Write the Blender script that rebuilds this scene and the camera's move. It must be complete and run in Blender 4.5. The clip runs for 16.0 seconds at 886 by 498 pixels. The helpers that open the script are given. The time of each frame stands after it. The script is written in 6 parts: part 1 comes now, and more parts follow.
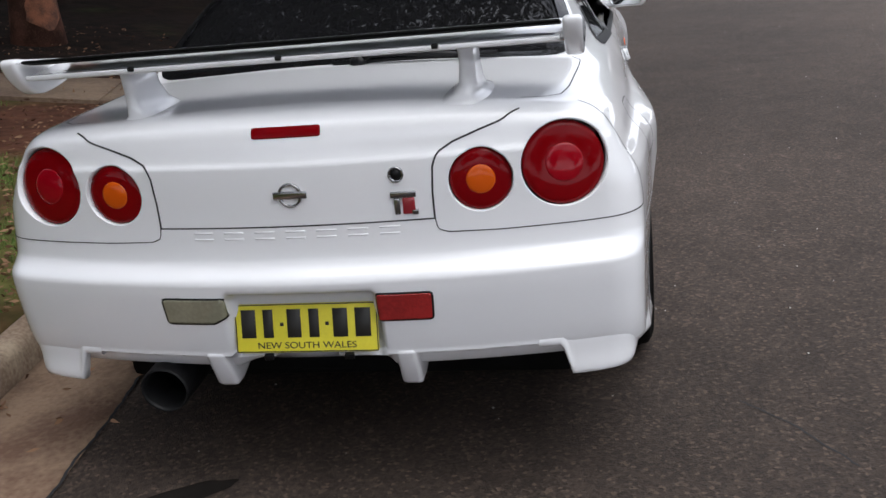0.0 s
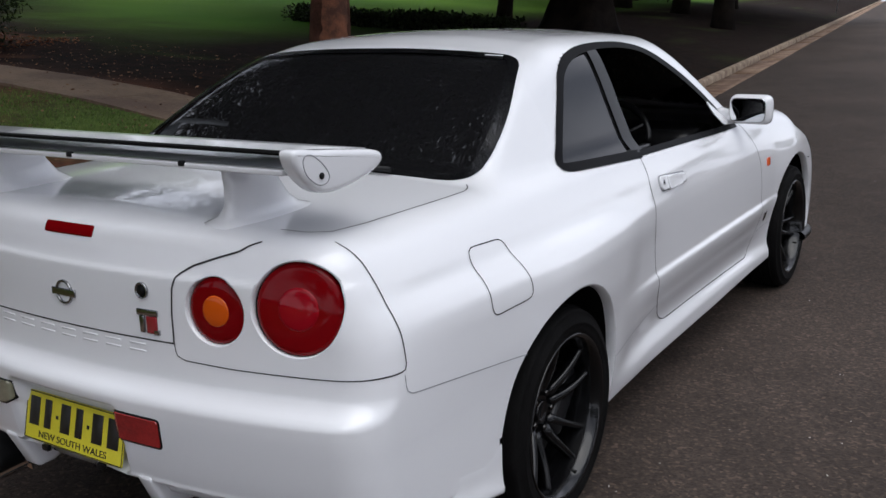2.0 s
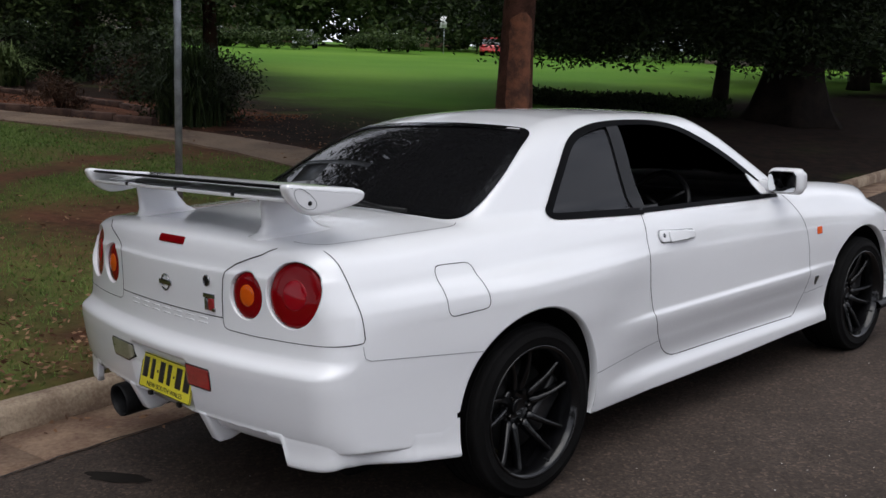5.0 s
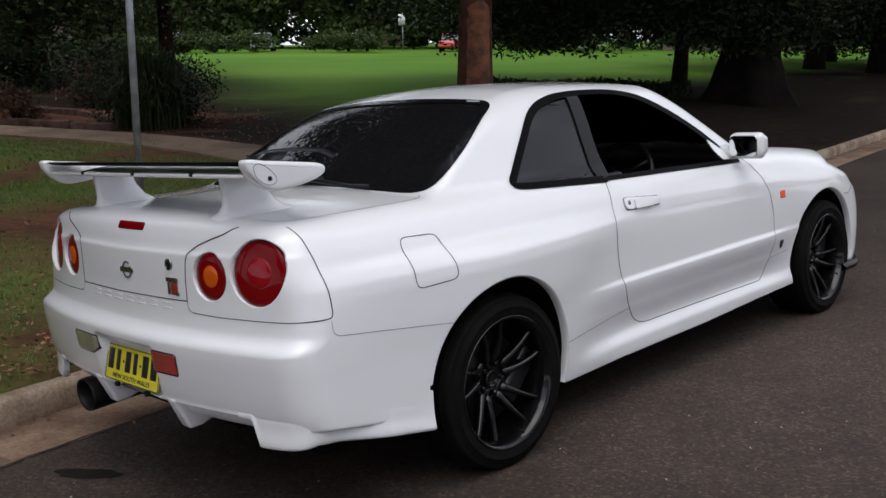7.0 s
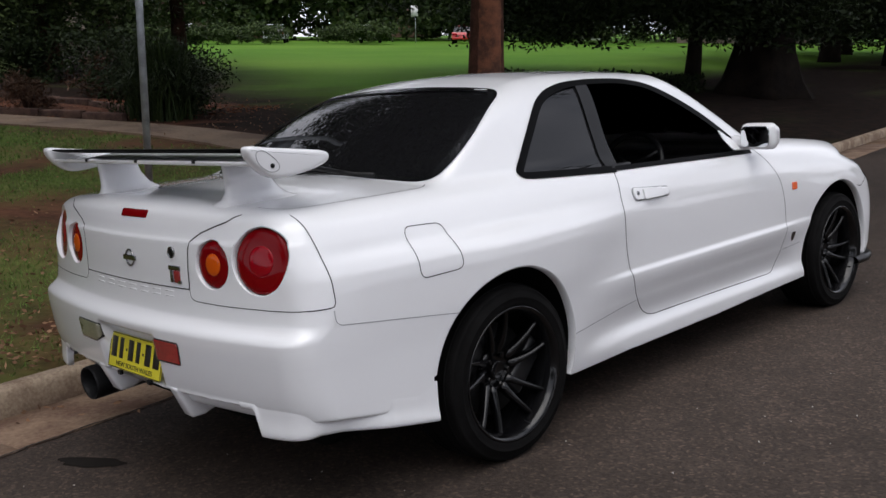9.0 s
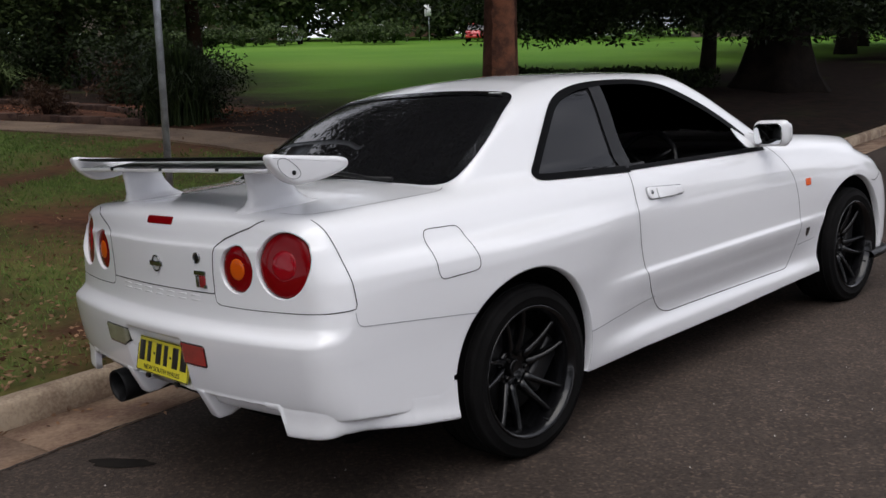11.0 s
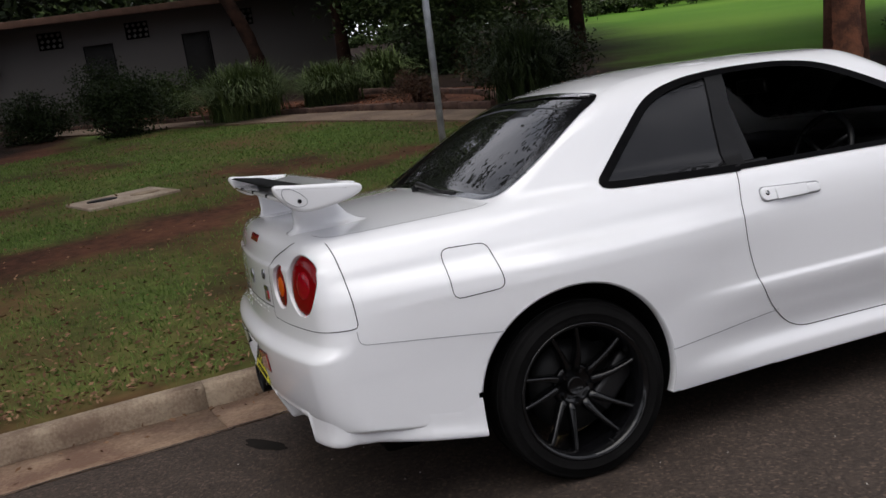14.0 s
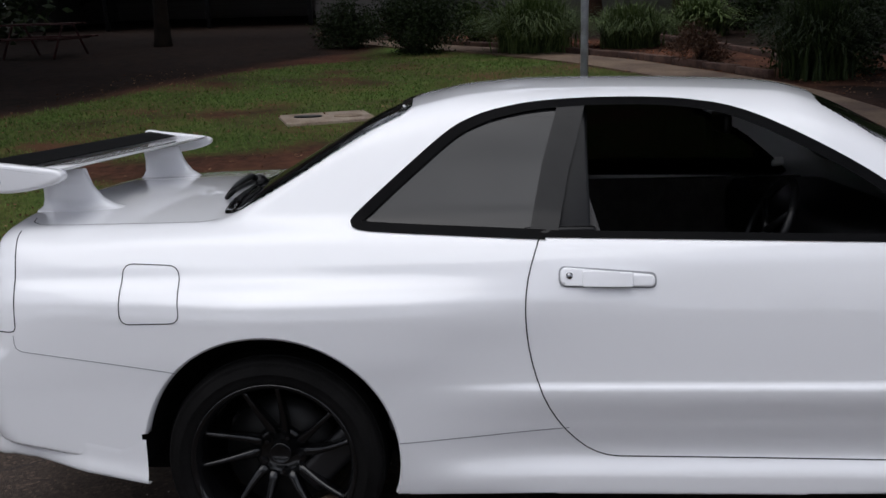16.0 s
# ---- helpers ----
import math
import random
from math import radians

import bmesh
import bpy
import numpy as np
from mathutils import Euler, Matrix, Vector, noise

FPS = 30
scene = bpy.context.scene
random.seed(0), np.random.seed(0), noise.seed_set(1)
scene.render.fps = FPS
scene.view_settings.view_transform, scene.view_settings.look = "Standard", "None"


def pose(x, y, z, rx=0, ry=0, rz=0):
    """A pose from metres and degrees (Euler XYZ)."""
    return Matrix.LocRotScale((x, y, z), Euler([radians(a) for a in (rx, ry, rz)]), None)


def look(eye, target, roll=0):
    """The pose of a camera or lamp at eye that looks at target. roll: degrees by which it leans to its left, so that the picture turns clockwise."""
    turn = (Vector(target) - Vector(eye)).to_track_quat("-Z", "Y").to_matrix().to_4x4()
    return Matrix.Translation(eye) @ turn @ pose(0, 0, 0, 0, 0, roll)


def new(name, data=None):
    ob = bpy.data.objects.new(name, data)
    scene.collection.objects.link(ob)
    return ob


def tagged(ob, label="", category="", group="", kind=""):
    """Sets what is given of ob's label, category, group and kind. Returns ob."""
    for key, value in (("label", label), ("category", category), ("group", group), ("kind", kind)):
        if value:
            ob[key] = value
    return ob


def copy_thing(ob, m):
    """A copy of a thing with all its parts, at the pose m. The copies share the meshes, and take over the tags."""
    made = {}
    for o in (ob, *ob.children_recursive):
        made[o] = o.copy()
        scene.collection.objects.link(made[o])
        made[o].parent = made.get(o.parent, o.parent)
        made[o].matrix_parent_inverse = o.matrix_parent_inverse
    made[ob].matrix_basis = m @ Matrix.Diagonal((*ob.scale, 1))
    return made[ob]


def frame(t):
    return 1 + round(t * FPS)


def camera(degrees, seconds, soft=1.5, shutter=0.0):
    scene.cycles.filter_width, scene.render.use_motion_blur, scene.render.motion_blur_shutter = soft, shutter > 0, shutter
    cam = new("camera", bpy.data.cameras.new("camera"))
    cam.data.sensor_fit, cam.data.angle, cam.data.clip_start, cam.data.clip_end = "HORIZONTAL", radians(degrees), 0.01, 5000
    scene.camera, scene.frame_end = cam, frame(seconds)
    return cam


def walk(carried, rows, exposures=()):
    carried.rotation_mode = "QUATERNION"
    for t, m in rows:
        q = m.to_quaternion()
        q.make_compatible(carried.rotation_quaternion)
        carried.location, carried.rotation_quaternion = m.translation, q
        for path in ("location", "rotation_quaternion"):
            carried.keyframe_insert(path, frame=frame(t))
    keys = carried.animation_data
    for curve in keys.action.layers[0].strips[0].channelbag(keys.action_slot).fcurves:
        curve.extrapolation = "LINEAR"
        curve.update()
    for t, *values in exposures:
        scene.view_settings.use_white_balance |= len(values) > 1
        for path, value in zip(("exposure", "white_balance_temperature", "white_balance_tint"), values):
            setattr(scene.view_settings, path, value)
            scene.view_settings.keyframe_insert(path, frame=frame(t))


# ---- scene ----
cam = camera(50.0, 16.0)
PATH = [
    (0, (0.774, -2.022, 1.392), (0.409, -0.163, 0.75), -5.7),
    (0.5, (1.077, -1.878, 1.395), (0.642, -0.027, 0.774), -2.8),
    (1, (1.42, -1.746, 1.393), (0.794, 0.09, 0.907), -1.6),
    (1.5, (1.733, -1.506, 1.415), (0.773, 0.181, 0.933), -3.1),
    (2, (1.933, -1.244, 1.427), (0.877, 0.385, 0.946), -1.8),
    (2.5, (2.186, -1.125, 1.433), (0.958, 0.366, 0.914), -2.2),
    (3, (2.367, -1.18, 1.434), (1.023, 0.222, 0.955), -3.8),
    (3.5, (2.577, -1.322, 1.438), (1.171, 0.031, 0.999), -2.4),
    (4, (2.863, -1.398, 1.443), (1.402, -0.087, 1.057), -3.0),
    (4.5, (2.982, -1.413, 1.431), (1.501, -0.116, 1.078), -2.9),
    (5, (3.016, -1.418, 1.408), (1.572, -0.069, 1.101), -1.4),
    (7.5, (3.011, -1.388, 1.308), (1.615, 0.009, 0.992), -4.1),
    (8, (3.007, -1.371, 1.304), (1.602, 0.017, 0.991), -3.7),
    (8.5, (3.003, -1.363, 1.301), (1.592, 0.017, 0.979), -3.5),
    (11, (3.05, -1.412, 1.324), (1.61, -0.063, 0.995), -4.7),
    (11.5, (3.134, -1.515, 1.33), (1.72, -0.134, 1.024), -3.9),
    (12, (3.276, -1.577, 1.299), (1.904, -0.172, 0.922), -2.8),
    (12.5, (3.544, -1.459, 1.316), (1.993, -0.232, 1.022), -5.4),
    (13, (3.64, -1.181, 1.32), (1.984, -0.102, 1.019), -8.4),
    (13.5, (3.694, -0.774, 1.339), (1.933, 0.144, 1.105), -10.1),
    (14, (3.732, -0.285, 1.349), (1.842, 0.299, 1.051), -9.4),
    (14.5, (3.651, 0.243, 1.39), (1.721, 0.637, 1.044), -8.6),
    (15, (3.647, 0.783, 1.39), (1.688, 1.011, 1.062), -5.2),
    (15.5, (3.501, 1.262, 1.382), (1.54, 1.284, 0.989), -3.0),
    (16, (3.36, 1.715, 1.402), (1.4, 1.564, 1.031), -1.6),
]
LEAN_ROAD = Matrix.Rotation(radians(-4.5), 4, "Y")
walk(cam, [(t, LEAN_ROAD @ look(eye, target, roll)) for t, eye, target, roll in PATH], exposures=[(0, 0.52, 6300, 7), (1.0, 0.48, 6250, 7), (1.5, 0.28, 6220, 8), (2.0, 0.07, 6180, 8), (2.5, 0.00, 6180, 8), (3.5, 0.02, 6220, 8), (4.5, 0.06, 6280, 8), (8.0, 0.08, 6360, 9), (12.0, 0.10, 6480, 9), (14.0, 0.08, 6520, 9), (15.0, 0.00, 6280, 9), (16.0, -0.08, 6200, 9)])

# ---- world, sun ----
world = bpy.data.worlds.new("overcast_sky")
scene.world = world
world.use_nodes = True
wn, wl = world.node_tree.nodes, world.node_tree.links
sky = wn.new("ShaderNodeTexSky")
sky.sky_type = "NISHITA"
sky.sun_disc = False
sky.sun_elevation, sky.sun_rotation = radians(74), radians(140)
sky.air_density, sky.dust_density, sky.ozone_density = 1.0, 6.0, 1.0
# cloud cover: the blue sky is veiled by soft bright and darker cloud
tc, cl, hz = wn.new("ShaderNodeTexCoord"), wn.new("ShaderNodeTexNoise"), wn.new("ShaderNodeValToRGB")
cl.inputs["Scale"].default_value, cl.inputs["Detail"].default_value = 3.4, 8
hz.color_ramp.elements[0].position, hz.color_ramp.elements[1].position = 0.36, 0.64
hz.color_ramp.elements[0].color, hz.color_ramp.elements[1].color = (5.3, 5.5, 6.45, 1), (13.4, 13.2, 14.3, 1)
veil = wn.new("ShaderNodeMix")
veil.data_type = "RGBA"
veil.inputs[0].default_value = 0.85
wl.new(tc.outputs["Generated"], cl.inputs["Vector"])
wl.new(cl.outputs["Fac"], hz.inputs["Fac"])
wl.new(sky.outputs[0], veil.inputs[6])
wl.new(hz.outputs[0], veil.inputs[7])
wl.new(veil.outputs[2], wn["Background"].inputs["Color"])
wn["Background"].inputs["Strength"].default_value = 0.106
sun = new("sun", bpy.data.lights.new("sun", "SUN"))
sun.data.energy, sun.data.angle, sun.data.color = 1.85, radians(70), (1.0, 0.97, 0.93)
sun.matrix_world = look((2.2, -2.6, 12), (0, 0, 0))
scene.view_settings.exposure = 0.0


# ---- materials ----
def mat(name, color, rough=0.5, metal=0.0, var=0.0, scale=4.0, bump=0.0, bscale=60.0, coat=0.0, second=None, spec=0.5, rnd=0.0):
    """A Principled material: colour varied by two noises towards second, with a fine bump; rnd varies whole pieces."""
    m = bpy.data.materials.new(name)
    m.use_nodes = True
    n, l = m.node_tree.nodes, m.node_tree.links
    p = n["Principled BSDF"]
    p.inputs["Base Color"].default_value = (*color, 1)
    p.inputs["Roughness"].default_value, p.inputs["Metallic"].default_value = rough, metal
    p.inputs["Coat Weight"].default_value = coat
    p.inputs["Coat Roughness"].default_value = 0.035
    p.inputs["Specular IOR Level"].default_value = spec
    geo = n.new("ShaderNodeTexCoord")
    if var or second:
        second = second or tuple(c * (1 - var) for c in color)
        big, fine, add, mix = n.new("ShaderNodeTexNoise"), n.new("ShaderNodeTexNoise"), n.new("ShaderNodeMath"), n.new("ShaderNodeMix")
        big.inputs["Scale"].default_value, big.inputs["Detail"].default_value = scale, 6
        fine.inputs["Scale"].default_value, fine.inputs["Detail"].default_value = scale * 14, 4
        ramp = n.new("ShaderNodeValToRGB")
        ramp.color_ramp.elements[0].position, ramp.color_ramp.elements[1].position = 0.36, 0.64
        add.operation = "MULTIPLY_ADD"
        add.inputs[1].default_value = 0.45
        mix.data_type = "RGBA"
        mix.inputs[6].default_value, mix.inputs[7].default_value = (*color, 1), (*second, 1)
        sub = n.new("ShaderNodeMath")
        sub.operation, sub.inputs[1].default_value = "SUBTRACT", 0.225
        l.new(geo.outputs["Object"], big.inputs["Vector"])
        l.new(geo.outputs["Object"], fine.inputs["Vector"])
        l.new(fine.outputs["Fac"], add.inputs[0])
        l.new(big.outputs["Fac"], add.inputs[2])
        l.new(add.outputs[0], sub.inputs[0])
        l.new(sub.outputs[0], ramp.inputs["Fac"])
        l.new(ramp.outputs["Color"], mix.inputs[0])
        out = mix.outputs[2]
        if rnd:
            info, hsv, mul = n.new("ShaderNodeObjectInfo"), n.new("ShaderNodeHueSaturation"), n.new("ShaderNodeMath")
            mul.operation, mul.inputs[1].default_value, mul.inputs[2].default_value = "MULTIPLY_ADD", rnd, 1 - rnd / 2
            l.new(info.outputs["Random"], mul.inputs[0])
            l.new(mul.outputs[0], hsv.inputs["Value"])
            l.new(out, hsv.inputs["Color"])
            out = hsv.outputs[0]
        l.new(out, p.inputs["Base Color"])
    if bump:
        b, t = n.new("ShaderNodeBump"), n.new("ShaderNodeTexNoise")
        t.inputs["Scale"].default_value, t.inputs["Detail"].default_value = bscale, 5
        b.inputs["Strength"].default_value, b.inputs["Distance"].default_value = bump, 0.01
        l.new(geo.outputs["Object"], t.inputs["Vector"])
        l.new(t.outputs["Fac"], b.inputs["Height"])
        l.new(b.outputs[0], p.inputs["Normal"])
    return m


def leaf_mat(name, dark, light, rough=0.55):
    """Foliage: each leaf its own tone between dark and light."""
    m = bpy.data.materials.new(name)
    m.use_nodes = True
    n, l = m.node_tree.nodes, m.node_tree.links
    p, g, r = n["Principled BSDF"], n.new("ShaderNodeNewGeometry"), n.new("ShaderNodeValToRGB")
    r.color_ramp.elements[0].color, r.color_ramp.elements[1].color = (*dark, 1), (*light, 1)
    l.new(g.outputs["Random Per Island"], r.inputs["Fac"])
    l.new(r.outputs["Color"], p.inputs["Base Color"])
    p.inputs["Roughness"].default_value = rough
    p.inputs["Specular IOR Level"].default_value = 0.12
    p.inputs["Subsurface Weight"].default_value = 0.0
    return m


def glass_mat(name, tint, through_share):
    """Tinted car glass: mirror-like by Fresnel over a dark see-through film."""
    m = bpy.data.materials.new(name)
    m.use_nodes = True
    n, l = m.node_tree.nodes, m.node_tree.links
    n.remove(n["Principled BSDF"])
    see, film, gloss, fres = n.new("ShaderNodeBsdfTransparent"), n.new("ShaderNodeBsdfDiffuse"), n.new("ShaderNodeBsdfGlossy"), n.new("ShaderNodeFresnel")
    a, b = n.new("ShaderNodeMixShader"), n.new("ShaderNodeMixShader")
    see.inputs[0].default_value = (*tint, 1)
    film.inputs[0].default_value = (0.011, 0.011, 0.012, 1)
    gloss.inputs["Roughness"].default_value = 0.015
    fres.inputs["IOR"].default_value = 1.46
    a.inputs[0].default_value = through_share
    l.new(film.outputs[0], a.inputs[1])
    l.new(see.outputs[0], a.inputs[2])
    l.new(fres.outputs[0], b.inputs[0])
    l.new(a.outputs[0], b.inputs[1])
    l.new(gloss.outputs[0], b.inputs[2])
    l.new(b.outputs[0], n["Material Output"].inputs["Surface"])
    return m


def asphalt_mat():
    m = mat("asphalt", (0.045, 0.0332, 0.0266), 0.78, var=0.3, scale=0.35, bump=0.6, bscale=160, second=(0.073, 0.0545, 0.0445), spec=0.25)
    n, l = m.node_tree.nodes, m.node_tree.links
    p = n["Principled BSDF"]
    v, r, mx, tc2 = n.new("ShaderNodeTexVoronoi"), n.new("ShaderNodeValToRGB"), n.new("ShaderNodeMix"), n.new("ShaderNodeTexCoord")
    v.inputs["Scale"].default_value = 95
    r.color_ramp.elements[0].position, r.color_ramp.elements[1].position = 0.0, 1.0
    e = r.color_ramp.elements.new(0.86)
    r.color_ramp.elements[0].color, e.color, r.color_ramp.elements[2].color = (0.5, 0.5, 0.5, 1), (1.05, 1.03, 1.0, 1), (1.9, 1.82, 1.75, 1)
    mx.data_type, mx.blend_type = "RGBA", "MULTIPLY"
    mx.inputs[0].default_value = 1.0
    src = p.inputs["Base Color"].links[0].from_socket
    l.new(tc2.outputs["Object"], v.inputs["Vector"])
    sep = n.new("ShaderNodeSeparateColor")
    l.new(v.outputs["Color"], sep.inputs[0])
    l.new(sep.outputs[0], r.inputs["Fac"])
    l.new(src, mx.inputs[6])
    l.new(r.outputs["Color"], mx.inputs[7])
    l.new(mx.outputs[2], p.inputs["Base Color"])
    return m


PAINT = mat("white_paint", (0.80, 0.805, 0.825), 0.34, coat=1.0, spec=0.5)
PLASTIC = mat("white_plastic", (0.78, 0.79, 0.80), 0.36, coat=0.5)
BLACK = mat("black_trim", (0.0075, 0.0075, 0.008), 0.30, var=0.3, scale=20, bump=0.03, spec=0.2)
GLOSSBLACK = mat("gloss_black", (0.006, 0.006, 0.007), 0.12, coat=0.6)
SEAL = mat("window_rubber", (0.0035, 0.0035, 0.004), 0.4, var=0.3, scale=30, spec=0.03)
SEAM = mat("dark_seam", (0.04, 0.04, 0.042), 0.9, spec=0.1)
SEAMLIGHT = mat("light_seam", (0.28, 0.285, 0.30), 0.7)
RUBBER = mat("tyre_rubber", (0.0075, 0.0072, 0.0072), 0.75, var=0.35, scale=9, bump=0.25, bscale=150, spec=0.06)
RIM = mat("black_rim", (0.0035, 0.0035, 0.004), 0.2, coat=0.35, spec=0.3)
BLADE = mat("black_blade", (0.005, 0.005, 0.005), 0.55, spec=0.04)
STEEL = mat("brake_steel", (0.010, 0.010, 0.010), 0.5, metal=0.4, var=0.3, scale=12)
CHROME = mat("dark_chrome", (0.30, 0.30, 0.31), 0.15, metal=1.0)
REDLENS = mat("red_lens", (0.25, 0.001, 0.007), 0.07, spec=0.3)
DEEPRED = mat("deep_red_lens", (0.165, 0.001, 0.003), 0.05, spec=0.16)
AMBER = mat("amber_lens", (0.56, 0.085, 0.004), 0.1, spec=0.3)
ORANGE = mat("orange_marker", (0.80, 0.11, 0.012), 0.2, coat=0.3)
CLEARLENS = mat("reverse_lens", (0.27, 0.265, 0.19), 0.12, coat=1.0, var=0.25, scale=7)
REFLECT = mat("red_reflector", (0.36, 0.018, 0.018), 0.15, coat=1.0, var=0.35, scale=9, bump=0.12, bscale=200)
YELLOW = mat("plate_yellow", (0.74, 0.66, 0.035), 0.45, var=0.08, scale=12)
INK = mat("plate_ink", (0.015, 0.014, 0.012), 0.5)
MIRROR = mat("mirror_glass", (0.62, 0.64, 0.66), 0.02, metal=1.0)
UNDER = mat("underside", (0.007, 0.007, 0.007), 0.95, var=0.3, scale=6, spec=0.05)
CLOTH = mat("seat_cloth", (0.12, 0.115, 0.112), 0.9, var=0.3, scale=18, bump=0.3)
GLASS_R = glass_mat("rear_glass", (0.10, 0.10, 0.11), 0.35)
GLASS_Q = glass_mat("quarter_glass", (0.30, 0.31, 0.33), 0.008)
GLASS_S = glass_mat("side_glass", (0.20, 0.20, 0.21), 0.8)
ASPHALT = asphalt_mat()
EDGING = mat("edging_timber", (0.13, 0.075, 0.055), 0.95, scale=3.5, bump=0.8, bscale=40, second=(0.05, 0.026, 0.02), rnd=0.4)
CONCRETE = mat("kerb_concrete", (0.38, 0.30, 0.215), 0.9, scale=4.5, bump=0.9, bscale=45, second=(0.19, 0.13, 0.09), rnd=0.2)
GUTTER = mat("gutter_concrete", (0.30, 0.205, 0.138), 0.9, scale=3.2, bump=0.8, bscale=40, second=(0.15, 0.085, 0.055), rnd=0.2)
PATHWAY = mat("path_concrete", (0.215, 0.150, 0.098), 0.9, scale=1.6, bump=0.5, bscale=40, second=(0.12, 0.077, 0.052), rnd=0.15)
BARK = mat("bark", (0.045, 0.023, 0.016), 0.95, scale=3.5, bump=1.0, bscale=14, second=(0.020, 0.012, 0.010), spec=0.1)
REDBARK = mat("red_bark", (0.110, 0.050, 0.034), 0.95, scale=4.5, bump=1.0, bscale=16, second=(0.040, 0.020, 0.014), spec=0.1)
# bark of trees in deep shade, with that shade put into the colour
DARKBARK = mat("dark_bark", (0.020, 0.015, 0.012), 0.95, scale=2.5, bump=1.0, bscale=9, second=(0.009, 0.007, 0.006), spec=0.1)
PALEBARK = mat("peeled_bark", (0.26, 0.100, 0.050), 0.9, scale=6.0, bump=0.9, bscale=22, second=(0.085, 0.036, 0.022))
GALV = mat("galvanised_steel", (0.46, 0.49, 0.53), 0.5, metal=0.7, var=0.35, scale=9, bump=0.1)


# ---- building helpers ----
def settle(v):
    """The tired body sits a little askew on its kerb side: points of the car with x below zero move slightly."""
    v = np.array(v, float).reshape(-1, 3)
    k = np.where(v[:, 0] < 0, v[:, 0] ** 2 / (np.abs(v[:, 0]) + 0.1), 0.0)
    return v + np.outer(k, (-0.019, -0.043, 0.022))


SKEW = [False]  # true while the car's body is built


def part(name, bm, material, parent=None, label="", smooth=True):
    """Links a bmesh as one mesh object under parent."""
    me = bpy.data.meshes.new(name)
    if SKEW[0] and len(bm.verts):
        for v, c in zip(bm.verts, settle([v.co for v in bm.verts])):
            v.co = c
    bm.to_mesh(me)
    bm.free()
    if smooth:
        me.polygons.foreach_set("use_smooth", [True] * len(me.polygons))
    me.materials.append(material)
    ob = new(name, me)
    ob.parent = parent
    return tagged(ob, label)


def raw(name, verts, faces, material, parent=None, label="", smooth=True, normals=None):
    """Links vertices and faces as one mesh object."""
    me = bpy.data.meshes.new(name)
    if SKEW[0]:
        verts = settle(verts)
    me.from_pydata([tuple(map(float, v)) for v in verts], [], [tuple(map(int, f)) for f in faces])
    if smooth:
        me.polygons.foreach_set("use_smooth", [True] * len(me.polygons))
    if normals is not None:
        me.normals_split_custom_set_from_vertices([tuple(map(float, v)) for v in normals])
    me.materials.append(material)
    ob = new(name, me)
    ob.parent = parent
    return tagged(ob, label)


def empty(name, m, label, category, group="", kind=""):
    ob = new(name)
    ob.empty_display_size = 0.1
    ob.matrix_basis = m
    return tagged(ob, label, category, group, kind)


def boxm(size, m=Matrix(), bevel=0.0, seg=2):
    bm = bmesh.new()
    bmesh.ops.create_cube(bm, size=1.0)
    bmesh.ops.scale(bm, vec=size, verts=bm.verts)
    if bevel:
        bmesh.ops.bevel(bm, geom=list(bm.edges), offset=bevel, segments=seg, affect="EDGES", profile=0.6)
    bmesh.ops.transform(bm, matrix=m, verts=bm.verts)
    return bm


def lathe(profile, seg=48, axis="x", m=Matrix(), closed=False):
    """Turns a profile of (along the axis, radius) about the axis."""
    bm = bmesh.new()
    rings = []
    for a, r in profile:
        ring = []
        for i in range(seg):
            t = 2 * math.pi * i / seg
            c, s = r * math.cos(t), r * math.sin(t)
            ring.append(bm.verts.new((a, c, s) if axis == "x" else (c, a, s) if axis == "y" else (c, s, a)))
        rings.append(ring)
    pairs = list(zip(rings, rings[1:])) + ([(rings[-1], rings[0])] if closed else [])
    for p, q in pairs:
        for i in range(seg):
            bm.faces.new((p[i], p[(i + 1) % seg], q[(i + 1) % seg], q[i]))
    if not closed:
        for ring in (rings[0], rings[-1]):
            bm.faces.new(ring)
    bmesh.ops.recalc_face_normals(bm, faces=bm.faces)
    bmesh.ops.transform(bm, matrix=m, verts=bm.verts)
    return bm


def tube(points, radius, seg=8, m=Matrix(), bm=None, taper=None):
    """A round tube along points; taper gives a radius for each point."""
    bm = bm or bmesh.new()
    pts = [Vector([float(c) for c in p]) for p in points]
    rings = []
    up = Vector((0.03, 0.08, 1)).normalized()
    for i, p in enumerate(pts):
        d = (pts[min(i + 1, len(pts) - 1)] - pts[max(i - 1, 0)]).normalized()
        a = d.cross(up if abs(d.dot(up)) < 0.95 else Vector((1, 0.1, 0))).normalized()
        b = d.cross(a)
        r = float(taper[i] if taper else radius)
        rings.append([bm.verts.new(m @ (p + a * (r * math.cos(t)) + b * (r * math.sin(t)))) for t in (2 * math.pi * k / seg for k in range(seg))])
    for p, q in zip(rings, rings[1:]):
        for i in range(seg):
            bm.faces.new((p[i], p[(i + 1) % seg], q[(i + 1) % seg], q[i]))
    bm.faces.new(rings[0][::-1])
    bm.faces.new(rings[-1])
    return bm


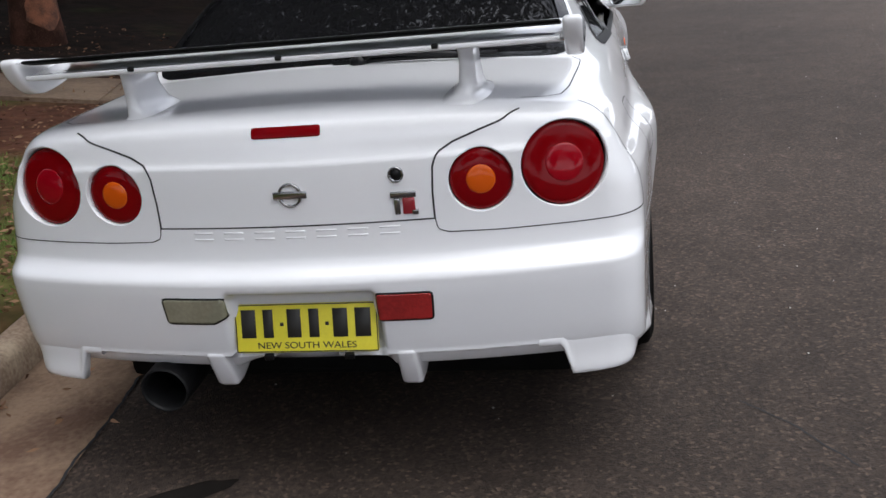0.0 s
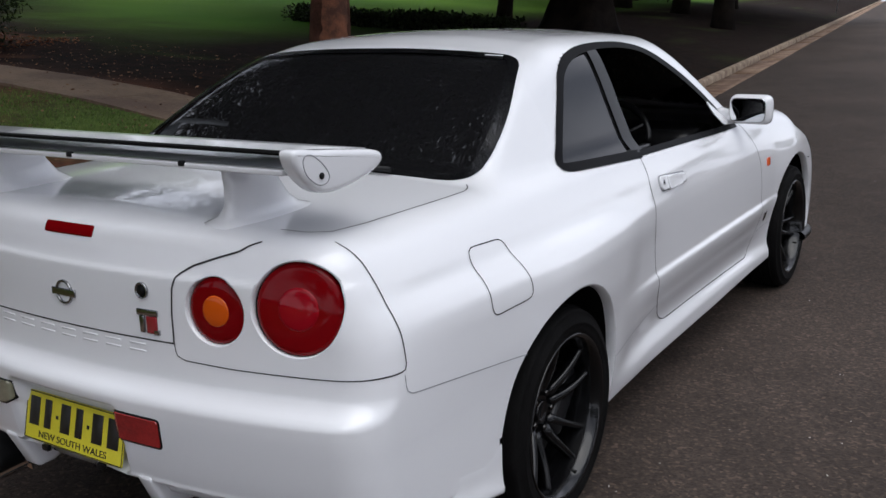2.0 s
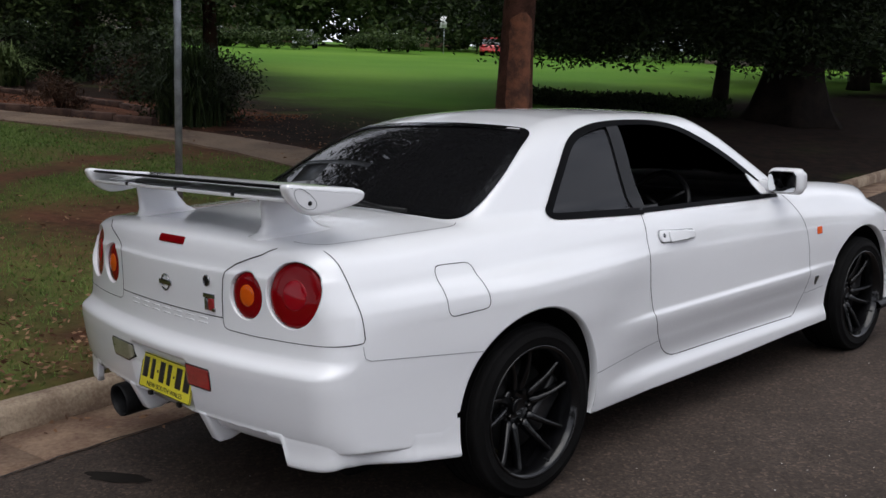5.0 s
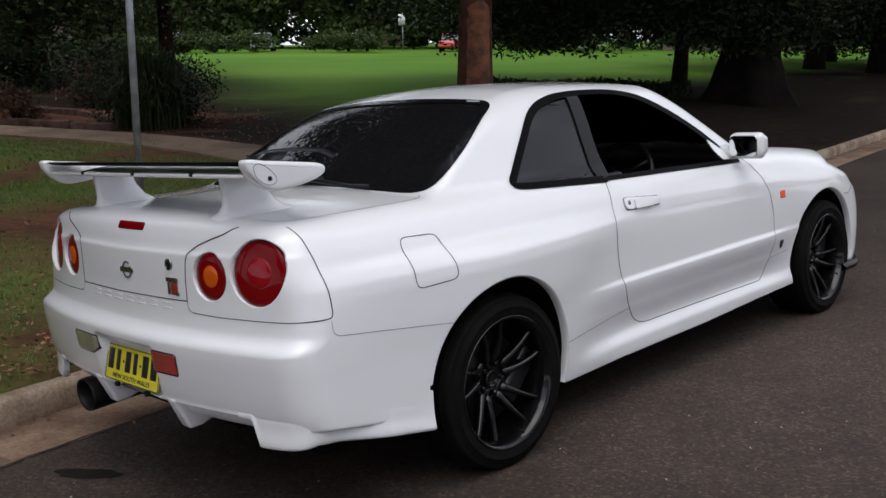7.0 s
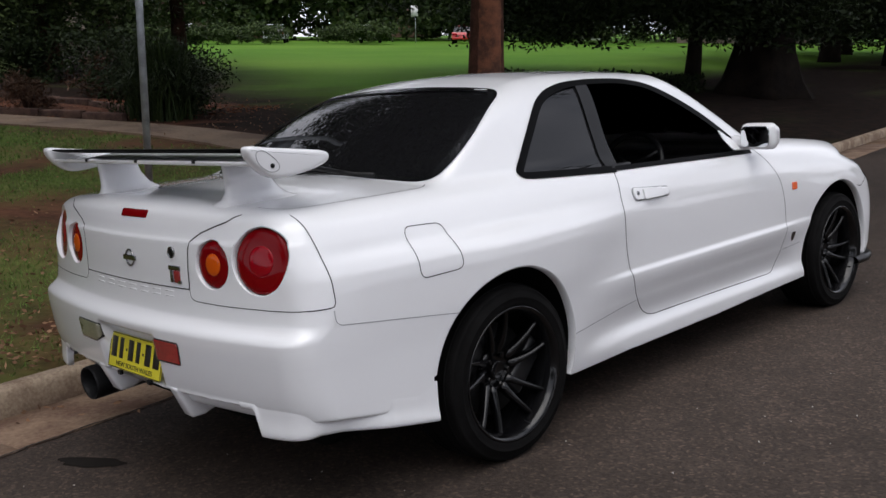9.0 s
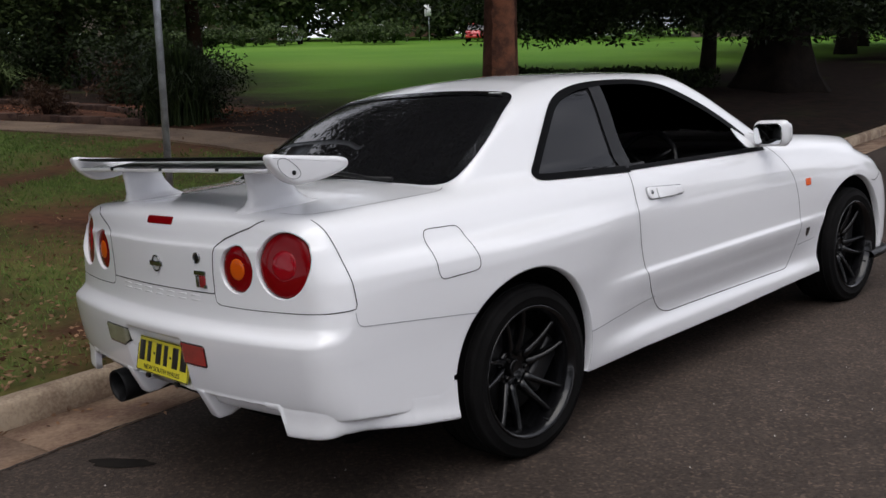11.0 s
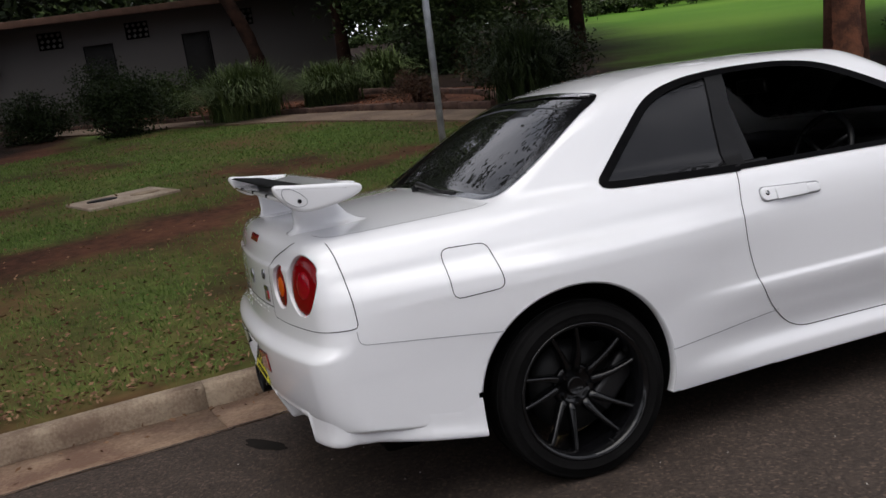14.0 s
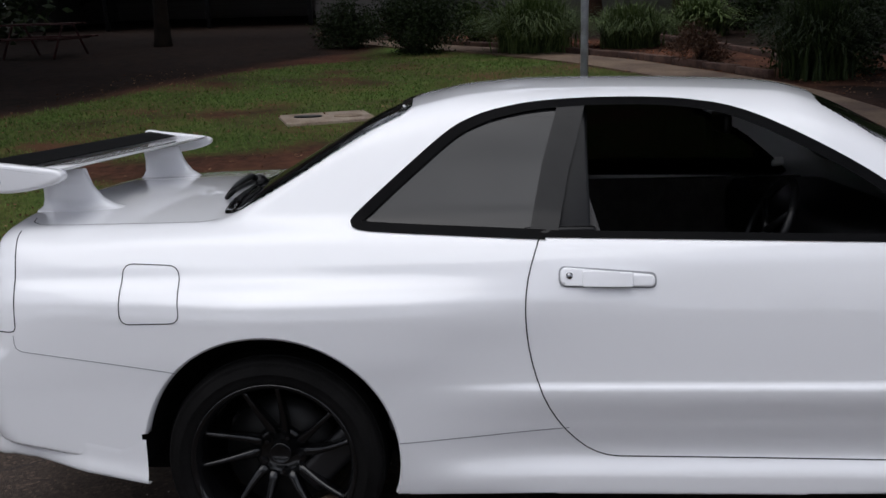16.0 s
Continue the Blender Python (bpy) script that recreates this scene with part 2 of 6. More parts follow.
def extruded(outline, depth, bevel=0.0, m=Matrix(), seg=2):
    """A plate: a closed outline in the xy plane, extruded along +z, moved by m."""
    bm = bmesh.new()
    f = bm.faces.new([bm.verts.new((x, y, 0)) for x, y in outline])
    got = bmesh.ops.extrude_face_region(bm, geom=[f])
    bmesh.ops.translate(bm, vec=(0, 0, depth), verts=[v for v in got["geom"] if isinstance(v, bmesh.types.BMVert)])
    bmesh.ops.recalc_face_normals(bm, faces=bm.faces)
    if bevel:
        rim = [e for e in bm.edges if len(e.link_faces) == 2 and e.calc_face_angle() > 0.9]
        bmesh.ops.bevel(bm, geom=rim, offset=bevel, segments=seg, affect="EDGES", profile=0.6)
    bmesh.ops.transform(bm, matrix=m, verts=bm.verts)
    return bm


def smooth_loop(points, n=64, closed=True):
    """A Catmull-Rom curve through points, as n points."""
    p = np.array(points, float)
    k = len(p)
    out = []
    spans = k if closed else k - 1
    for s in range(spans):
        a, b, c, d = (p[(s + o) % k] if closed else p[min(max(s + o, 0), k - 1)] for o in (-1, 0, 1, 2))
        for t in np.linspace(0, 1, max(2, n // spans), endpoint=False):
            out.append(0.5 * ((2 * b) + (c - a) * t + (2 * a - 5 * b + 4 * c - d) * t * t + (3 * b - a - 3 * c + d) * t ** 3))
    if not closed:
        out.append(p[-1])
    return np.array(out)


def rounded(points, radius, n=5):
    """A polygon with rounded corners."""
    p = [Vector((*q, 0)).to_2d() for q in points]
    r = radius if isinstance(radius, (list, tuple)) else [radius] * len(p)
    out = []
    for i, q in enumerate(p):
        a, b = (p[i - 1] - q), (p[(i + 1) % len(p)] - q)
        ka, kb = min(r[i], a.length * 0.49), min(r[i], b.length * 0.49)
        s, e = q + a.normalized() * ka, q + b.normalized() * kb
        for t in np.linspace(0, 1, n):
            out.append(tuple(s * (1 - t) ** 2 + 2 * q * t * (1 - t) + e * t * t))
    return out


# ---- the car: a coupe, built in its own frame (x right, y ahead from the rear bumper, z up) ----
CAMBER = Matrix.Rotation(radians(-4.5), 4, "Y")  # the road falls towards the kerb
car = empty("car", CAMBER, "white two-door sports coupe with black wheels and rear wing", "car")
SKEW[0] = True


def hermite(x, xs, ys):
    """A smooth curve through (xs, ys) at x."""
    xs, ys = np.asarray(xs, float), np.asarray(ys, float)
    x = np.clip(x, xs[0], xs[-1])
    d = np.diff(ys) / np.diff(xs)
    m = np.concatenate([[d[0]], np.where(d[:-1] * d[1:] > 0, 2 * d[:-1] * d[1:] / np.where(d[:-1] + d[1:] == 0, 1, d[:-1] + d[1:]), 0), [d[-1]]])
    i = np.clip(np.searchsorted(xs, x) - 1, 0, len(xs) - 2)
    h = xs[i + 1] - xs[i]
    t = (x - xs[i]) / h
    return ys[i] * (1 + 2 * t) * (1 - t) ** 2 + h * m[i] * t * (1 - t) ** 2 + ys[i + 1] * t * t * (3 - 2 * t) - h * m[i + 1] * t * t * (1 - t)


SIDE_Z = (0.18, 0.26, 0.32, 0.42, 0.525, 0.545, 0.64, 0.73, 0.775, 0.812, 0.845, 0.88, 0.95, 1.02)
SIDE = {
    0.20: (0.812, 0.820, 0.826, 0.830, 0.832, 0.833, 0.832, 0.824, 0.815, 0.800, 0.785, 0.768, 0.728, 0.66),
    0.45: (0.838, 0.842, 0.845, 0.847, 0.849, 0.850, 0.853, 0.852, 0.848, 0.832, 0.807, 0.792, 0.746, 0.67),
    0.70: (0.852, 0.856, 0.859, 0.863, 0.866, 0.867, 0.872, 0.872, 0.868, 0.848, 0.818, 0.801, 0.754, 0.68),
    1.00: (0.846, 0.858, 0.868, 0.882, 0.895, 0.897, 0.904, 0.904, 0.898, 0.868, 0.826, 0.806, 0.760, 0.70),
    1.40: (0.824, 0.841, 0.849, 0.859, 0.868, 0.870, 0.879, 0.881, 0.876, 0.850, 0.822, 0.806, 0.762, 0.71),
    1.62: (0.818, 0.832, 0.820, 0.836, 0.851, 0.848, 0.852, 0.858, 0.855, 0.839, 0.822, 0.808, 0.763, 0.71),
    1.85: (0.816, 0.822, 0.800, 0.824, 0.848, 0.838, 0.840, 0.842, 0.840, 0.831, 0.821, 0.808, 0.764, 0.71),
    2.30: (0.816, 0.820, 0.796, 0.822, 0.849, 0.838, 0.838, 0.836, 0.832, 0.825, 0.817, 0.806, 0.764, 0.71),
    3.00: (0.820, 0.826, 0.800, 0.826, 0.854, 0.843, 0.842, 0.838, 0.832, 0.823, 0.811, 0.796, 0.748, 0.69),
    3.32: (0.824, 0.834, 0.822, 0.832, 0.848, 0.844, 0.846, 0.842, 0.834, 0.821, 0.804, 0.782, 0.725, 0.66),
    3.70: (0.834, 0.846, 0.850, 0.856, 0.864, 0.865, 0.870, 0.864, 0.852, 0.832, 0.806, 0.775, 0.70, 0.62),
    4.10: (0.846, 0.856, 0.856, 0.856, 0.856, 0.856, 0.852, 0.832, 0.808, 0.778, 0.745, 0.71, 0.62, 0.52),
    4.60: (0.76, 0.78, 0.785, 0.785, 0.78, 0.78, 0.76, 0.70, 0.66, 0.61, 0.565, 0.52, 0.44, 0.36),
}
GY, GZ = np.linspace(0.2, 4.6, 441), np.linspace(0.18, 1.02, 169)
rows_z = np.array([hermite(GZ, SIDE_Z, row) for row in SIDE.values()])
SIDE_GRID = np.array([hermite(GY, list(SIDE), rows_z[:, k]) for k in range(len(GZ))]).T


def side_x(y, z):
    """Half the body's width at y and z."""
    a, b = (np.clip(y, 0.2, 4.599) - 0.2) / 4.4 * 440, (np.clip(z, 0.18, 1.019) - 0.18) / 0.84 * 168
    i, j = a.astype(int), b.astype(int)
    i, j = np.minimum(i, 439), np.minimum(j, 167)
    s, t = a - i, b - j
    g = SIDE_GRID
    return (g[i, j] * (1 - s) + g[i + 1, j] * s) * (1 - t) + (g[i, j + 1] * (1 - s) + g[i + 1, j + 1] * s) * t


def smax(a, b, k):
    h = np.maximum(k - np.abs(a - b), 0) / k
    return np.maximum(a, b) + h * h * k / 4


REAR = ((0.2, 0.30, 0.36, 0.40, 0.42, 0.45, 0.52, 0.585, 0.603, 0.613, 0.621, 0.630, 0.640, 0.653, 0.69, 0.72, 0.76, 0.815, 0.880, 0.887, 0.892, 0.897, 0.94, 0.972, 0.99, 1.01),
        (0.20, 0.12, 0.075, 0.055, 0.049, 0.043, 0.034, 0.029, 0.029, 0.033, 0.042, 0.055, 0.067, 0.076, 0.081, 0.083, 0.085, 0.086, 0.0895, 0.0905, 0.0955, 0.0985, 0.111, 0.124, 0.140, 0.19))


def step(v, w):
    return 1 / (1 + np.exp(np.clip(-v / w, -60, 60)))


def body_field(x, y, z):
    """Below zero inside the car's outer shell (x >= 0)."""
    side = x - side_x(y, z)
    rear = hermite(z, *REAR) + 0.15 * x ** 2 + 0.05 * x ** 6 - y
    rear = rear - 0.022 * np.exp(-((z - 0.392) / 0.011) ** 2) * step(0.60 - x, 0.012)
    rear = rear + 0.052 * step(0.188 - x, 0.003) * step(z - 0.412, 0.003) * step(0.572 - z, 0.004)
    front = y - (hermite(z, (0.15, 0.3, 0.5, 0.62, 0.72, 0.82), (4.40, 4.54, 4.57, 4.54, 4.45, 4.2)) - 0.30 * x ** 2 - 0.25 * x ** 6)
    deck = 1.008 - 0.075 * x ** 2 + 0.012 * np.clip((y - 0.2) / 0.6, 0, 1)
    hood = hermite(y, (2.6, 3.0, 3.5, 4.0, 4.4, 4.7), (0.985, 0.968, 0.935, 0.878, 0.785, 0.66)) - 0.06 * x ** 2 + 0.028 * np.exp(-((x - 0.66) / 0.15) ** 2)
    blend = np.clip((y - 1.2) / 1.2, 0, 1)
    top = z - (deck * (1 - blend) + hood * blend)
    corner = np.interp(y, (0.12, 0.22, 0.30, 0.645), (0.358, 0.361, 0.350, 0.293)) - 0.205
    low = 0.205 + (0.196 + (corner - 0.196) * step(x - 0.658, 0.006)) * step(0.72 - y, 0.012) + 0.025 * np.clip((y - 2.5) / 1, 0, 1)
    bottom = low - z
    lower = smax(smax(smax(side, rear, 0.085), front, 0.16), top, 0.05)
    lower = smax(lower, bottom, 0.010)
    # greenhouse
    roof = hermite(y, (0.8, 1.2, 1.43, 1.60, 1.80, 2.1, 2.5, 2.9), (1.17, 1.275, 1.330, 1.358, 1.368, 1.364, 1.345, 1.27))
    gside = x - (0.741 - 0.53 * (z - 0.945) - 0.5 * np.maximum(z - 1.13, 0) ** 2 - 0.05 * np.maximum(1.3 - y, 0) - 0.03 * np.maximum(y - 2.6, 0))
    groof = z - (roof - 0.14 * x ** 2)
    ws = (3.33 - 0.30 * (x / 0.7) ** 2 - y)
    gfront = z - (0.965 + 0.57 * ws - 0.05 * np.maximum(ws, 0) ** 2)
    rs = y - 0.79 - 0.10 * (x / 0.65) ** 2
    gback = z - (1.000 + 0.60 * rs - 0.06 * np.maximum(rs, 0) ** 2)
    g = smax(smax(smax(gside, groof, 0.07), gback, 0.035), gfront, 0.04)
    g = np.maximum(g, 0.9 - z)
    h = np.maximum(0.03 - np.abs(lower - g), 0) / 0.03
    return np.minimum(lower, g) - h * h * 0.03 / 4


def gradient(p, e=0.005):
    g = np.stack([body_field(p[:, 0] + d[0], p[:, 1] + d[1], p[:, 2] + d[2]) - body_field(p[:, 0] - d[0], p[:, 1] - d[1], p[:, 2] - d[2]) for d in np.eye(3) * e], 1)
    return g / np.maximum(np.linalg.norm(g, axis=1, keepdims=True), 1e-9)


def march(origin, way, far=2.6):
    """From inside, along way, to the shell."""
    lo, hi = np.zeros(len(way)), np.full(len(way), far)
    step = np.linspace(0.05, far, 90)
    val = np.stack([body_field(*(origin + way * s).T) for s in step], 1)
    first = np.argmax(val > 0, axis=1)
    hi, lo = step[first], step[np.maximum(first - 1, 0)]
    for _ in range(22):
        mid = (lo + hi) / 2
        out = body_field(*(origin + way * mid[:, None]).T) > 0
        hi, lo = np.where(out, mid, hi), np.where(out, lo, mid)
    return origin + way * lo[:, None]


def onto(points, way, back=0.0):
    """Points pushed onto the shell along way from outside or inside, by bisection; x may be negative."""
    p = np.array(points, float)
    sign = np.where(p[:, 0] < 0, -1.0, 1.0)
    q = p.copy()
    q[:, 0] = np.abs(q[:, 0])
    w = np.tile(np.array(way, float), (len(q), 1))
    lo, hi = np.full(len(q), -0.5), np.full(len(q), 0.6)
    for _ in range(34):
        mid = (lo + hi) / 2
        t = q + w * mid[:, None]
        out = body_field(np.abs(t[:, 0]), t[:, 1], t[:, 2]) > 0
        hi, lo = np.where(out, mid, hi), np.where(out, lo, mid)
    q = q + w * lo[:, None]
    n = gradient(q)
    q += n * back
    q[:, 0] *= sign
    n[:, 0] *= sign
    return q, n


def on_side(yz, lift=0.0):
    return onto([(0.55, y, z) for y, z in yz], (1, 0, 0), lift)


def on_rear(xz, lift=0.0):
    return onto([(x, 0.35, z) for x, z in xz], (0, -1, 0), lift)


def on_top(xy, lift=0.0, z=0.95):
    return onto([(x, y, z) for x, y in xy], (0, 0, 1), lift)


# the shell's grid: fans round the ends of the car, slices between
# round rear lamps set in holes: x, z, radius
LAMPS = ((0.655, 0.841, 0.099), (0.460, 0.822, 0.074))
ARCHES = ((1.018, 0.325, 0.372), (3.708, 0.328, 0.371))
alpha = np.radians(np.concatenate([np.linspace(-90, -32, 34, endpoint=False), np.linspace(-32, 30, 170, endpoint=False), np.linspace(30, 90, 70)]))
YA, YB = 0.9, 3.75
cols = [((0, YA, 0.62), a) for a in np.radians(np.linspace(-90, 0, 92, endpoint=False))]
cols += [((0, y, 0.62), 0.0) for y in np.linspace(YA, YB, 226)]
cols += [((0, YB, 0.62), a) for a in np.radians(np.linspace(0, 90, 44)[1:])]
org = np.array([c[0] for c in cols for _ in alpha], float)
azi = np.array([c[1] for c in cols for _ in alpha])
elev = np.tile(alpha, len(cols))
dirs = np.stack([np.cos(elev) * np.cos(azi), np.cos(elev) * np.sin(azi), np.sin(elev)], 1)
shell = march(org, dirs)
shell[:, 0] = np.maximum(shell[:, 0], 0)
NA, NC = len(alpha), len(cols)


# outlines on the shell, in (y, z) for the sides, (x, z) for the rear and (x, y) for the top
QUARTER = rounded([(1.262, 0.972), (1.775, 0.944), (1.875, 1.300), (1.66, 1.280), (1.55, 1.236)], [0.035, 0.01, 0.01, 0.05, 0.12], 6)
DOORGLASS = rounded([(1.79, 0.944), (2.90, 0.918), (2.69, 1.088), (2.43, 1.233), (2.25, 1.290), (1.89, 1.302)], [0.01, 0.02, 0.06, 0.1, 0.1, 0.01], 6)
DOOR = rounded([(1.785, 0.95), (1.735, 0.80), (1.752, 0.60), (1.82, 0.43), (1.935, 0.315), (3.06, 0.302), (3.12, 0.45), (3.125, 0.62), (3.075, 0.80), (2.93, 0.933)], [0.02, 0.1, 0.2, 0.1, 0.07, 0.05, 0.1, 0.1, 0.1, 0.03], 5)
FUEL = rounded([(0.608, 0.887), (0.772, 0.880), (0.790, 0.733), (0.612, 0.726)], 0.03, 5)
REARGLASS = rounded([(-0.655, 0.872), (-0.40, 0.832), (0.0, 0.822), (0.40, 0.832), (0.655, 0.872), (0.622, 1.10), (0.508, 1.398), (0.25, 1.375), (0.0, 1.368), (-0.25, 1.375), (-0.508, 1.398), (-0.622, 1.10)], [0.1, 0.05, 0.05, 0.05, 0.1, 0.1, 0.05, 0.05, 0.05, 0.05, 0.05, 0.1], 5)
SCREEN = rounded([(-0.66, 3.02), (-0.35, 3.21), (0.0, 3.27), (0.35, 3.21), (0.66, 3.02), (0.495, 2.61), (0.0, 2.69), (-0.495, 2.61)], 0.05, 5)


def inside(poly, a, b):
    """Which points (a, b) lie in the polygon."""
    poly = np.array(poly)
    res = np.zeros(len(a), bool)
    for (x0, y0), (x1, y1) in zip(poly, np.roll(poly, -1, 0)):
        cross = ((y0 > b) != (y1 > b)) & (a < (x1 - x0) * (b - y0) / np.where(y1 == y0, 1e-12, y1 - y0) + x0)
        res ^= cross
    return res


X, Y, Z = shell.T
nrm = gradient(shell)
gone = np.zeros(len(shell), bool)
panes = np.zeros(len(shell), bool)
for cy, cz, cr in ARCHES:
    gone |= ((Y - cy) ** 2 + (Z - cz) ** 2 < cr ** 2) & ((X > 0.55) | ((X > 0.25) & (Z < 0.45))) & (Z < 0.8)
for lx, lz, lr in LAMPS:
    gone |= ((X - lx) ** 2 + (Z - lz) ** 2 < (lr + 0.004) ** 2) & (Y < 0.4) & (nrm[:, 1] < -0.2)
panes |= inside(QUARTER, Y, Z) & (X > 0.45)
panes |= inside(DOORGLASS, Y, Z) & (X > 0.45)
panes |= inside(REARGLASS, X, Y) & (Z > 1.0) & (nrm[:, 1] < -0.25)
panes |= inside(SCREEN, X, Y) & (Z > 0.95) & (nrm[:, 1] > 0.2)
# edge vertices of the wheel arches are pulled onto the arch
grid = np.arange(NA * NC).reshape(NC, NA)
q = np.stack([grid[:-1, :-1], grid[1:, :-1], grid[1:, 1:], grid[:-1, 1:]], -1).reshape(-1, 4)
hole = gone[q]
keep = ~hole.all(1) & ~panes[q].any(1)
keep &= ~(hole & (Z[q] < 0.5) & (nrm[q][:, :, 0] < 0.55)).any(1)
for cy, cz, cr in ARCHES:
    cut = np.unique(q[keep & hole.any(1)])
    cut = cut[gone[cut] & (np.hypot(Y[cut] - cy, Z[cut] - cz) < cr) & (X[cut] > 0.55)]
    d = np.hypot(Y[cut] - cy, Z[cut] - cz)
    ny, nz = cy + (Y[cut] - cy) / d * cr, cz + (Z[cut] - cz) / d * cr
    ok = nz > 0.19
    got, gn = on_side(np.stack([ny, np.maximum(nz, 0.21)], 1))
    shell[cut[ok]], nrm[cut[ok]] = got[ok], gn[ok]
for lx, lz, lr in LAMPS:
    cut = np.unique(q[keep & hole.any(1)])
    d = np.hypot(X[cut] - lx, Z[cut] - lz)
    cut, d = cut[gone[cut] & (d < lr + 0.0041) & (Y[cut] < 0.4)], d[gone[cut] & (d < lr + 0.0041) & (Y[cut] < 0.4)]
    got, gn = on_rear(np.stack([lx + (X[cut] - lx) / d * (lr + 0.004), lz + (Z[cut] - lz) / d * (lr + 0.004)], 1))
    shell[cut], nrm[cut] = got, gn
quads = q[keep]
mid = shell[quads].mean(1)
MX, MY, MZ = mid.T
nmid = nrm[quads].mean(1)


def rear_panel_line(x):
    """The boot lid's cut above the lamps."""
    return np.interp(x, (0, 0.345, 0.36, 0.40, 0.52, 0.55, 0.66, 0.8), (0.737, 0.737, 0.885, 0.915, 0.956, 0.972, 0.969, 0.93))


zone = np.full(len(quads), "body", dtype="U16")
zone[(MZ > 0.93) & (MY > 1.3) & (MY < 2.6) & (MX < 0.6)] = "roof"
zone[inside(DOOR, MY, MZ) & (MX > 0.6)] = "door"
zone[inside(FUEL, MY, MZ) & (MX > 0.6)] = "fuel_flap"
zone[(MY < 0.86) & (MZ > 0.955) & (MX < 0.66) & (MZ < 1.03)] = "boot_lid"
zone[(MY < 0.35) & (MZ > 0.737) & (MX < 0.345)] = "boot_lid"
zone[(MY < 0.29) & (MZ > 0.70) & (MX >= 0.345) & (MZ < rear_panel_line(MX))] = "lamp_panel"
zone[(MY < 0.64) & (MZ < 0.70 - 0.03 * np.clip((MY - 0.3) / 0.34, 0, 1)) & (MZ > 0.1)] = "rear_bumper"
zone[(MY < 0.3) & (MZ < 0.737) & (MX < 0.345)] = "rear_bumper"
zone[(MY > 3.05) & (MZ > 0.78) & (MX < 0.6)] = "hood"
zone[(MY > 3.11) & (zone == "body") & (MY < 4.25)] = "front_wing"
zone[(MY >= 4.25)] = "front_bumper"
zone[(MZ < 0.3) & (nmid[:, 2] < -0.6)] = "underbody"
flat = np.cross(shell[quads[:, 2]] - shell[quads[:, 0]], shell[quads[:, 3]] - shell[quads[:, 1]])
flat /= np.maximum(np.linalg.norm(flat, axis=1, keepdims=True), 1e-12)
zone[(MZ < 0.5) & (MY > 0.58) & (MY < 0.85) & (np.abs(flat[:, 0]) < 0.6) & (MX < 0.80)] = "underbody"

both = {"body", "roof", "boot_lid", "rear_bumper", "hood", "front_bumper", "underbody"}


def shell_part(name, faces, sides, label=""):
    """One panel of the shell, mirrored to the sides given."""
    use, inv = np.unique(faces, return_inverse=True)
    f = inv.reshape(-1, 4)
    v, n = shell[use], nrm[use]
    vs, ns, fs = [], [], []
    for s in sides:
        at = sum(len(a) for a in vs)
        vs.append(v * (s, 1, 1))
        ns.append(n * (s, 1, 1))
        fs.append((f if s > 0 else f[:, ::-1]) + at)
    return raw(name, np.concatenate(vs), np.concatenate(fs), UNDER if name == "underbody" else PAINT, car, label, normals=np.concatenate(ns))


doors = []
for name in ("body", "roof", "boot_lid", "rear_bumper", "hood", "front_bumper", "underbody", "door", "fuel_flap", "lamp_panel", "front_wing"):
    faces = quads[zone == name]
    if not len(faces):
        continue
    if name in both:
        shell_part(name, faces, (1, -1))
    elif name == "fuel_flap":
        shell_part(name, faces, (1,))
        shell_part("body", faces, (-1,))
    else:
        for s in (1, -1):
            ob = shell_part(name, faces, (s,))
            if name == "door":
                doors.append(ob)


def ribbon(name, points, normals, width, material, parent=car, label="", lift=0.0009):
    """A flat strip that follows points on the shell."""
    p, n = np.array(points), np.array(normals)
    d = np.gradient(p, axis=0)
    s = np.cross(d, n)
    s /= np.maximum(np.linalg.norm(s, axis=1, keepdims=True), 1e-9)
    v = np.concatenate([p + n * lift - s * width / 2, p + n * (lift + 0.0004), p + n * lift + s * width / 2])
    k = len(p)
    f = [(i, i + 1, k + i + 1, k + i) for i in range(k - 1)] + [(k + i, k + i + 1, 2 * k + i + 1, 2 * k + i) for i in range(k - 1)]
    return raw(name, v, f, material, parent, label)


def dense(points, step=0.012, closed=False):
    p = np.array(points, float)
    if closed:
        p = np.vstack([p, p[:1]])
    d = np.concatenate([[0], np.cumsum(np.linalg.norm(np.diff(p, axis=0), axis=1))])
    t = np.linspace(0, d[-1], max(3, int(d[-1] / step)))
    return np.stack([np.interp(t, d, p[:, k]) for k in range(p.shape[1])], 1)


def seam(points, how, width=0.004, material=SEAM, sides=(1, -1), closed=False, name="shut_line"):
    p, n = how(dense(points, closed=closed))
    for s in sides:
        ribbon(name, p * (s, 1, 1), n * (s, 1, 1), width, material)


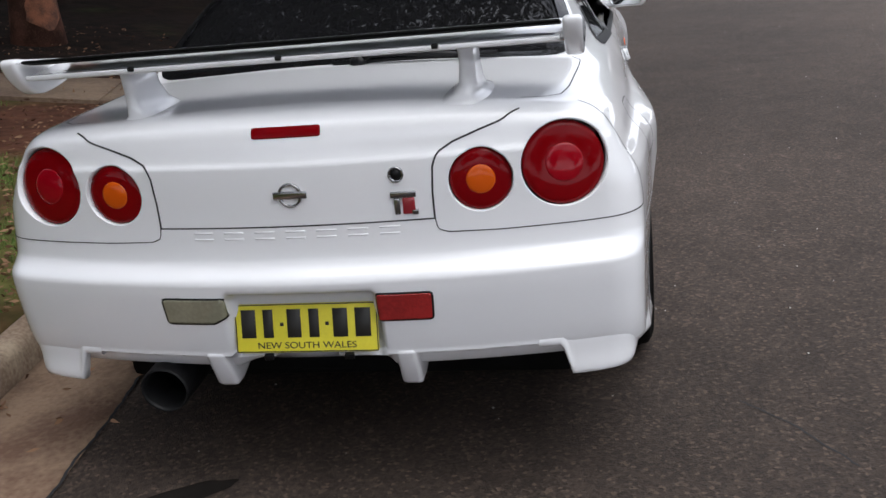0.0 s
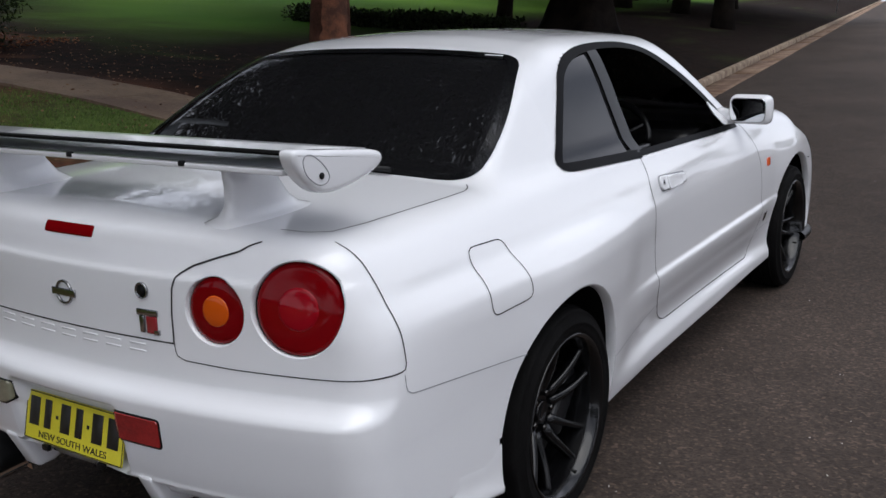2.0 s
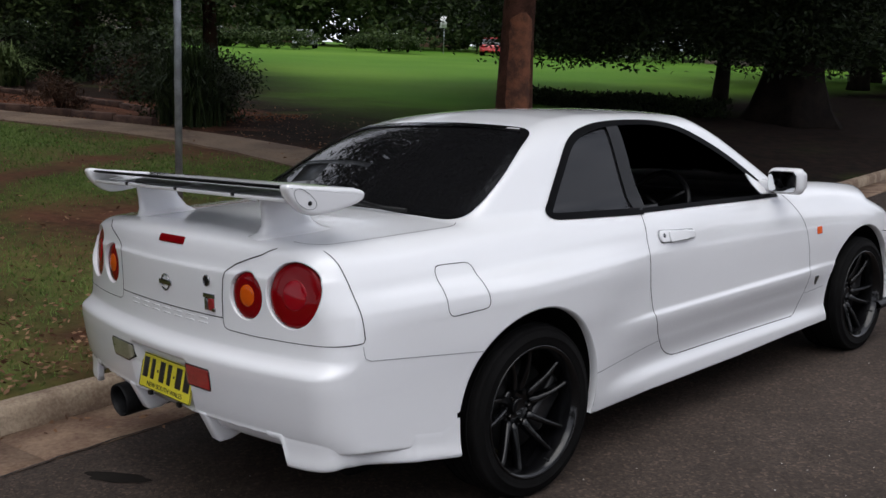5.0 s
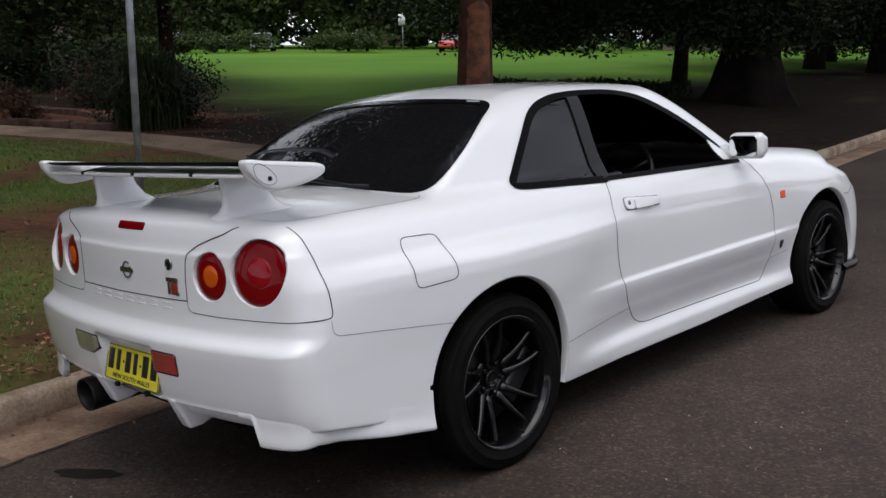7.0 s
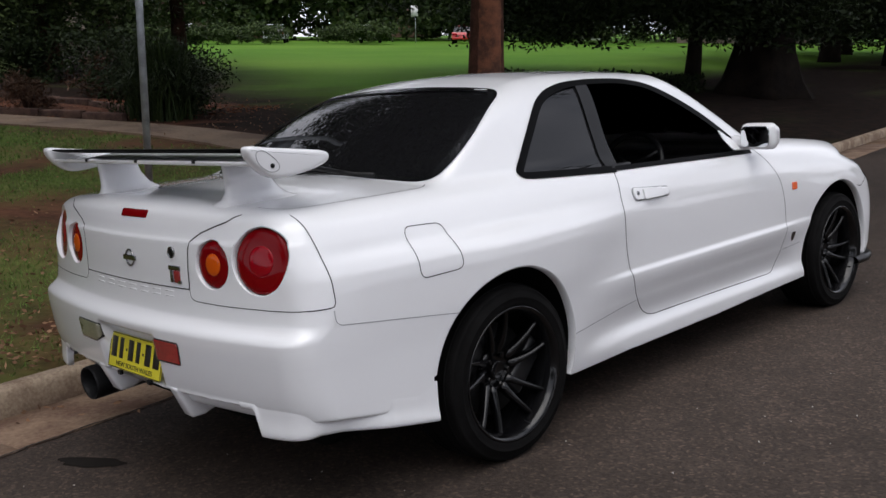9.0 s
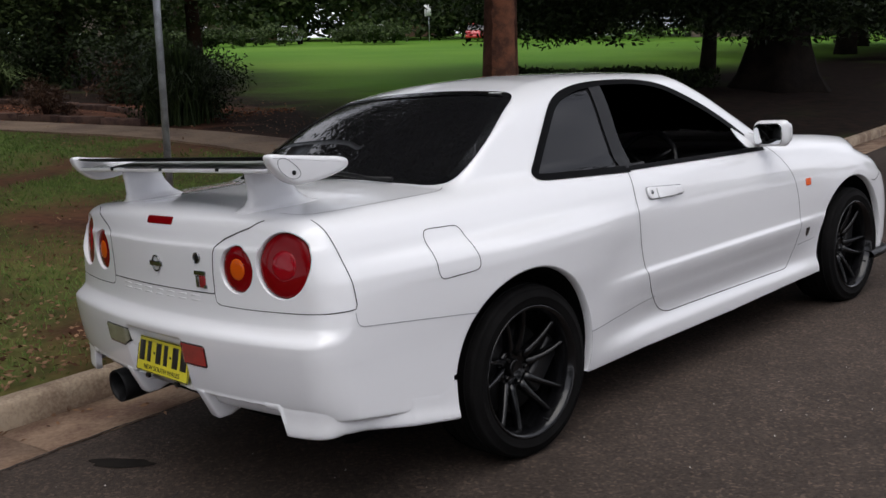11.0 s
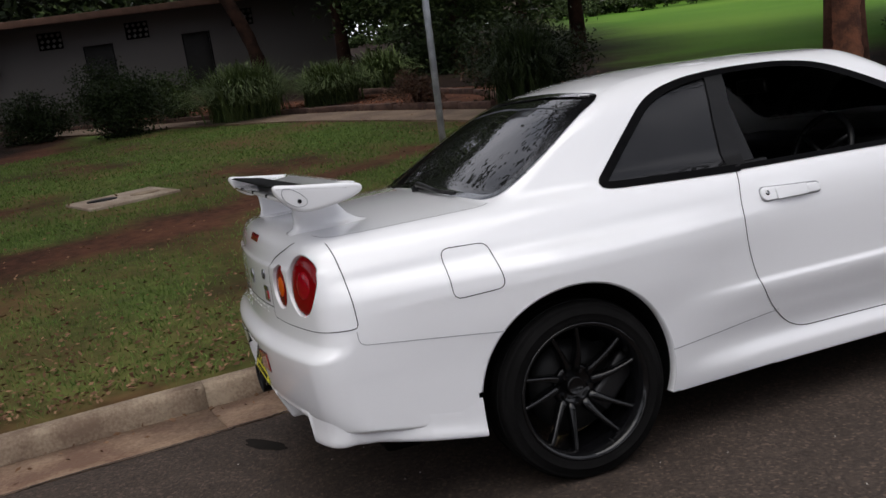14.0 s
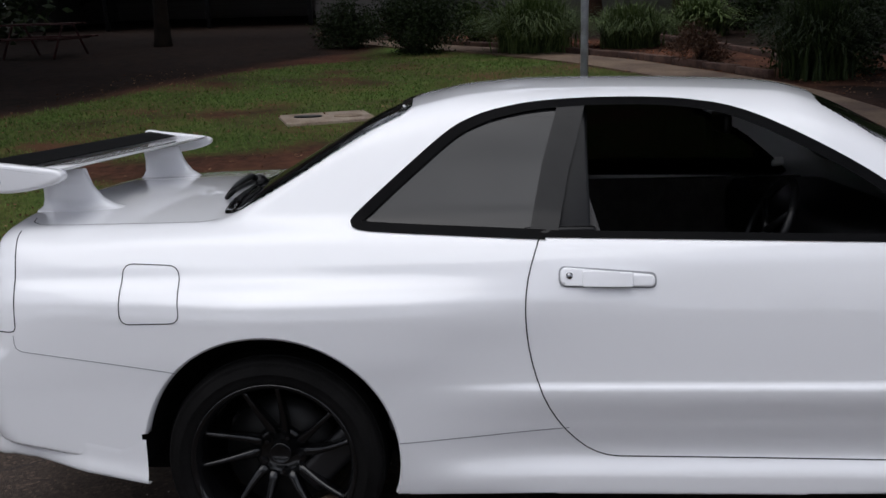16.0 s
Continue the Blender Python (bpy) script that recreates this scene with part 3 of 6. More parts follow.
def pane(name, outline, how, material, s=1, lift=-0.004, step=None, thick=0.004, label="", parent=car, grow=0.0):
    """A curved plate that fills an outline on the shell."""
    ring = np.vstack([outline, outline[:1]])
    step = step or min(0.02, max(0.003, np.linalg.norm(np.diff(ring, axis=0), axis=1).sum() / 90))
    poly = dense(outline, step, closed=True)[:-1]
    if grow:
        d = np.roll(poly, -1, 0) - np.roll(poly, 1, 0)
        area = np.sum(poly[:, 0] * np.roll(poly[:, 1], -1) - poly[:, 1] * np.roll(poly[:, 0], -1))
        o = np.stack([d[:, 1], -d[:, 0]], 1) * np.sign(area)
        poly = poly + grow * o / np.maximum(np.linalg.norm(o, axis=1, keepdims=True), 1e-9)
    bm = bmesh.new()
    vs = [bm.verts.new((a, b, 0)) for a, b in poly]
    bm.faces.new(vs)
    lo, hi = poly.min(0), poly.max(0)
    for ax in (0, 1):
        for c in np.arange(lo[ax] + step, hi[ax], step * 1.6):
            geom = list(bm.verts) + list(bm.edges) + list(bm.faces)
            bmesh.ops.bisect_plane(bm, geom=geom, plane_co=(c, c, 0), plane_no=(1, 0, 0) if ax == 0 else (0, 1, 0))
    bm.verts.ensure_lookup_table()
    p, n = how([(v.co.x, v.co.y) for v in bm.verts], lift)
    for v, c in zip(bm.verts, p):
        v.co = c * (s, 1, 1)
    bmesh.ops.recalc_face_normals(bm, faces=bm.faces)
    f0 = bm.faces[:][0]
    if f0.normal.dot(Vector(n[0] * (s, 1, 1))) < 0:
        bmesh.ops.reverse_faces(bm, faces=bm.faces)
    if thick:
        bmesh.ops.solidify(bm, geom=list(bm.faces), thickness=thick)
    return part(name, bm, material, parent, label)


# shut lines
seam(DOOR[DOOR.index(min(DOOR, key=lambda p: abs(p[0] - 1.80) + abs(p[1] - 0.95))):], on_side, 0.0036)
seam([(0.284, 0.69), (0.285, 0.665), (0.290, 0.651), (0.304, 0.643), (0.46, 0.625), (0.650, 0.602), (0.762, 0.588)], on_side, 0.0025, SEAMLIGHT)
seam([(3.945, 0.640), (4.00, 0.632), (4.06, 0.655), (4.10, 0.68)], on_side, 0.004)
seam(FUEL, on_side, 0.003, sides=(1,), closed=True)
seam([(1.385, 0.373), (1.60, 0.385), (1.86, 0.408)], on_side, 0.003, SEAMLIGHT)
seam([(3.115, 0.408), (3.30, 0.420)], on_side, 0.003, SEAMLIGHT)
seam([(0.0, 0.737), (0.345, 0.737)], on_rear, 0.0036)
seam([(0.345, 0.737), (0.345, 0.80), (0.350, 0.865), (0.362, 0.893), (0.40, 0.915), (0.46, 0.936), (0.515, 0.953), (0.535, 0.966), (0.555, 0.972)], on_rear, 0.0048)
seam([(0.345, 0.745), (0.350, 0.712), (0.372, 0.702), (0.50, 0.698), (0.70, 0.698), (0.765, 0.699), (0.825, 0.699)], on_rear, 0.0026)
side_cut = [(0.262, 0.968), (0.272, 0.93), (0.283, 0.86), (0.290, 0.78), (0.292, 0.712), (0.286, 0.701), (0.27, 0.699), (0.21, 0.699)]
seam(side_cut, on_side, 0.0034)
seam([(0.555, 0.245), (0.61, 0.262), (0.648, 0.30), (0.664, 0.40), (0.672, 0.55), (0.680, 0.70), (0.682, 0.80), (0.668, 0.835), (0.655, 0.85)], on_top, 0.003)

# windows
for s in (1, -1):
    pane("quarter_window", QUARTER, on_side, GLASS_Q, s, label="dark tinted quarter glass", grow=0.012)
pane("door_window", DOORGLASS, on_side, GLASS_S, -1, label="dark tinted door glass", parent=doors[1], grow=0.012)
pane("rear_window", REARGLASS, lambda p, l=0: on_top(p, l, 1.0), GLASS_R, label="dark tinted rear glass", grow=0.012)
pane("glass_sticker", [(0.412, 1.376), (0.470, 1.386), (0.470, 1.393), (0.412, 1.383)], lambda p, l=0: on_top(p, l, 1.0), PLASTIC, 1, 0.006, thick=0.001, label="small white strip on the glass")
pane("windscreen", SCREEN, lambda p, l=0: on_top(p, l, 1.0), GLASS_S, grow=0.012)
for s in (1, -1):
    def strip(points, width, name="window_seal"):
        p, n = on_side(dense(smooth_loop(points, 8 * len(points), False) if len(points) > 3 else points, 0.008))
        ribbon(name, p * (s, 1, 1), n * (s, 1, 1), width, BLACK if name == "door_pillar" else SEAL, lift=0.003)
    strip([(1.80, 0.946), (1.40, 0.966), (1.29, 0.974), (1.268, 0.984), (1.285, 1.004), (1.42, 1.122), (1.53, 1.212), (1.60, 1.250), (1.68, 1.274), (1.80, 1.292), (2.0, 1.298), (2.22, 1.286), (2.40, 1.240), (2.66, 1.102), (2.87, 0.948)], 0.034)
    strip([(1.79, 0.948), (2.30, 0.936), (2.90, 0.920)], 0.024)
    strip([(1.795, 0.95), (1.832, 1.12), (1.885, 1.296)], 0.078, "door_pillar")
p, n = on_top(dense(REARGLASS, 0.012, True), 0.0, 1.0)
ribbon("window_seal", p, n, 0.036, GLOSSBLACK, lift=0.002)

# wheel arches: lips and liners
for s in (1, -1):
    for cy, cz, cr in ARCHES:
        ang = np.radians(np.linspace(-18, 198, 80))
        foot = [0.252 if cy < 2 and math.cos(a) < 0 else 0.215 for a in ang]
        edge, en = on_side([(cy + cr * math.cos(a), max(b + 0.06 if b > 0.22 else 0.225, cz + cr * math.sin(a))) for a, b in zip(ang, foot)])
        edge[:, 2] = [max(b, cz + cr * math.sin(a)) for a, b in zip(ang, foot)]
        prof = []
        for (ex, ey, ez), a in zip(edge, ang):
            c, d = math.cos(a), max(math.sin(a), (0.215 - cz) / cr)
            prof.append([(ex - 0.0005, ey, ez), (ex - 0.004, ey - c * 0.006, ez - d * 0.006), (ex - 0.03, ey - c * 0.007, ez - d * 0.007), (0.56, ey - c * 0.004, ez - d * 0.004), (0.54, cy, cz)])
        k = len(prof)
        v = [np.array(prof)[:, j] * (s, 1, 1) for j in range(5)]
        fs = lambda a: [(a * k + i, a * k + i + 1, (a + 1) * k + i + 1, (a + 1) * k + i)[::int(s)] for i in range(k - 1)]
        raw("arch_lip", np.concatenate(v[:3]), fs(0) + fs(1), PAINT, car)
        raw("arch_liner", np.concatenate(v[2:]), fs(0) + fs(1), UNDER, car, "black plastic arch liner")

# lower corners of the rear bumper: skirts with a rolled lip, rising to the valance inwards
for s in (1, -1):
    az = np.radians(np.linspace(-44, 0.25, 90))
    o = np.tile(np.array((0.0, 0.651, 0.435)), (len(az), 1))
    ring0 = march(o, np.stack([np.cos(az), np.sin(az), 0 * az], 1))
    n0 = gradient(ring0)
    n0[:, 2] = 0
    n0 /= np.linalg.norm(n0, axis=1, keepdims=True)
    bot = np.interp(ring0[:, 1], (0.12, 0.22, 0.30, 0.645), (0.311, 0.316, 0.307, 0.249))
    rise = np.clip((0.652 - ring0[:, 0]) / 0.022, 0, 1)
    rise = np.where(ring0[:, 1] < 0.3, rise, 0)
    bot = bot * (1 - rise) + 0.392 * rise
    rows = []
    tall = 1 + 0.35 * np.clip((ring0[:, 1] - 0.58) / 0.06, 0, 1)
    flank = np.clip((ring0[:, 1] - 0.28) / 0.15, 0, 1)
    tuck = 0.026 * np.interp(ring0[:, 1], (0.13, 0.22, 0.30, 0.47), (0, 1, 1, 0))
    for i, (up, outw) in enumerate(((0.100, -0.0010), (0.090, 0.0003), (0.074, 0.0006), (0.060, 0.0011), (0.048, 0.0020), (0.037, 0.0034), (0.026, 0.0048), (0.013, 0.0056), (0.004, 0.004), (0.0, -0.002), (0.001, -0.02))):
        zz = np.minimum(0.425 - 0.002 * i, bot + up * (tall if up > 0.04 else 1))
        under = (side_x(ring0[:, 1], zz) - side_x(ring0[:, 1], 0 * zz + 0.435)) * flank - 0.02 * np.maximum(0.40 - zz, 0) * (1 - flank)
        p2 = ring0 + n0 * (outw - 0.008 * (1 - flank) - tuck * np.clip((0.415 - zz) / 0.11, 0, 1) + under * min(1, max(0, up - 0.01) / 0.04))[:, None]
        p2[:, 2] = zz
        rows.append(p2)
    k, mrows = len(az), len(rows)
    v = np.concatenate(rows) * (s, 1, 1)
    f4 = [(a * k + i, a * k + i + 1, (a + 1) * k + i + 1, (a + 1) * k + i)[::int(-s)] for a in range(mrows - 1) for i in range(k - 1)]
    raw("bumper_corner", v, f4, PAINT, car, "white bumper corner skirt")


# ---- lamps ----
def lamp(x, z, r, lens, core, outer):
    """A round rear lamp sunk in a hole of the shell: white bezel, dark red lens and a domed core."""
    s, ang = np.sign(x), np.linspace(0, 2 * math.pi, 72, endpoint=False)
    circle = lambda rad: [(abs(x) + rad * math.cos(a), z + rad * math.sin(a)) for a in ang]
    rim, rn = on_rear(circle(r + 0.004))
    mid = rim.mean(0)
    u, sv, vt = np.linalg.svd(rim - mid)
    n = Vector(vt[2] * (-1 if vt[2][1] > 0 else 1) * (s, 1, 1)).normalized()
    c = Vector(mid * (s, 1, 1)) - n * 0.009
    m = Matrix.Translation(c) @ n.to_track_quat("Z", "Y").to_matrix().to_4x4()
    e0, e1 = rim * (s, 1, 1), (on_rear(circle(r + 0.0015))[0] - 0.0015 * rn) * (s, 1, 1)
    ax = np.array(n)
    low = e1 - np.outer((e1 - np.array(c)) @ ax + 0.012, ax)
    k = len(ang)
    f = [(a * k + i, a * k + (i + 1) % k, (a + 1) * k + (i + 1) % k, (a + 1) * k + i)[::int(-s)] for a in range(2) for i in range(k)]
    root = raw("tail_lamp", np.concatenate([e0, e1, low]), f, PAINT, car, "white recessed lamp bezel")
    part("lens", lathe([(-0.03, r + 0.001), (-0.004, r), (0.000, r * 0.97), (0.0025, r * 0.86), (0.0045, r * 0.66), (0.0052, r * 0.46)], 56, "z", m), outer, root, "glossy dark red lens")
    part("inner_lens", lathe([(-0.004, r * 0.475), (0.0050, r * 0.47), (0.0066, r * 0.42), (0.0080, r * 0.3), (0.0088, r * 0.15), (0.0090, 0.002)], 48, "z", m), core, root, lens)
    return root


for s in (1, -1):
    for (x, z, r), lens, core in zip(LAMPS, ("red inner lens", "amber inner lens"), (REDLENS, AMBER)):
        lamp(x * s, z, r, lens, core, DEEPRED)
pane("brake_light", rounded([(-0.086, 0.949), (0.086, 0.949), (0.086, 0.974), (-0.086, 0.974)], 0.006, 4), on_rear, DEEPRED, 1, 0.0015, thick=0.003, label="dark red high brake light")
# bumper recess with the number plate, reversing lamp and fog lamp
for name, out, mt, lb in (("reversing_lamp", [(-0.346, 0.503), (-0.226, 0.503), (-0.193, 0.521), (-0.193, 0.567), (-0.350, 0.567)], CLEARLENS, "clear cream reversing lamp"), ("fog_lamp", [(0.196, 0.504), (0.325, 0.502), (0.329, 0.569), (0.196, 0.571)], REFLECT, "red rear fog lamp")):
    outer = rounded(out, 0.006, 4)
    pane("lamp_frame", outer, on_rear, BLACK, 1, 0.0012, thick=0.003, grow=0.005, label="thin black lamp surround")
    pane(name, outer, on_rear, mt, 1, 0.004, thick=0.005, label=lb)
SKEW[0] = False
PLM = Matrix.Translation((-0.002, 0.064, 0.4775)) @ Matrix.Rotation(radians(90 - 14), 4, "X")
plate = part("number_plate", extruded(rounded([(-0.186, -0.062), (0.186, -0.062), (0.186, 0.062), (-0.186, 0.062)], 0.008, 4), 0.003, 0.0008, PLM), YELLOW, car, "yellow number plate with black characters")
for a, b, w, h in ((0, 0.0595, 0.366, 0.0025), (0, -0.0595, 0.366, 0.0025), (-0.1835, 0, 0.0025, 0.118), (0.1835, 0, 0.0025, 0.118)):
    part("border_line", boxm((w, h, 0.0012), PLM @ Matrix.Translation((a, b, 0.0035))), INK, plate, smooth=False)
for a, w in ((-0.150, 0.038), (-0.098, 0.026), (-0.030, 0.036), (0.022, 0.026), (0.090, 0.038), (0.148, 0.040)):
    part("character_bar", boxm((w, 0.072, 0.0022), PLM @ Matrix.Translation((a, 0.012, 0.0038)), 0.0007, 1), INK, plate, "black bar")
for a in (-0.062, 0.056):
    part("separator_dot", boxm((0.009, 0.009, 0.002), PLM @ Matrix.Translation((a, 0.010, 0.0038)), 0.0007, 1), INK, plate)
txt = bpy.data.curves.new("state_name", "FONT")
txt.body, txt.size, txt.align_x, txt.extrude = "NEW SOUTH WALES", 0.0235, "CENTER", 0.0006
tob = new("state_name", txt)
me = bpy.data.meshes.new_from_object(tob)
bpy.data.objects.remove(tob)
me.transform(PLM @ Matrix.Translation((0, -0.0515, 0.0036)) @ Matrix.Scale(1.18, 4, (1, 0, 0)))
me.materials.append(INK)
nsw = new("state_name", me)
nsw.parent = plate
for a in (-0.105, 0.105):
    part("plate_clip", boxm((0.024, 0.012, 0.016), Matrix.Translation((a, 0.05, 0.405)), 0.003), BLACK, car)
SKEW[0] = True
# valance blades under the bumper
for x in (-0.246, 0.246):
    out = [(0.052, 0.412), (0.080, 0.350), (0.098, 0.308), (0.108, 0.298), (0.15, 0.298), (0.26, 0.335), (0.40, 0.37), (0.40, 0.42)]
    bm = extruded([(a, b) for a, b in out], 0.055, 0.012, Matrix.Translation((x - 0.0275, 0, 0)) @ Matrix(((0, 0, 1, 0), (1, 0, 0, 0), (0, 1, 0, 0), (0, 0, 0, 1))))
    part("valance_fin", bm, PAINT, car)
# recessed white panel under the bumper's ledge
xs = np.linspace(-0.645, 0.645, 60)
edge, _ = on_rear([(abs(x), 0.44) for x in xs])
rows = []
for z, back in ((0.430, 0.012), (0.412, 0.026), (0.398, 0.034), (0.376, 0.042), (0.358, 0.052), (0.352, 0.062), (0.352, 0.20)):
    rows.append(np.stack([xs, edge[:, 1] + back, 0 * xs + z], 1))
k = len(xs)
raw("rear_valance", np.concatenate(rows), [(a * k + i, (a + 1) * k + i, (a + 1) * k + i + 1, a * k + i + 1) for a in range(len(rows) - 1) for i in range(k - 1)], PAINT, car, "white recessed valance under the bumper ledge")
# exhaust
part("exhaust_tip", lathe([(0.05, 0.058), (0.046, 0.062), (0.055, 0.064), (0.30, 0.064), (0.30, 0.05), (0.06, 0.054)], 40, "y", Matrix.Translation((-0.415, 0.035, 0.292)) @ Matrix.Rotation(radians(3), 4, "X"), closed=True), mat("exhaust_steel", (0.010, 0.010, 0.011), 0.5, metal=0.1, spec=0.25, var=0.4, scale=14), car, "wide dark steel exhaust tip")
# hidden black box, added to deepen the shadow under the tail
part("under_car_light_block", boxm((1.30, 0.62, 0.15), Matrix.Translation((0, 0.66, 0.275)), 0.03, 2), UNDER, car)
part("muffler", boxm((0.62, 0.30, 0.18), Matrix.Translation((-0.2, 0.50, 0.33)), 0.07, 4), UNDER, car)
# badges: plain shapes
p, n = on_rear([(0.0, 0.815), (0.262, 0.85), (0.275, 0.779)])
B = [Matrix.Translation(Vector(a)) @ Vector(b).to_track_quat("Z", "Y").to_matrix().to_4x4() for a, b in zip(p, n)]
em = part("boot_emblem", lathe([(0.0, 0.030), (0.004, 0.030), (0.005, 0.027), (0.004, 0.024), (0.0, 0.024)], 40, "z", B[0], closed=True), CHROME, car, "dark chrome ring emblem")
part("emblem_bar", boxm((0.084, 0.018, 0.005), B[0] @ Matrix.Translation((0, 0, 0.003)), 0.002), CHROME, em)
lk = part("boot_lock", lathe([(0.0, 0.019), (0.004, 0.019), (0.006, 0.016), (0.003, 0.014), (0.003, 0.002)], 32, "z", B[1]), CHROME, car, "chrome boot lock")
part("keyhole", lathe([(0.002, 0.013), (0.0045, 0.012), (0.0045, 0.001)], 24, "z", B[1]), BLACK, lk)
gb = part("model_badge", boxm((0.062, 0.015, 0.005), B[2] @ Matrix.Translation((0.0, 0.022, 0.003)), 0.002), CHROME, car, "chrome and red badge")
part("badge_block", boxm((0.030, 0.040, 0.006), B[2] @ Matrix.Translation((0.012, -0.006, 0.003)), 0.002), mat("badge_red", (0.25, 0.012, 0.02), 0.25, coat=1), gb, "dark red block")
part("badge_stroke", boxm((0.014, 0.040, 0.006), B[2] @ Matrix.Translation((-0.016, -0.006, 0.0032)), 0.002), CHROME, gb)
part("badge_stroke", boxm((0.016, 0.012, 0.006), B[2] @ Matrix.Translation((0.026, -0.022, 0.0034)), 0.002), CHROME, gb)
# raised lettering strip as plain bars on the bumper
for k in range(7):
    x = -0.235 + k * 0.0783
    for dz, w in ((0.724, 0.050), (0.708, 0.050)):
        pp, nn = on_rear([(x, dz)])
        part("raised_bar", boxm((w, 0.0045, 0.0022), Matrix.Translation(Vector(pp[0])) @ Vector(nn[0]).to_track_quat("Z", "Y").to_matrix().to_4x4(), 0.0009, 1), PAINT, car)
# side marker, emblem, door handle
for s in (1, -1):
    pane("side_marker", rounded([(3.200, 0.700), (3.250, 0.700), (3.250, 0.737), (3.200, 0.737)], 0.007, 4), on_side, ORANGE, s, 0.003, thick=0.006, label="orange side marker lamp")
    pane("wing_emblem", rounded([(3.184, 0.487), (3.228, 0.487), (3.220, 0.452), (3.206, 0.438), (3.192, 0.452)], 0.004, 3), on_side, CHROME, s, 0.002, thick=0.003, label="small dark chrome badge")
    pane("headlamp", rounded([(4.055, 0.775), (4.20, 0.735), (4.36, 0.665), (4.36, 0.590), (4.20, 0.630), (4.075, 0.690)], 0.02, 4), on_side, GLOSSBLACK, s, 0.003, thick=0.004, label="dark wraparound headlamp")
    az = np.radians(np.linspace(12, 90, 50))
    lip = march(np.tile(np.array((0.0, YB, 0.26)), (len(az), 1)), np.stack([np.cos(az), np.sin(az), 0 * az], 1))
    ln = gradient(lip) * (1, 1, 0)
    ln /= np.linalg.norm(ln, axis=1, keepdims=True)
    lip[:, 2] = 0
    rings = [lip + ln * o + (0, 0, z) for o, z in ((-0.04, 0.238), (0.006, 0.236), (0.024, 0.222), (0.026, 0.206), (0.018, 0.194), (-0.04, 0.194))]
    k = len(az)
    raw("front_splitter", np.concatenate(rings) * (s, 1, 1), [(a * k + i, a * k + i + 1, (a + 1) * k + i + 1, (a + 1) * k + i)[::int(s)] for a in range(5) for i in range(k - 1)], BLACK, car, "black front splitter lip")
for s, d in zip((1, -1), doors):
    pp, nn = on_side([(1.96, 0.833)])
    c, nv = Vector(pp[0] * (s, 1, 1)), Vector(nn[0] * (s, 1, 1))
    pane("handle_recess", rounded([(1.832, 0.813), (2.095, 0.807), (2.095, 0.849), (1.832, 0.869)], [0.02, 0.015, 0.015, 0.02], 5), on_side, SEAMLIGHT, s, 0.0010, thick=0, parent=d)
    hd = pane("handle", rounded([(1.836, 0.817), (2.090, 0.811), (2.090, 0.843), (1.836, 0.865)], [0.02, 0.015, 0.015, 0.02], 5), on_side, PAINT, s, 0.009, thick=0.010, parent=d)
    pane("pull", rounded([(1.895, 0.813), (2.03, 0.810), (2.03, 0.849), (1.895, 0.855)], 0.006, 4), on_side, PAINT, s, 0.016, thick=0.009, parent=hd)
    kp, kn = on_side([(1.861, 0.842)], 0.009)
    part("keyhole", lathe([(0, 0.009), (0.002, 0.009), (0.002, 0.001)], 20, "z", Matrix.Translation(Vector(kp[0] * (s, 1, 1))) @ Vector(kn[0] * (s, 1, 1)).to_track_quat("Z", "Y").to_matrix().to_4x4()), CHROME, hd)
    # mirror
    mx = lambda m: m if s > 0 else Matrix.Diagonal((-1, 1, 1, 1)) @ m
    bm = boxm((0.185, 0.10, 0.125), Matrix(), 0.042, 5)
    for v in bm.verts:
        if v.co.y > 0:
            v.co.x *= 0.86
            v.co.z *= 0.80
    bmesh.ops.transform(bm, matrix=mx(Matrix.Translation((0.857, 2.85, 0.997)) @ Matrix.Rotation(radians(-8), 4, "Z")), verts=bm.verts)
    if s < 0:
        bmesh.ops.reverse_faces(bm, faces=bm.faces)
    mir = part("wing_mirror", bm, PAINT, d, "white door mirror housing")
    bm = extruded(rounded([(-0.076, -0.049), (0.076, -0.049), (0.078, 0.049), (-0.076, 0.049)], 0.03, 6), 0.006, 0.002, mx(Matrix.Translation((0.850, 2.803, 0.997)) @ Matrix.Rotation(radians(-8), 4, "Z") @ Matrix.Rotation(radians(90), 4, "X")))
    part("mirror_glass", bm, MIRROR, mir, "mirror glass")
    bm = boxm((0.10, 0.05, 0.05), mx(Matrix.Translation((0.755, 2.85, 0.968)) @ Matrix.Rotation(radians(14), 4, "Y")), 0.018, 4)
    part("mirror_foot", bm, PAINT, mir)
    # white sail panel at the window's front corner
    pane("mirror_sail", rounded([(2.76, 0.934), (2.915, 0.925), (2.735, 1.035)], 0.01, 3), on_side, PAINT, s, 0.006, thick=0.006, parent=d)
# rear wing
SKEW[0] = False
wing = part("rear_wing", bmesh.new(), PAINT, car, "white rear wing with black upper blade")


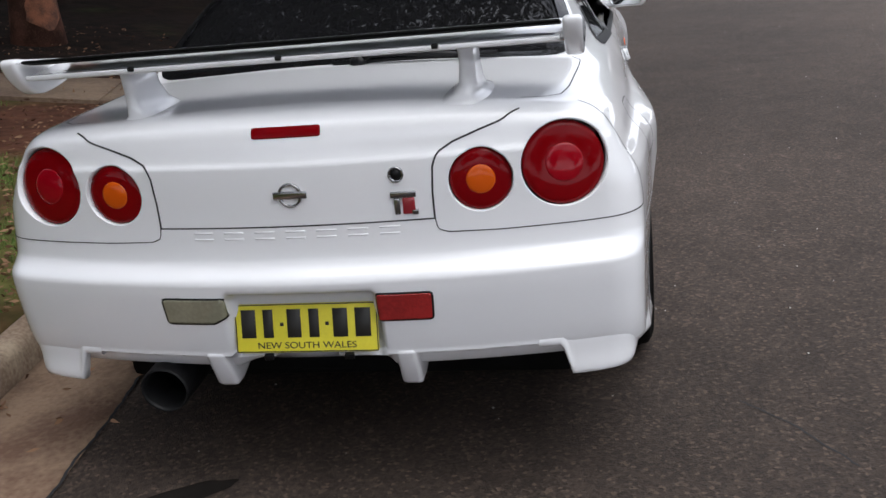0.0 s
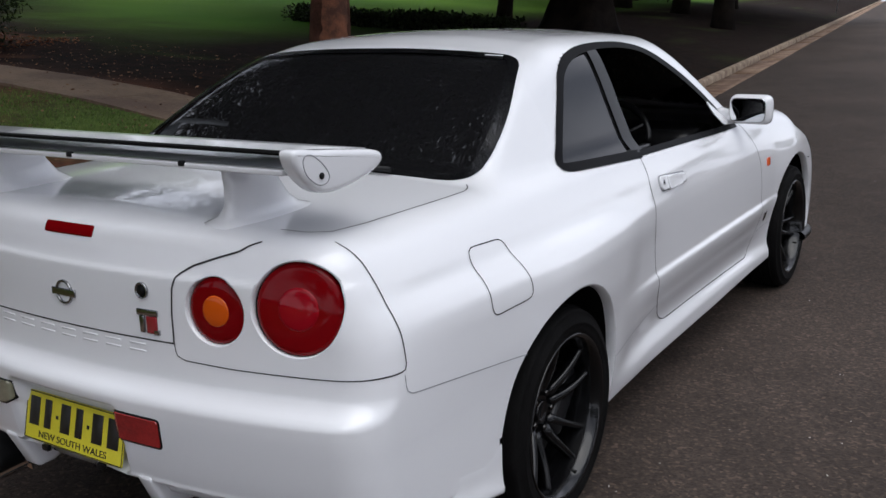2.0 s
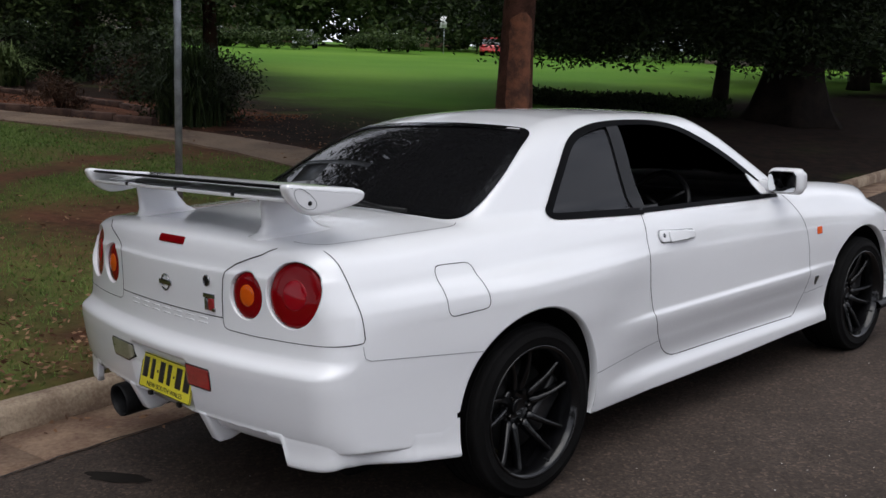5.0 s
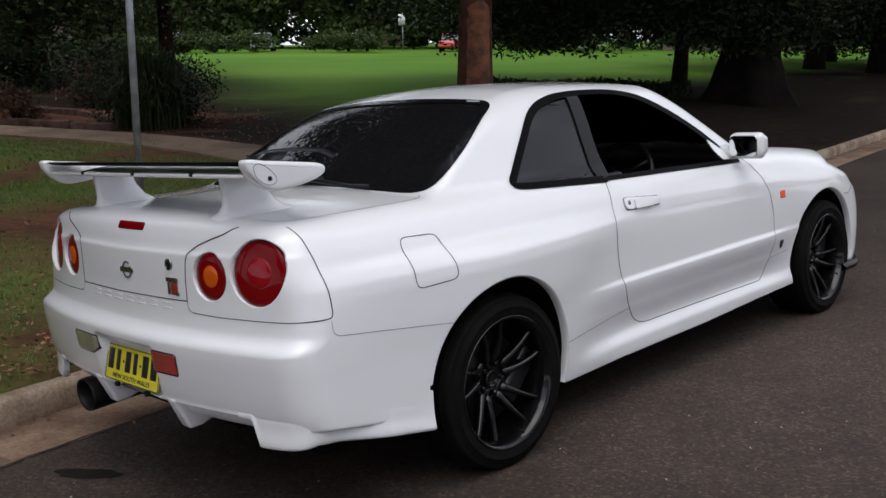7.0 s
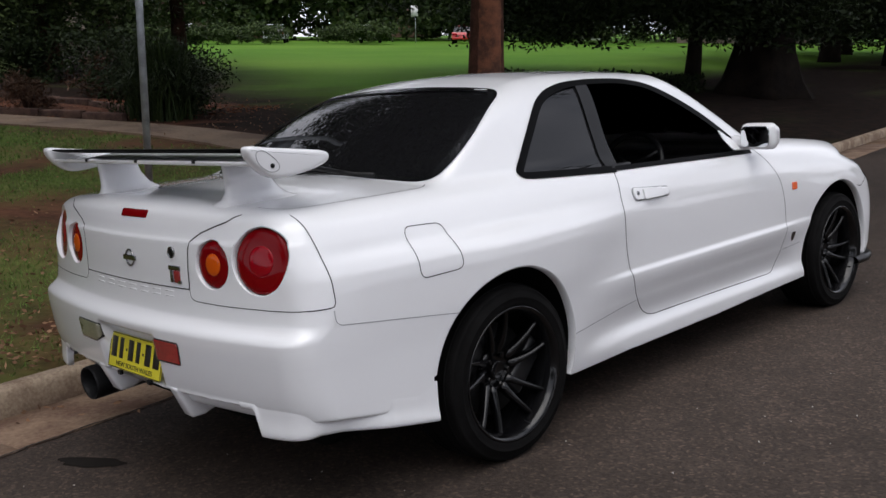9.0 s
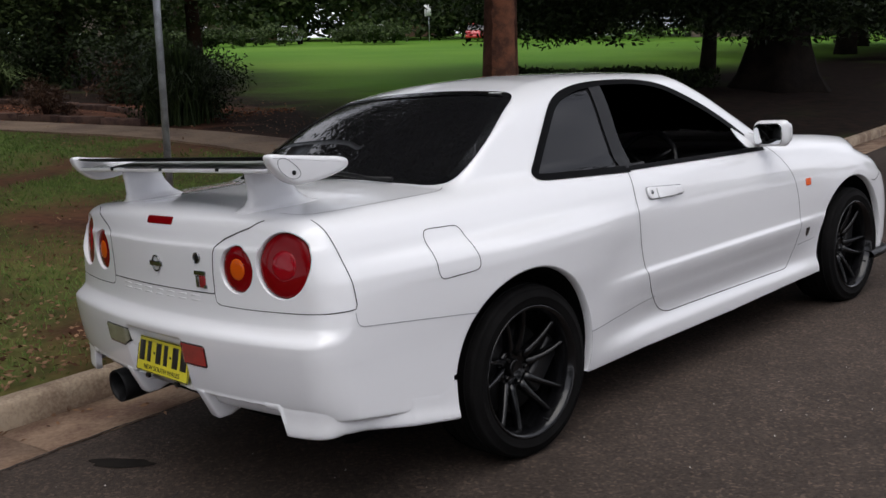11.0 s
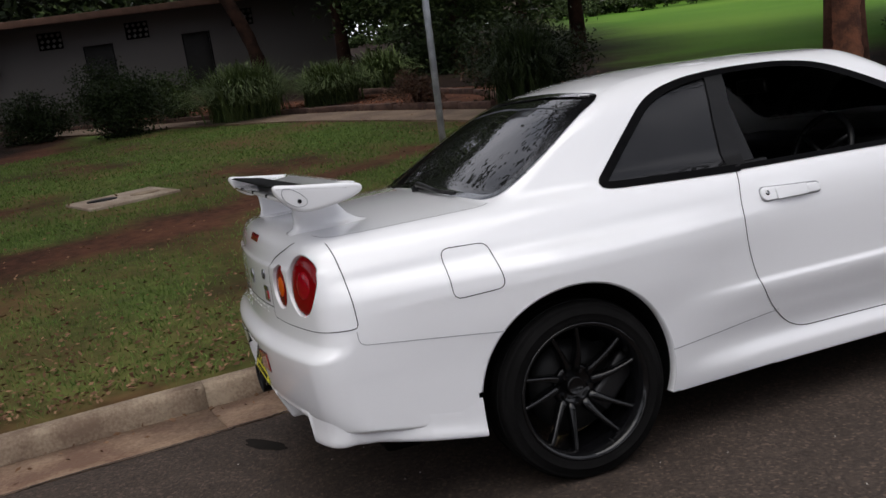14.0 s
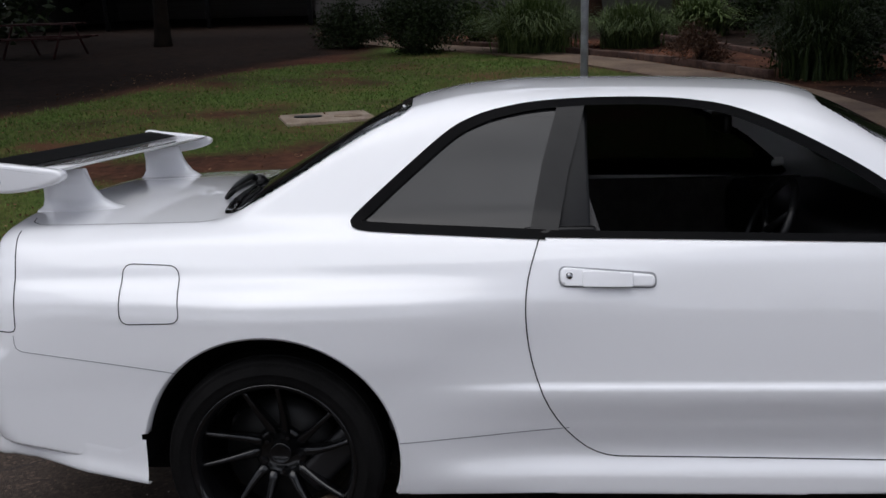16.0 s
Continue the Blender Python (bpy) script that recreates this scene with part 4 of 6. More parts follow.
def blade(y0, z0, y1, z1, t, half, camber=0.01):
    """An aerofoil across the car, from the trailing edge (y0, z0) to the leading edge (y1, z1)."""
    prof = []
    for u in np.linspace(0, 1, 13):
        prof.append((y0 + (y1 - y0) * u, z0 + (z1 - z0) * u + t * math.sqrt(u) * (1 - u) * 1.6 + t * 0.15 - camber * 4 * u * (1 - u)))
    for u in np.linspace(1, 0, 13)[1:]:
        prof.append((y0 + (y1 - y0) * u, z0 + (z1 - z0) * u - t * 0.5 * math.sqrt(u) * (1 - u) - t * 0.15 - camber * 4 * u * (1 - u)))
    bm = bmesh.new()
    rings = [[bm.verts.new((x, y, z)) for y, z in prof] for x in np.linspace(-half, half, 9)]
    for a, b in zip(rings, rings[1:]):
        for i in range(len(prof)):
            j = (i + 1) % len(prof)
            bm.faces.new((a[i], a[j], b[j], b[i]))
    bm.faces.new(rings[0])
    bm.faces.new(rings[-1][::-1])
    bmesh.ops.recalc_face_normals(bm, faces=bm.faces)
    return bm


part("lower_blade", blade(0.180, 1.122, 0.400, 1.146, 0.020, 0.675, 0.006), PAINT, wing)
part("upper_blade", blade(0.140, 1.170, 0.270, 1.152, 0.010, 0.660, 0.003), BLADE, wing, "black adjustable blade")
part("trailing_lip", boxm((1.32, 0.030, 0.012), Matrix.Translation((0, 0.160, 1.130)), 0.003), PAINT, wing)
for x in (-0.376, 0.0, 0.376):
    part("bolt", boxm((0.016, 0.012, 0.012), Matrix.Translation((x, 0.146, 1.134)), 0.003), BLACK, wing)
for s in (1, -1):
    out = smooth_loop([(0.132, 1.180), (0.20, 1.172), (0.30, 1.160), (0.395, 1.146), (0.412, 1.125), (0.385, 1.105), (0.30, 1.086), (0.215, 1.082), (0.165, 1.108), (0.130, 1.150)], 60)
    m = Matrix(((0, 0, 1, 0.668 if s > 0 else -0.712), (1, 0, 0, 0), (0, 1, 0, 0), (0, 0, 0, 1)))
    cap = part("end_plate", extruded([tuple(o) for o in out], 0.044, 0.012, m, 3), PAINT, wing)
    part("end_bolt", lathe([(0, 0.007), (0.002, 0.007), (0.002, 0.001)], 20, "x", Matrix.Translation((0.7125 * s, 0.202, 1.120)) @ Matrix.Rotation(0 if s > 0 else math.pi, 4, "Z")), BLACK, cap)
    drop = smooth_loop([(0.150, 1.158), (0.158, 1.128), (0.190, 1.104), (0.218, 1.104), (0.226, 1.120), (0.205, 1.146), (0.172, 1.166)], 42)
    loop = [(0.7122 * s, a, b) for a, b in drop]
    part("cap_line", tube(loop + loop[:1], 0.0011, 5), SEAMLIGHT, cap)
    # stand: a blade with a flared foot
    bm = bmesh.new()
    rings = []
    for z, y0, y1, w, sh in ((0.975, 0.178, 0.52, 0.070, 0.0), (0.994, 0.186, 0.50, 0.066, 0), (0.999, 0.194, 0.475, 0.052, 0.004), (1.008, 0.206, 0.440, 0.036, 0.010), (1.03, 0.214, 0.405, 0.025, 0.018), (1.07, 0.214, 0.375, 0.021, 0.02), (1.125, 0.208, 0.355, 0.022, 0.02)):
        ring = []
        for k in range(28):
            t = 2 * math.pi * k / 28
            c, sn = math.cos(t), math.sin(t)
            ring.append(bm.verts.new((s * (0.412 + sh) + w * math.copysign(abs(sn) ** 0.55, sn), (y0 + y1) / 2 - (y1 - y0) / 2 * math.copysign(abs(c) ** 0.7, c), z)))
        rings.append(ring)
    for a, b in zip(rings, rings[1:]):
        for i in range(28):
            bm.faces.new((a[i], a[(i + 1) % 28], b[(i + 1) % 28], b[i]))
    bm.faces.new(rings[0])
    bm.faces.new(rings[-1])
    bmesh.ops.recalc_face_normals(bm, faces=bm.faces)
    part("stand", bm, PAINT, wing)


# ---- wheels ----
def wheel():
    """A wheel about the x axis, its outer face towards +x, centred at the tyre's middle."""
    root = part("wheel", lathe([(-0.118, 0.238), (-0.122, 0.262), (-0.118, 0.290), (-0.098, 0.309), (-0.05, 0.315), (0.05, 0.315), (0.098, 0.309), (0.108, 0.304), (0.112, 0.299), (0.111, 0.297), (0.118, 0.288), (0.1215, 0.274), (0.1235, 0.272), (0.1235, 0.268), (0.122, 0.266), (0.121, 0.252), (0.118, 0.238), (0.10, 0.230), (-0.10, 0.230)], 72, "x", closed=True), RUBBER, car, "low-profile tyre on a black wheel")
    for x in (-0.075, -0.027, 0.027, 0.075):
        part("tread_groove", lathe([(x - 0.004, 0.3157), (x + 0.004, 0.3157), (x + 0.004, 0.310), (x - 0.004, 0.310)], 72, "x", closed=True), UNDER, root)
    part("rim_barrel", lathe([(-0.11, 0.236), (0.112, 0.238), (0.120, 0.241), (0.122, 0.236), (0.112, 0.226), (0.085, 0.216), (-0.06, 0.205), (-0.11, 0.215)], 72, "x", closed=True), RIM, root)
    part("hub", lathe([(-0.05, 0.084), (0.012, 0.082), (0.022, 0.076), (0.028, 0.066), (0.020, 0.058), (0.016, 0.036), (0.016, 0.002)], 48, "x"), RIM, root)
    part("centre_cap", lathe([(0.012, 0.034), (0.034, 0.033), (0.037, 0.029), (0.033, 0.026), (0.033, 0.002)], 32, "x"), RIM, root)
    for k in range(5):
        a0 = radians(90 + 36 + 72 * k)
        for off in (-1, 1):
            pts = []
            for u in np.linspace(0, 1, 9):
                r = 0.060 + (0.229 - 0.060) * u
                th = a0 + off * math.asin((0.013 + 0.038 * u ** 0.8) / r) - 0.15 * (1 - u) ** 1.4
                xx = 0.030 + 0.050 * u ** 1.3 + 0.010 * math.sin(math.pi * u)
                pts.append((xx, r, th, 0.0185 - 0.0095 * math.sin(math.pi * min(1, u * 0.62)), 0.026))
            bm = bmesh.new()
            rings = []
            for xx, r, th, w, dp in pts:
                c = Vector((xx, r * math.cos(th), r * math.sin(th)))
                tdir = Vector((0, -math.sin(th), math.cos(th)))
                rings.append([bm.verts.new(c + tdir * w * a + Vector((dp * b, 0, 0))) for a, b in ((-1, -1), (-0.95, -0.1), (-0.55, 0.28), (0.55, 0.28), (0.95, -0.1), (1, -1))])
            for p0, p1 in zip(rings, rings[1:]):
                for i in range(6):
                    bm.faces.new((p0[i], p0[(i + 1) % 6], p1[(i + 1) % 6], p1[i]))
            bm.faces.new(rings[0])
            bm.faces.new(rings[-1])
            bmesh.ops.recalc_face_normals(bm, faces=bm.faces)
            part("spoke", bm, RIM, root)
        na = a0 + radians(36)
        part("wheel_nut", lathe([(0.012, 0.010), (0.036, 0.010), (0.040, 0.007), (0.040, 0.001)], 6, "x", Matrix.Translation((0, 0.054 * math.cos(na), 0.054 * math.sin(na)))), RIM, root, smooth=False)
    part("brake_disc", lathe([(-0.02, 0.165), (0.008, 0.165), (0.008, 0.09), (0.012, 0.07), (0.012, 0.002)], 56, "x"), STEEL, root, "grey steel brake disc")
    cal = boxm((0.07, 0.09, 0.21), Matrix.Translation((0.005, 0.140, 0.05)) @ Matrix.Rotation(radians(-18), 4, "X"), 0.02, 3)
    part("brake_caliper", cal, mat("caliper", (0.014, 0.014, 0.015), 0.35, metal=0.3), root)
    part("valve", lathe([(0.075, 0.004), (0.105, 0.004)], 10, "x", Matrix.Translation((0, 0.16, -0.15))), BLACK, root)
    return root


SKEW[0] = False
w0 = wheel()
SKEW[0] = True
for i, (x, y, z, flip, turn) in enumerate(((0.750, 1.024, 0.312, 0, -26), (0.735, 3.735, 0.308, 0, 8), (-0.750, 1.024, 0.312, 1, 0), (-0.735, 3.700, 0.312, 1, 20))):
    m = Matrix.Translation((x, y, z)) @ Matrix.Rotation(math.pi if flip else 0, 4, "Z") @ Matrix.Rotation(radians(turn), 4, "X")
    if i:
        copy_thing(w0, m)
    else:
        first = m
w0.matrix_basis = first

# ---- cabin ----
part("cabin_floor", boxm((1.36, 2.3, 0.04), Matrix.Translation((0, 2.0, 0.36)), 0.01), CLOTH, car)
part("parcel_shelf", boxm((1.22, 0.50, 0.04), Matrix.Translation((0, 1.10, 0.935)), 0.015), CLOTH, car)
part("rear_bench", boxm((1.20, 0.22, 0.50), Matrix.Translation((0, 1.38, 0.72)) @ Matrix.Rotation(radians(22), 4, "X"), 0.06, 3), CLOTH, car)
part("dashboard", boxm((1.34, 0.42, 0.24), Matrix.Translation((0, 2.82, 0.80)), 0.07, 3), BLACK, car)
for s in (1, -1):
    part("door_card", boxm((0.03, 1.20, 0.46), Matrix.Translation((0.725 * s, 2.35, 0.68)), 0.01), CLOTH, car)
    part("pillar_trim", boxm((0.03, 0.16, 0.50), Matrix.Translation((0.62 * s, 1.85, 1.05)) @ Matrix.Rotation(radians(-28 * s), 4, "Y"), 0.01), BLACK, car)
    part("sill_trim", boxm((0.03, 0.20, 0.16), Matrix.Translation((0.735 * s, 1.84, 0.885)), 0.01), BLACK, car)
    seat = part("seat", boxm((0.48, 0.52, 0.15), Matrix.Translation((0.36 * s, 2.20, 0.52)) @ Matrix.Rotation(radians(8), 4, "X"), 0.05, 3), CLOTH, car, "dark cloth bucket seat")
    part("backrest", boxm((0.46, 0.13, 0.60), Matrix.Translation((0.36 * s, 1.93, 0.83)) @ Matrix.Rotation(radians(18), 4, "X"), 0.05, 3), CLOTH, seat)
    part("headrest", boxm((0.26, 0.09, 0.17), Matrix.Translation((0.36 * s, 1.80, 1.16)) @ Matrix.Rotation(radians(14), 4, "X"), 0.04, 3), CLOTH, seat)
rimpts = [(0.17 * math.cos(a), 0.17 * math.sin(a), 0) for a in np.linspace(0, 2 * math.pi, 41)]
SW = Matrix.Translation((0.36, 2.50, 0.88)) @ Matrix.Rotation(radians(66), 4, "X")
sw = part("steering_wheel", tube(rimpts, 0.014, 8, SW), BLACK, car, "black steering wheel")
for a in (0, 120, 240):
    part("steering_spoke", tube([(0, 0, 0), (0.16 * math.cos(radians(a - 90)), 0.16 * math.sin(radians(a - 90)), 0)], 0.012, 6, SW), BLACK, sw)
part("rear_view_mirror", boxm((0.20, 0.03, 0.065), Matrix.Translation((0.05, 2.42, 1.20)), 0.012), BLACK, car)
# rear wiper at the glass foot
wip = part("rear_wiper", tube([(0.03, 0.800, 1.030), (0.06, 0.788, 1.050), (0.15, 0.785, 1.046), (0.26, 0.785, 1.036), (0.37, 0.795, 1.026)], 0.010, 8, taper=[0.014, 0.012, 0.010, 0.008, 0.006]), BLACK, car, "black rear wiper parked at the glass foot")
part("wiper_blade", tube([(-0.06, 0.800, 1.028), (0.12, 0.792, 1.030), (0.28, 0.792, 1.028), (0.44, 0.810, 1.024)], 0.008, 6), BLACK, wip)
part("wiper_pivot", lathe([(0, 0.034), (0.025, 0.030), (0.04, 0.014), (0.042, 0.002)], 20, "z", Matrix.Translation((0.02, 0.805, 1.010))), BLACK, wip)
SKEW[0] = False


# ---- ground, road, kerb ----
TILT = math.tan(radians(4.5))


def su(x, y):
    """Distance from the kerb's face into the verge, and along the kerb."""
    return -((x + 1.25) * 0.992 + y * 0.125), -x * 0.125 + y * 0.992


def xy(s, u):
    return -1.25 * 0.992 * 0.992 - 0.992 * s - 0.125 * u, -0.125 * s + 0.992 * u - 1.25 * 0.992 * 0.125


def road_z(x, y):
    s, u = su(x, y)
    x = x + 0.126 * max(u - 8, 0) + 0.126 * min(u + 4, 0)
    return x * TILT if x < 2.5 else 2.5 * TILT + 0.35 * (1 - math.exp(-(x - 2.5) * TILT / 0.35))


def verge_z(x, y):
    s, u = su(x, y)
    k = road_z(*xy(0, u)) + 0.125
    z = float(np.interp(s, (0, 4.6, 8, 12, 16, 20, 75, 400), (0.035, 0.27, 0.31, 0.40, 0.46, 0.55, 1.40, 1.6)))
    w = max(0.0, 1 - s / 4.5)
    if s < 0.118:
        return k - 0.04
    return z * (1 - w) + (k + 0.055 * s) * w + (0.02 * noise.noise((x * 0.7, y * 0.7, 0)) if s > 0.25 else 0)


def along(p, q, x, y):
    """Distance of (x, y) from the segment p-q."""
    p, q, c = Vector(p), Vector(q), Vector((x, y))
    d = q - p
    t = min(1, max(0, (c - p).dot(d) / d.length_squared))
    return (c - p - t * d).length


PATH_LINE = [(-0.9, 6.2), (-4.2, 5.1), (-6.5, 5.2), (-8.5, 5.05), (-10.2, 4.75), (-12.3, 3.8), (-14.0, 2.95), (-16.0, 1.65), (-18.5, -0.5), (-20.5, -2.3)]


def path_dist(x, y):
    return min(along(a, b, x, y) for a, b in zip(PATH_LINE, PATH_LINE[1:]))


def past_path(x, y):
    """Above zero beyond the path, seen from the kerb."""
    return y - float(np.interp(x, [p[0] for p in PATH_LINE[::-1]], [p[1] for p in PATH_LINE[::-1]]))


def grass_cover(x, y):
    """How grassy the ground is, 0 to 1, how far it is open field, and how far mulch and tree shade darken its soil."""
    n = noise.noise((x * 0.55, y * 0.55, 3)) + 0.5 * noise.noise((x * 1.9, y * 1.9, 7))
    g = 0.56 + 0.85 * n - 0.25 * math.exp(-(su(x, y)[0] / 0.3) ** 2)
    g -= 1.0 * math.exp(-(min(along((-4.8, -1.8), (-5.5, 0.3), x, y), along((-5.5, 0.3), (-7.3, 3.0), x, y)) / 0.45) ** 2)
    g -= 0.9 * math.exp(-(min(along((-12.4, -5.6), (-15.6, -2.6), x, y), along((-15.6, -2.6), (-17.5, -2.0), x, y)) / 0.9) ** 2)
    g -= 0.9 * math.exp(-(along((-2.6, 2.2), (-2.0, 0.7), x, y) / 0.22) ** 2)
    g -= 0.8 * math.exp(-(along((-4.2, 2.3), (-2.5, 5.0), x, y) / 0.7) ** 2)
    s, u = su(x, y)
    d = past_path(x, y)
    if d > 0.3:
        g = -0.3 + 0.5 * n
    if u > 9 and s < 7:
        g = -0.15 + 0.5 * n
    f = min(1, max(0, ((y - 8.5 + 0.433 * (x + 11.6)) * 0.918 + 0.2 + 1.2 * n) / 3.4 - 1.2 * math.exp(-((x + 6.0) ** 2 + (y - 17) ** 2) / 30))) if d > 0.3 else 0.0
    f *= min(1, max(0, (s - 6.5) / 3))
    # m: dark mulch, deepened by the shade under trees and at the building
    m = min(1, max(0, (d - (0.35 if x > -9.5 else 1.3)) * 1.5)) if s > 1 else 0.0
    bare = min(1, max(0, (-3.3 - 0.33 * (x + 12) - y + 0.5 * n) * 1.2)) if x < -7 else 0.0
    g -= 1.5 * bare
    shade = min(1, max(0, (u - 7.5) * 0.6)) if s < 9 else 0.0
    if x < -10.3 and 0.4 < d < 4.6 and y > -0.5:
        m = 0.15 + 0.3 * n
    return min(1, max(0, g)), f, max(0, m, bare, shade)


def ground_mat():
    m = mat("ground_soil", (0.130, 0.056, 0.034), 0.97, scale=0.8, bump=0.8, bscale=30, second=(0.045, 0.021, 0.014), spec=0.1)
    n, l = m.node_tree.nodes, m.node_tree.links
    p = n["Principled BSDF"]
    soil = p.inputs["Base Color"].links[0].from_socket
    at, sep, tcx = n.new("ShaderNodeAttribute"), n.new("ShaderNodeSeparateColor"), n.new("ShaderNodeTexCoord")
    at.attribute_name = "cover"
    l.new(at.outputs["Color"], sep.inputs[0])
    blade, r1 = n.new("ShaderNodeTexNoise"), n.new("ShaderNodeValToRGB")
    blade.inputs["Scale"].default_value, blade.inputs["Detail"].default_value = 9, 8
    r1.color_ramp.elements[0].color, r1.color_ramp.elements[1].color = (0.050, 0.090, 0.019, 1), (0.135, 0.200, 0.045, 1)
    r1.color_ramp.elements[0].position, r1.color_ramp.elements[1].position = 0.3, 0.7
    fld, r2 = n.new("ShaderNodeTexNoise"), n.new("ShaderNodeValToRGB")
    fld.inputs["Scale"].default_value, fld.inputs["Detail"].default_value = 0.09, 9
    r2.color_ramp.elements[0].color, r2.color_ramp.elements[1].color = (0.044, 0.116, 0.009, 1), (0.092, 0.172, 0.020, 1)
    r2.color_ramp.elements[0].position, r2.color_ramp.elements[1].position = 0.35, 0.7
    for t in (blade, fld):
        l.new(tcx.outputs["Object"], t.inputs["Vector"])
    l.new(blade.outputs["Fac"], r1.inputs["Fac"])
    l.new(fld.outputs["Fac"], r2.inputs["Fac"])
    a, b = n.new("ShaderNodeMix"), n.new("ShaderNodeMix")
    a.data_type = b.data_type = "RGBA"
    # near-black mulch ramp: tree shade is put into its colour
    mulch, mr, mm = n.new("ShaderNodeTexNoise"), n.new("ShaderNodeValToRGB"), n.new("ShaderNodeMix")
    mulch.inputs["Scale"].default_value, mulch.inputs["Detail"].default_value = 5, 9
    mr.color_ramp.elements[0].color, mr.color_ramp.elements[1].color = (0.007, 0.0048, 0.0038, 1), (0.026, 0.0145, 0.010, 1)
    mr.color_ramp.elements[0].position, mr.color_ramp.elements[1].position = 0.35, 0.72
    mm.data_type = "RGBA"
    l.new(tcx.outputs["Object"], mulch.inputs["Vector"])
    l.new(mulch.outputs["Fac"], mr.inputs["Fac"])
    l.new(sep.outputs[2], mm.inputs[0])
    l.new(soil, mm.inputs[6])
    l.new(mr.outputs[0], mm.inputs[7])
    l.new(sep.outputs[0], a.inputs[0])
    l.new(mm.outputs[2], a.inputs[6])
    l.new(r1.outputs[0], a.inputs[7])
    l.new(sep.outputs[1], b.inputs[0])
    l.new(a.outputs[2], b.inputs[6])
    l.new(r2.outputs[0], b.inputs[7])
    l.new(b.outputs[2], p.inputs["Base Color"])
    return m


def strip_sheet(name, ss, us, height, material, label):
    pts = [xy(s, u) for u in us for s in ss]
    n = len(ss)
    f = [(j * n + i, j * n + i + 1, (j + 1) * n + i + 1, (j + 1) * n + i)[::-1] for j in range(len(us) - 1) for i in range(n - 1)]
    ob = raw(name, [(x, y, height(x, y)) for x, y in pts], f, material, None, label)
    return tagged(ob, label, "ground", kind="structure"), pts


us = np.concatenate([np.linspace(-150, -14, 18), np.arange(-12, 14, 0.25), np.linspace(15, 60, 46), np.linspace(64, 600, 40)])
ss = np.concatenate([[0.108, 0.126, 0.2], np.arange(0.4, 14, 0.25), np.linspace(14.5, 40, 40), np.linspace(43, 120, 26), np.linspace(140, 900, 12)])
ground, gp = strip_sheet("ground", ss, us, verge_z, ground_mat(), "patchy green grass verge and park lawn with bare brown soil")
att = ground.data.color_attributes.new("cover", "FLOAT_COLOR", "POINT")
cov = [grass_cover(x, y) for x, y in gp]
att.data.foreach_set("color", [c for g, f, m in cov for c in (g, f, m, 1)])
rs = -np.concatenate([[0.44, 0.55], np.arange(0.75, 12, 0.5), np.linspace(13, 60, 24), np.linspace(80, 900, 8)])
strip_sheet("road", rs[::-1], us, road_z, ASPHALT, "grey-brown asphalt road with pale stone chips")


def kerb_piece(u0, u1, drop=0.0):
    """One length of kerb stone with a rounded nose."""
    prof = [(0.0, -0.10), (0.0, 0.0), (0.006, 0.085), (0.016, 0.112), (0.034, 0.125), (0.075, 0.127), (0.106, 0.127), (0.117, 0.122), (0.121, 0.110), (0.122, 0.0), (0.122, -0.10)]
    bm = bmesh.new()
    rings = []
    for u in np.linspace(u0 + 0.002, u1 - 0.002, 13):
        ring = []
        for s, h in prof:
            x, y = xy(s, u)
            b = road_z(*xy(0, u))
            w = 0.007 * noise.noise((u * 3, h * 9, s * 9)) + 0.004 * noise.noise((u * 11, h * 25, s * 25))
            ring.append(bm.verts.new((x + w, y, b + h + (0.5 * w if h > 0.05 else 0) - drop)))
        rings.append(ring)
    k = len(prof)
    for a, c in zip(rings, rings[1:]):
        for i in range(k):
            bm.faces.new((a[i], c[i], c[(i + 1) % k], a[(i + 1) % k]))
    bm.faces.new(rings[0])
    bm.faces.new(rings[-1][::-1])
    bmesh.ops.recalc_face_normals(bm, faces=bm.faces)
    return bm


def gutter_piece(u0, u1):
    bm = bmesh.new()
    rings = []
    for u in np.linspace(u0 + 0.003, u1 - 0.003, 5):
        ring = []
        for s, h in ((0.0, 0.004), (-0.16, 0.001), (-0.32, 0.003), (-0.447 + 0.016 * noise.noise((u * 2.3, 5, 0)), 0.006), (-0.465, -0.05), (0.0, -0.05)):
            x, y = xy(s, u)
            ring.append(bm.verts.new((x, y, road_z(x, y) + h)))
        rings.append(ring)
    for a, c in zip(rings, rings[1:]):
        for i in range(6):
            bm.faces.new((a[i], c[i], c[(i + 1) % 6], a[(i + 1) % 6]))
    bm.faces.new(rings[0])
    bm.faces.new(rings[-1][::-1])
    bmesh.ops.recalc_face_normals(bm, faces=bm.faces)
    return bm


kerb = empty("kerb", Matrix(), "weathered concrete kerb stones along the road", "kerb", kind="structure")
gutter = empty("gutter", Matrix(), "brown stained concrete gutter slabs under the kerb", "gutter", kind="structure")
cuts = [-14.2 + 2.03 * k for k in range(13)] + [14 + 4.0 * k for k in range(30)]
for a, b in zip(cuts, cuts[1:]):
    part("kerb_stone", kerb_piece(a, b), CONCRETE, kerb)
    part("gutter_slab", gutter_piece(a, b), GUTTER, gutter)
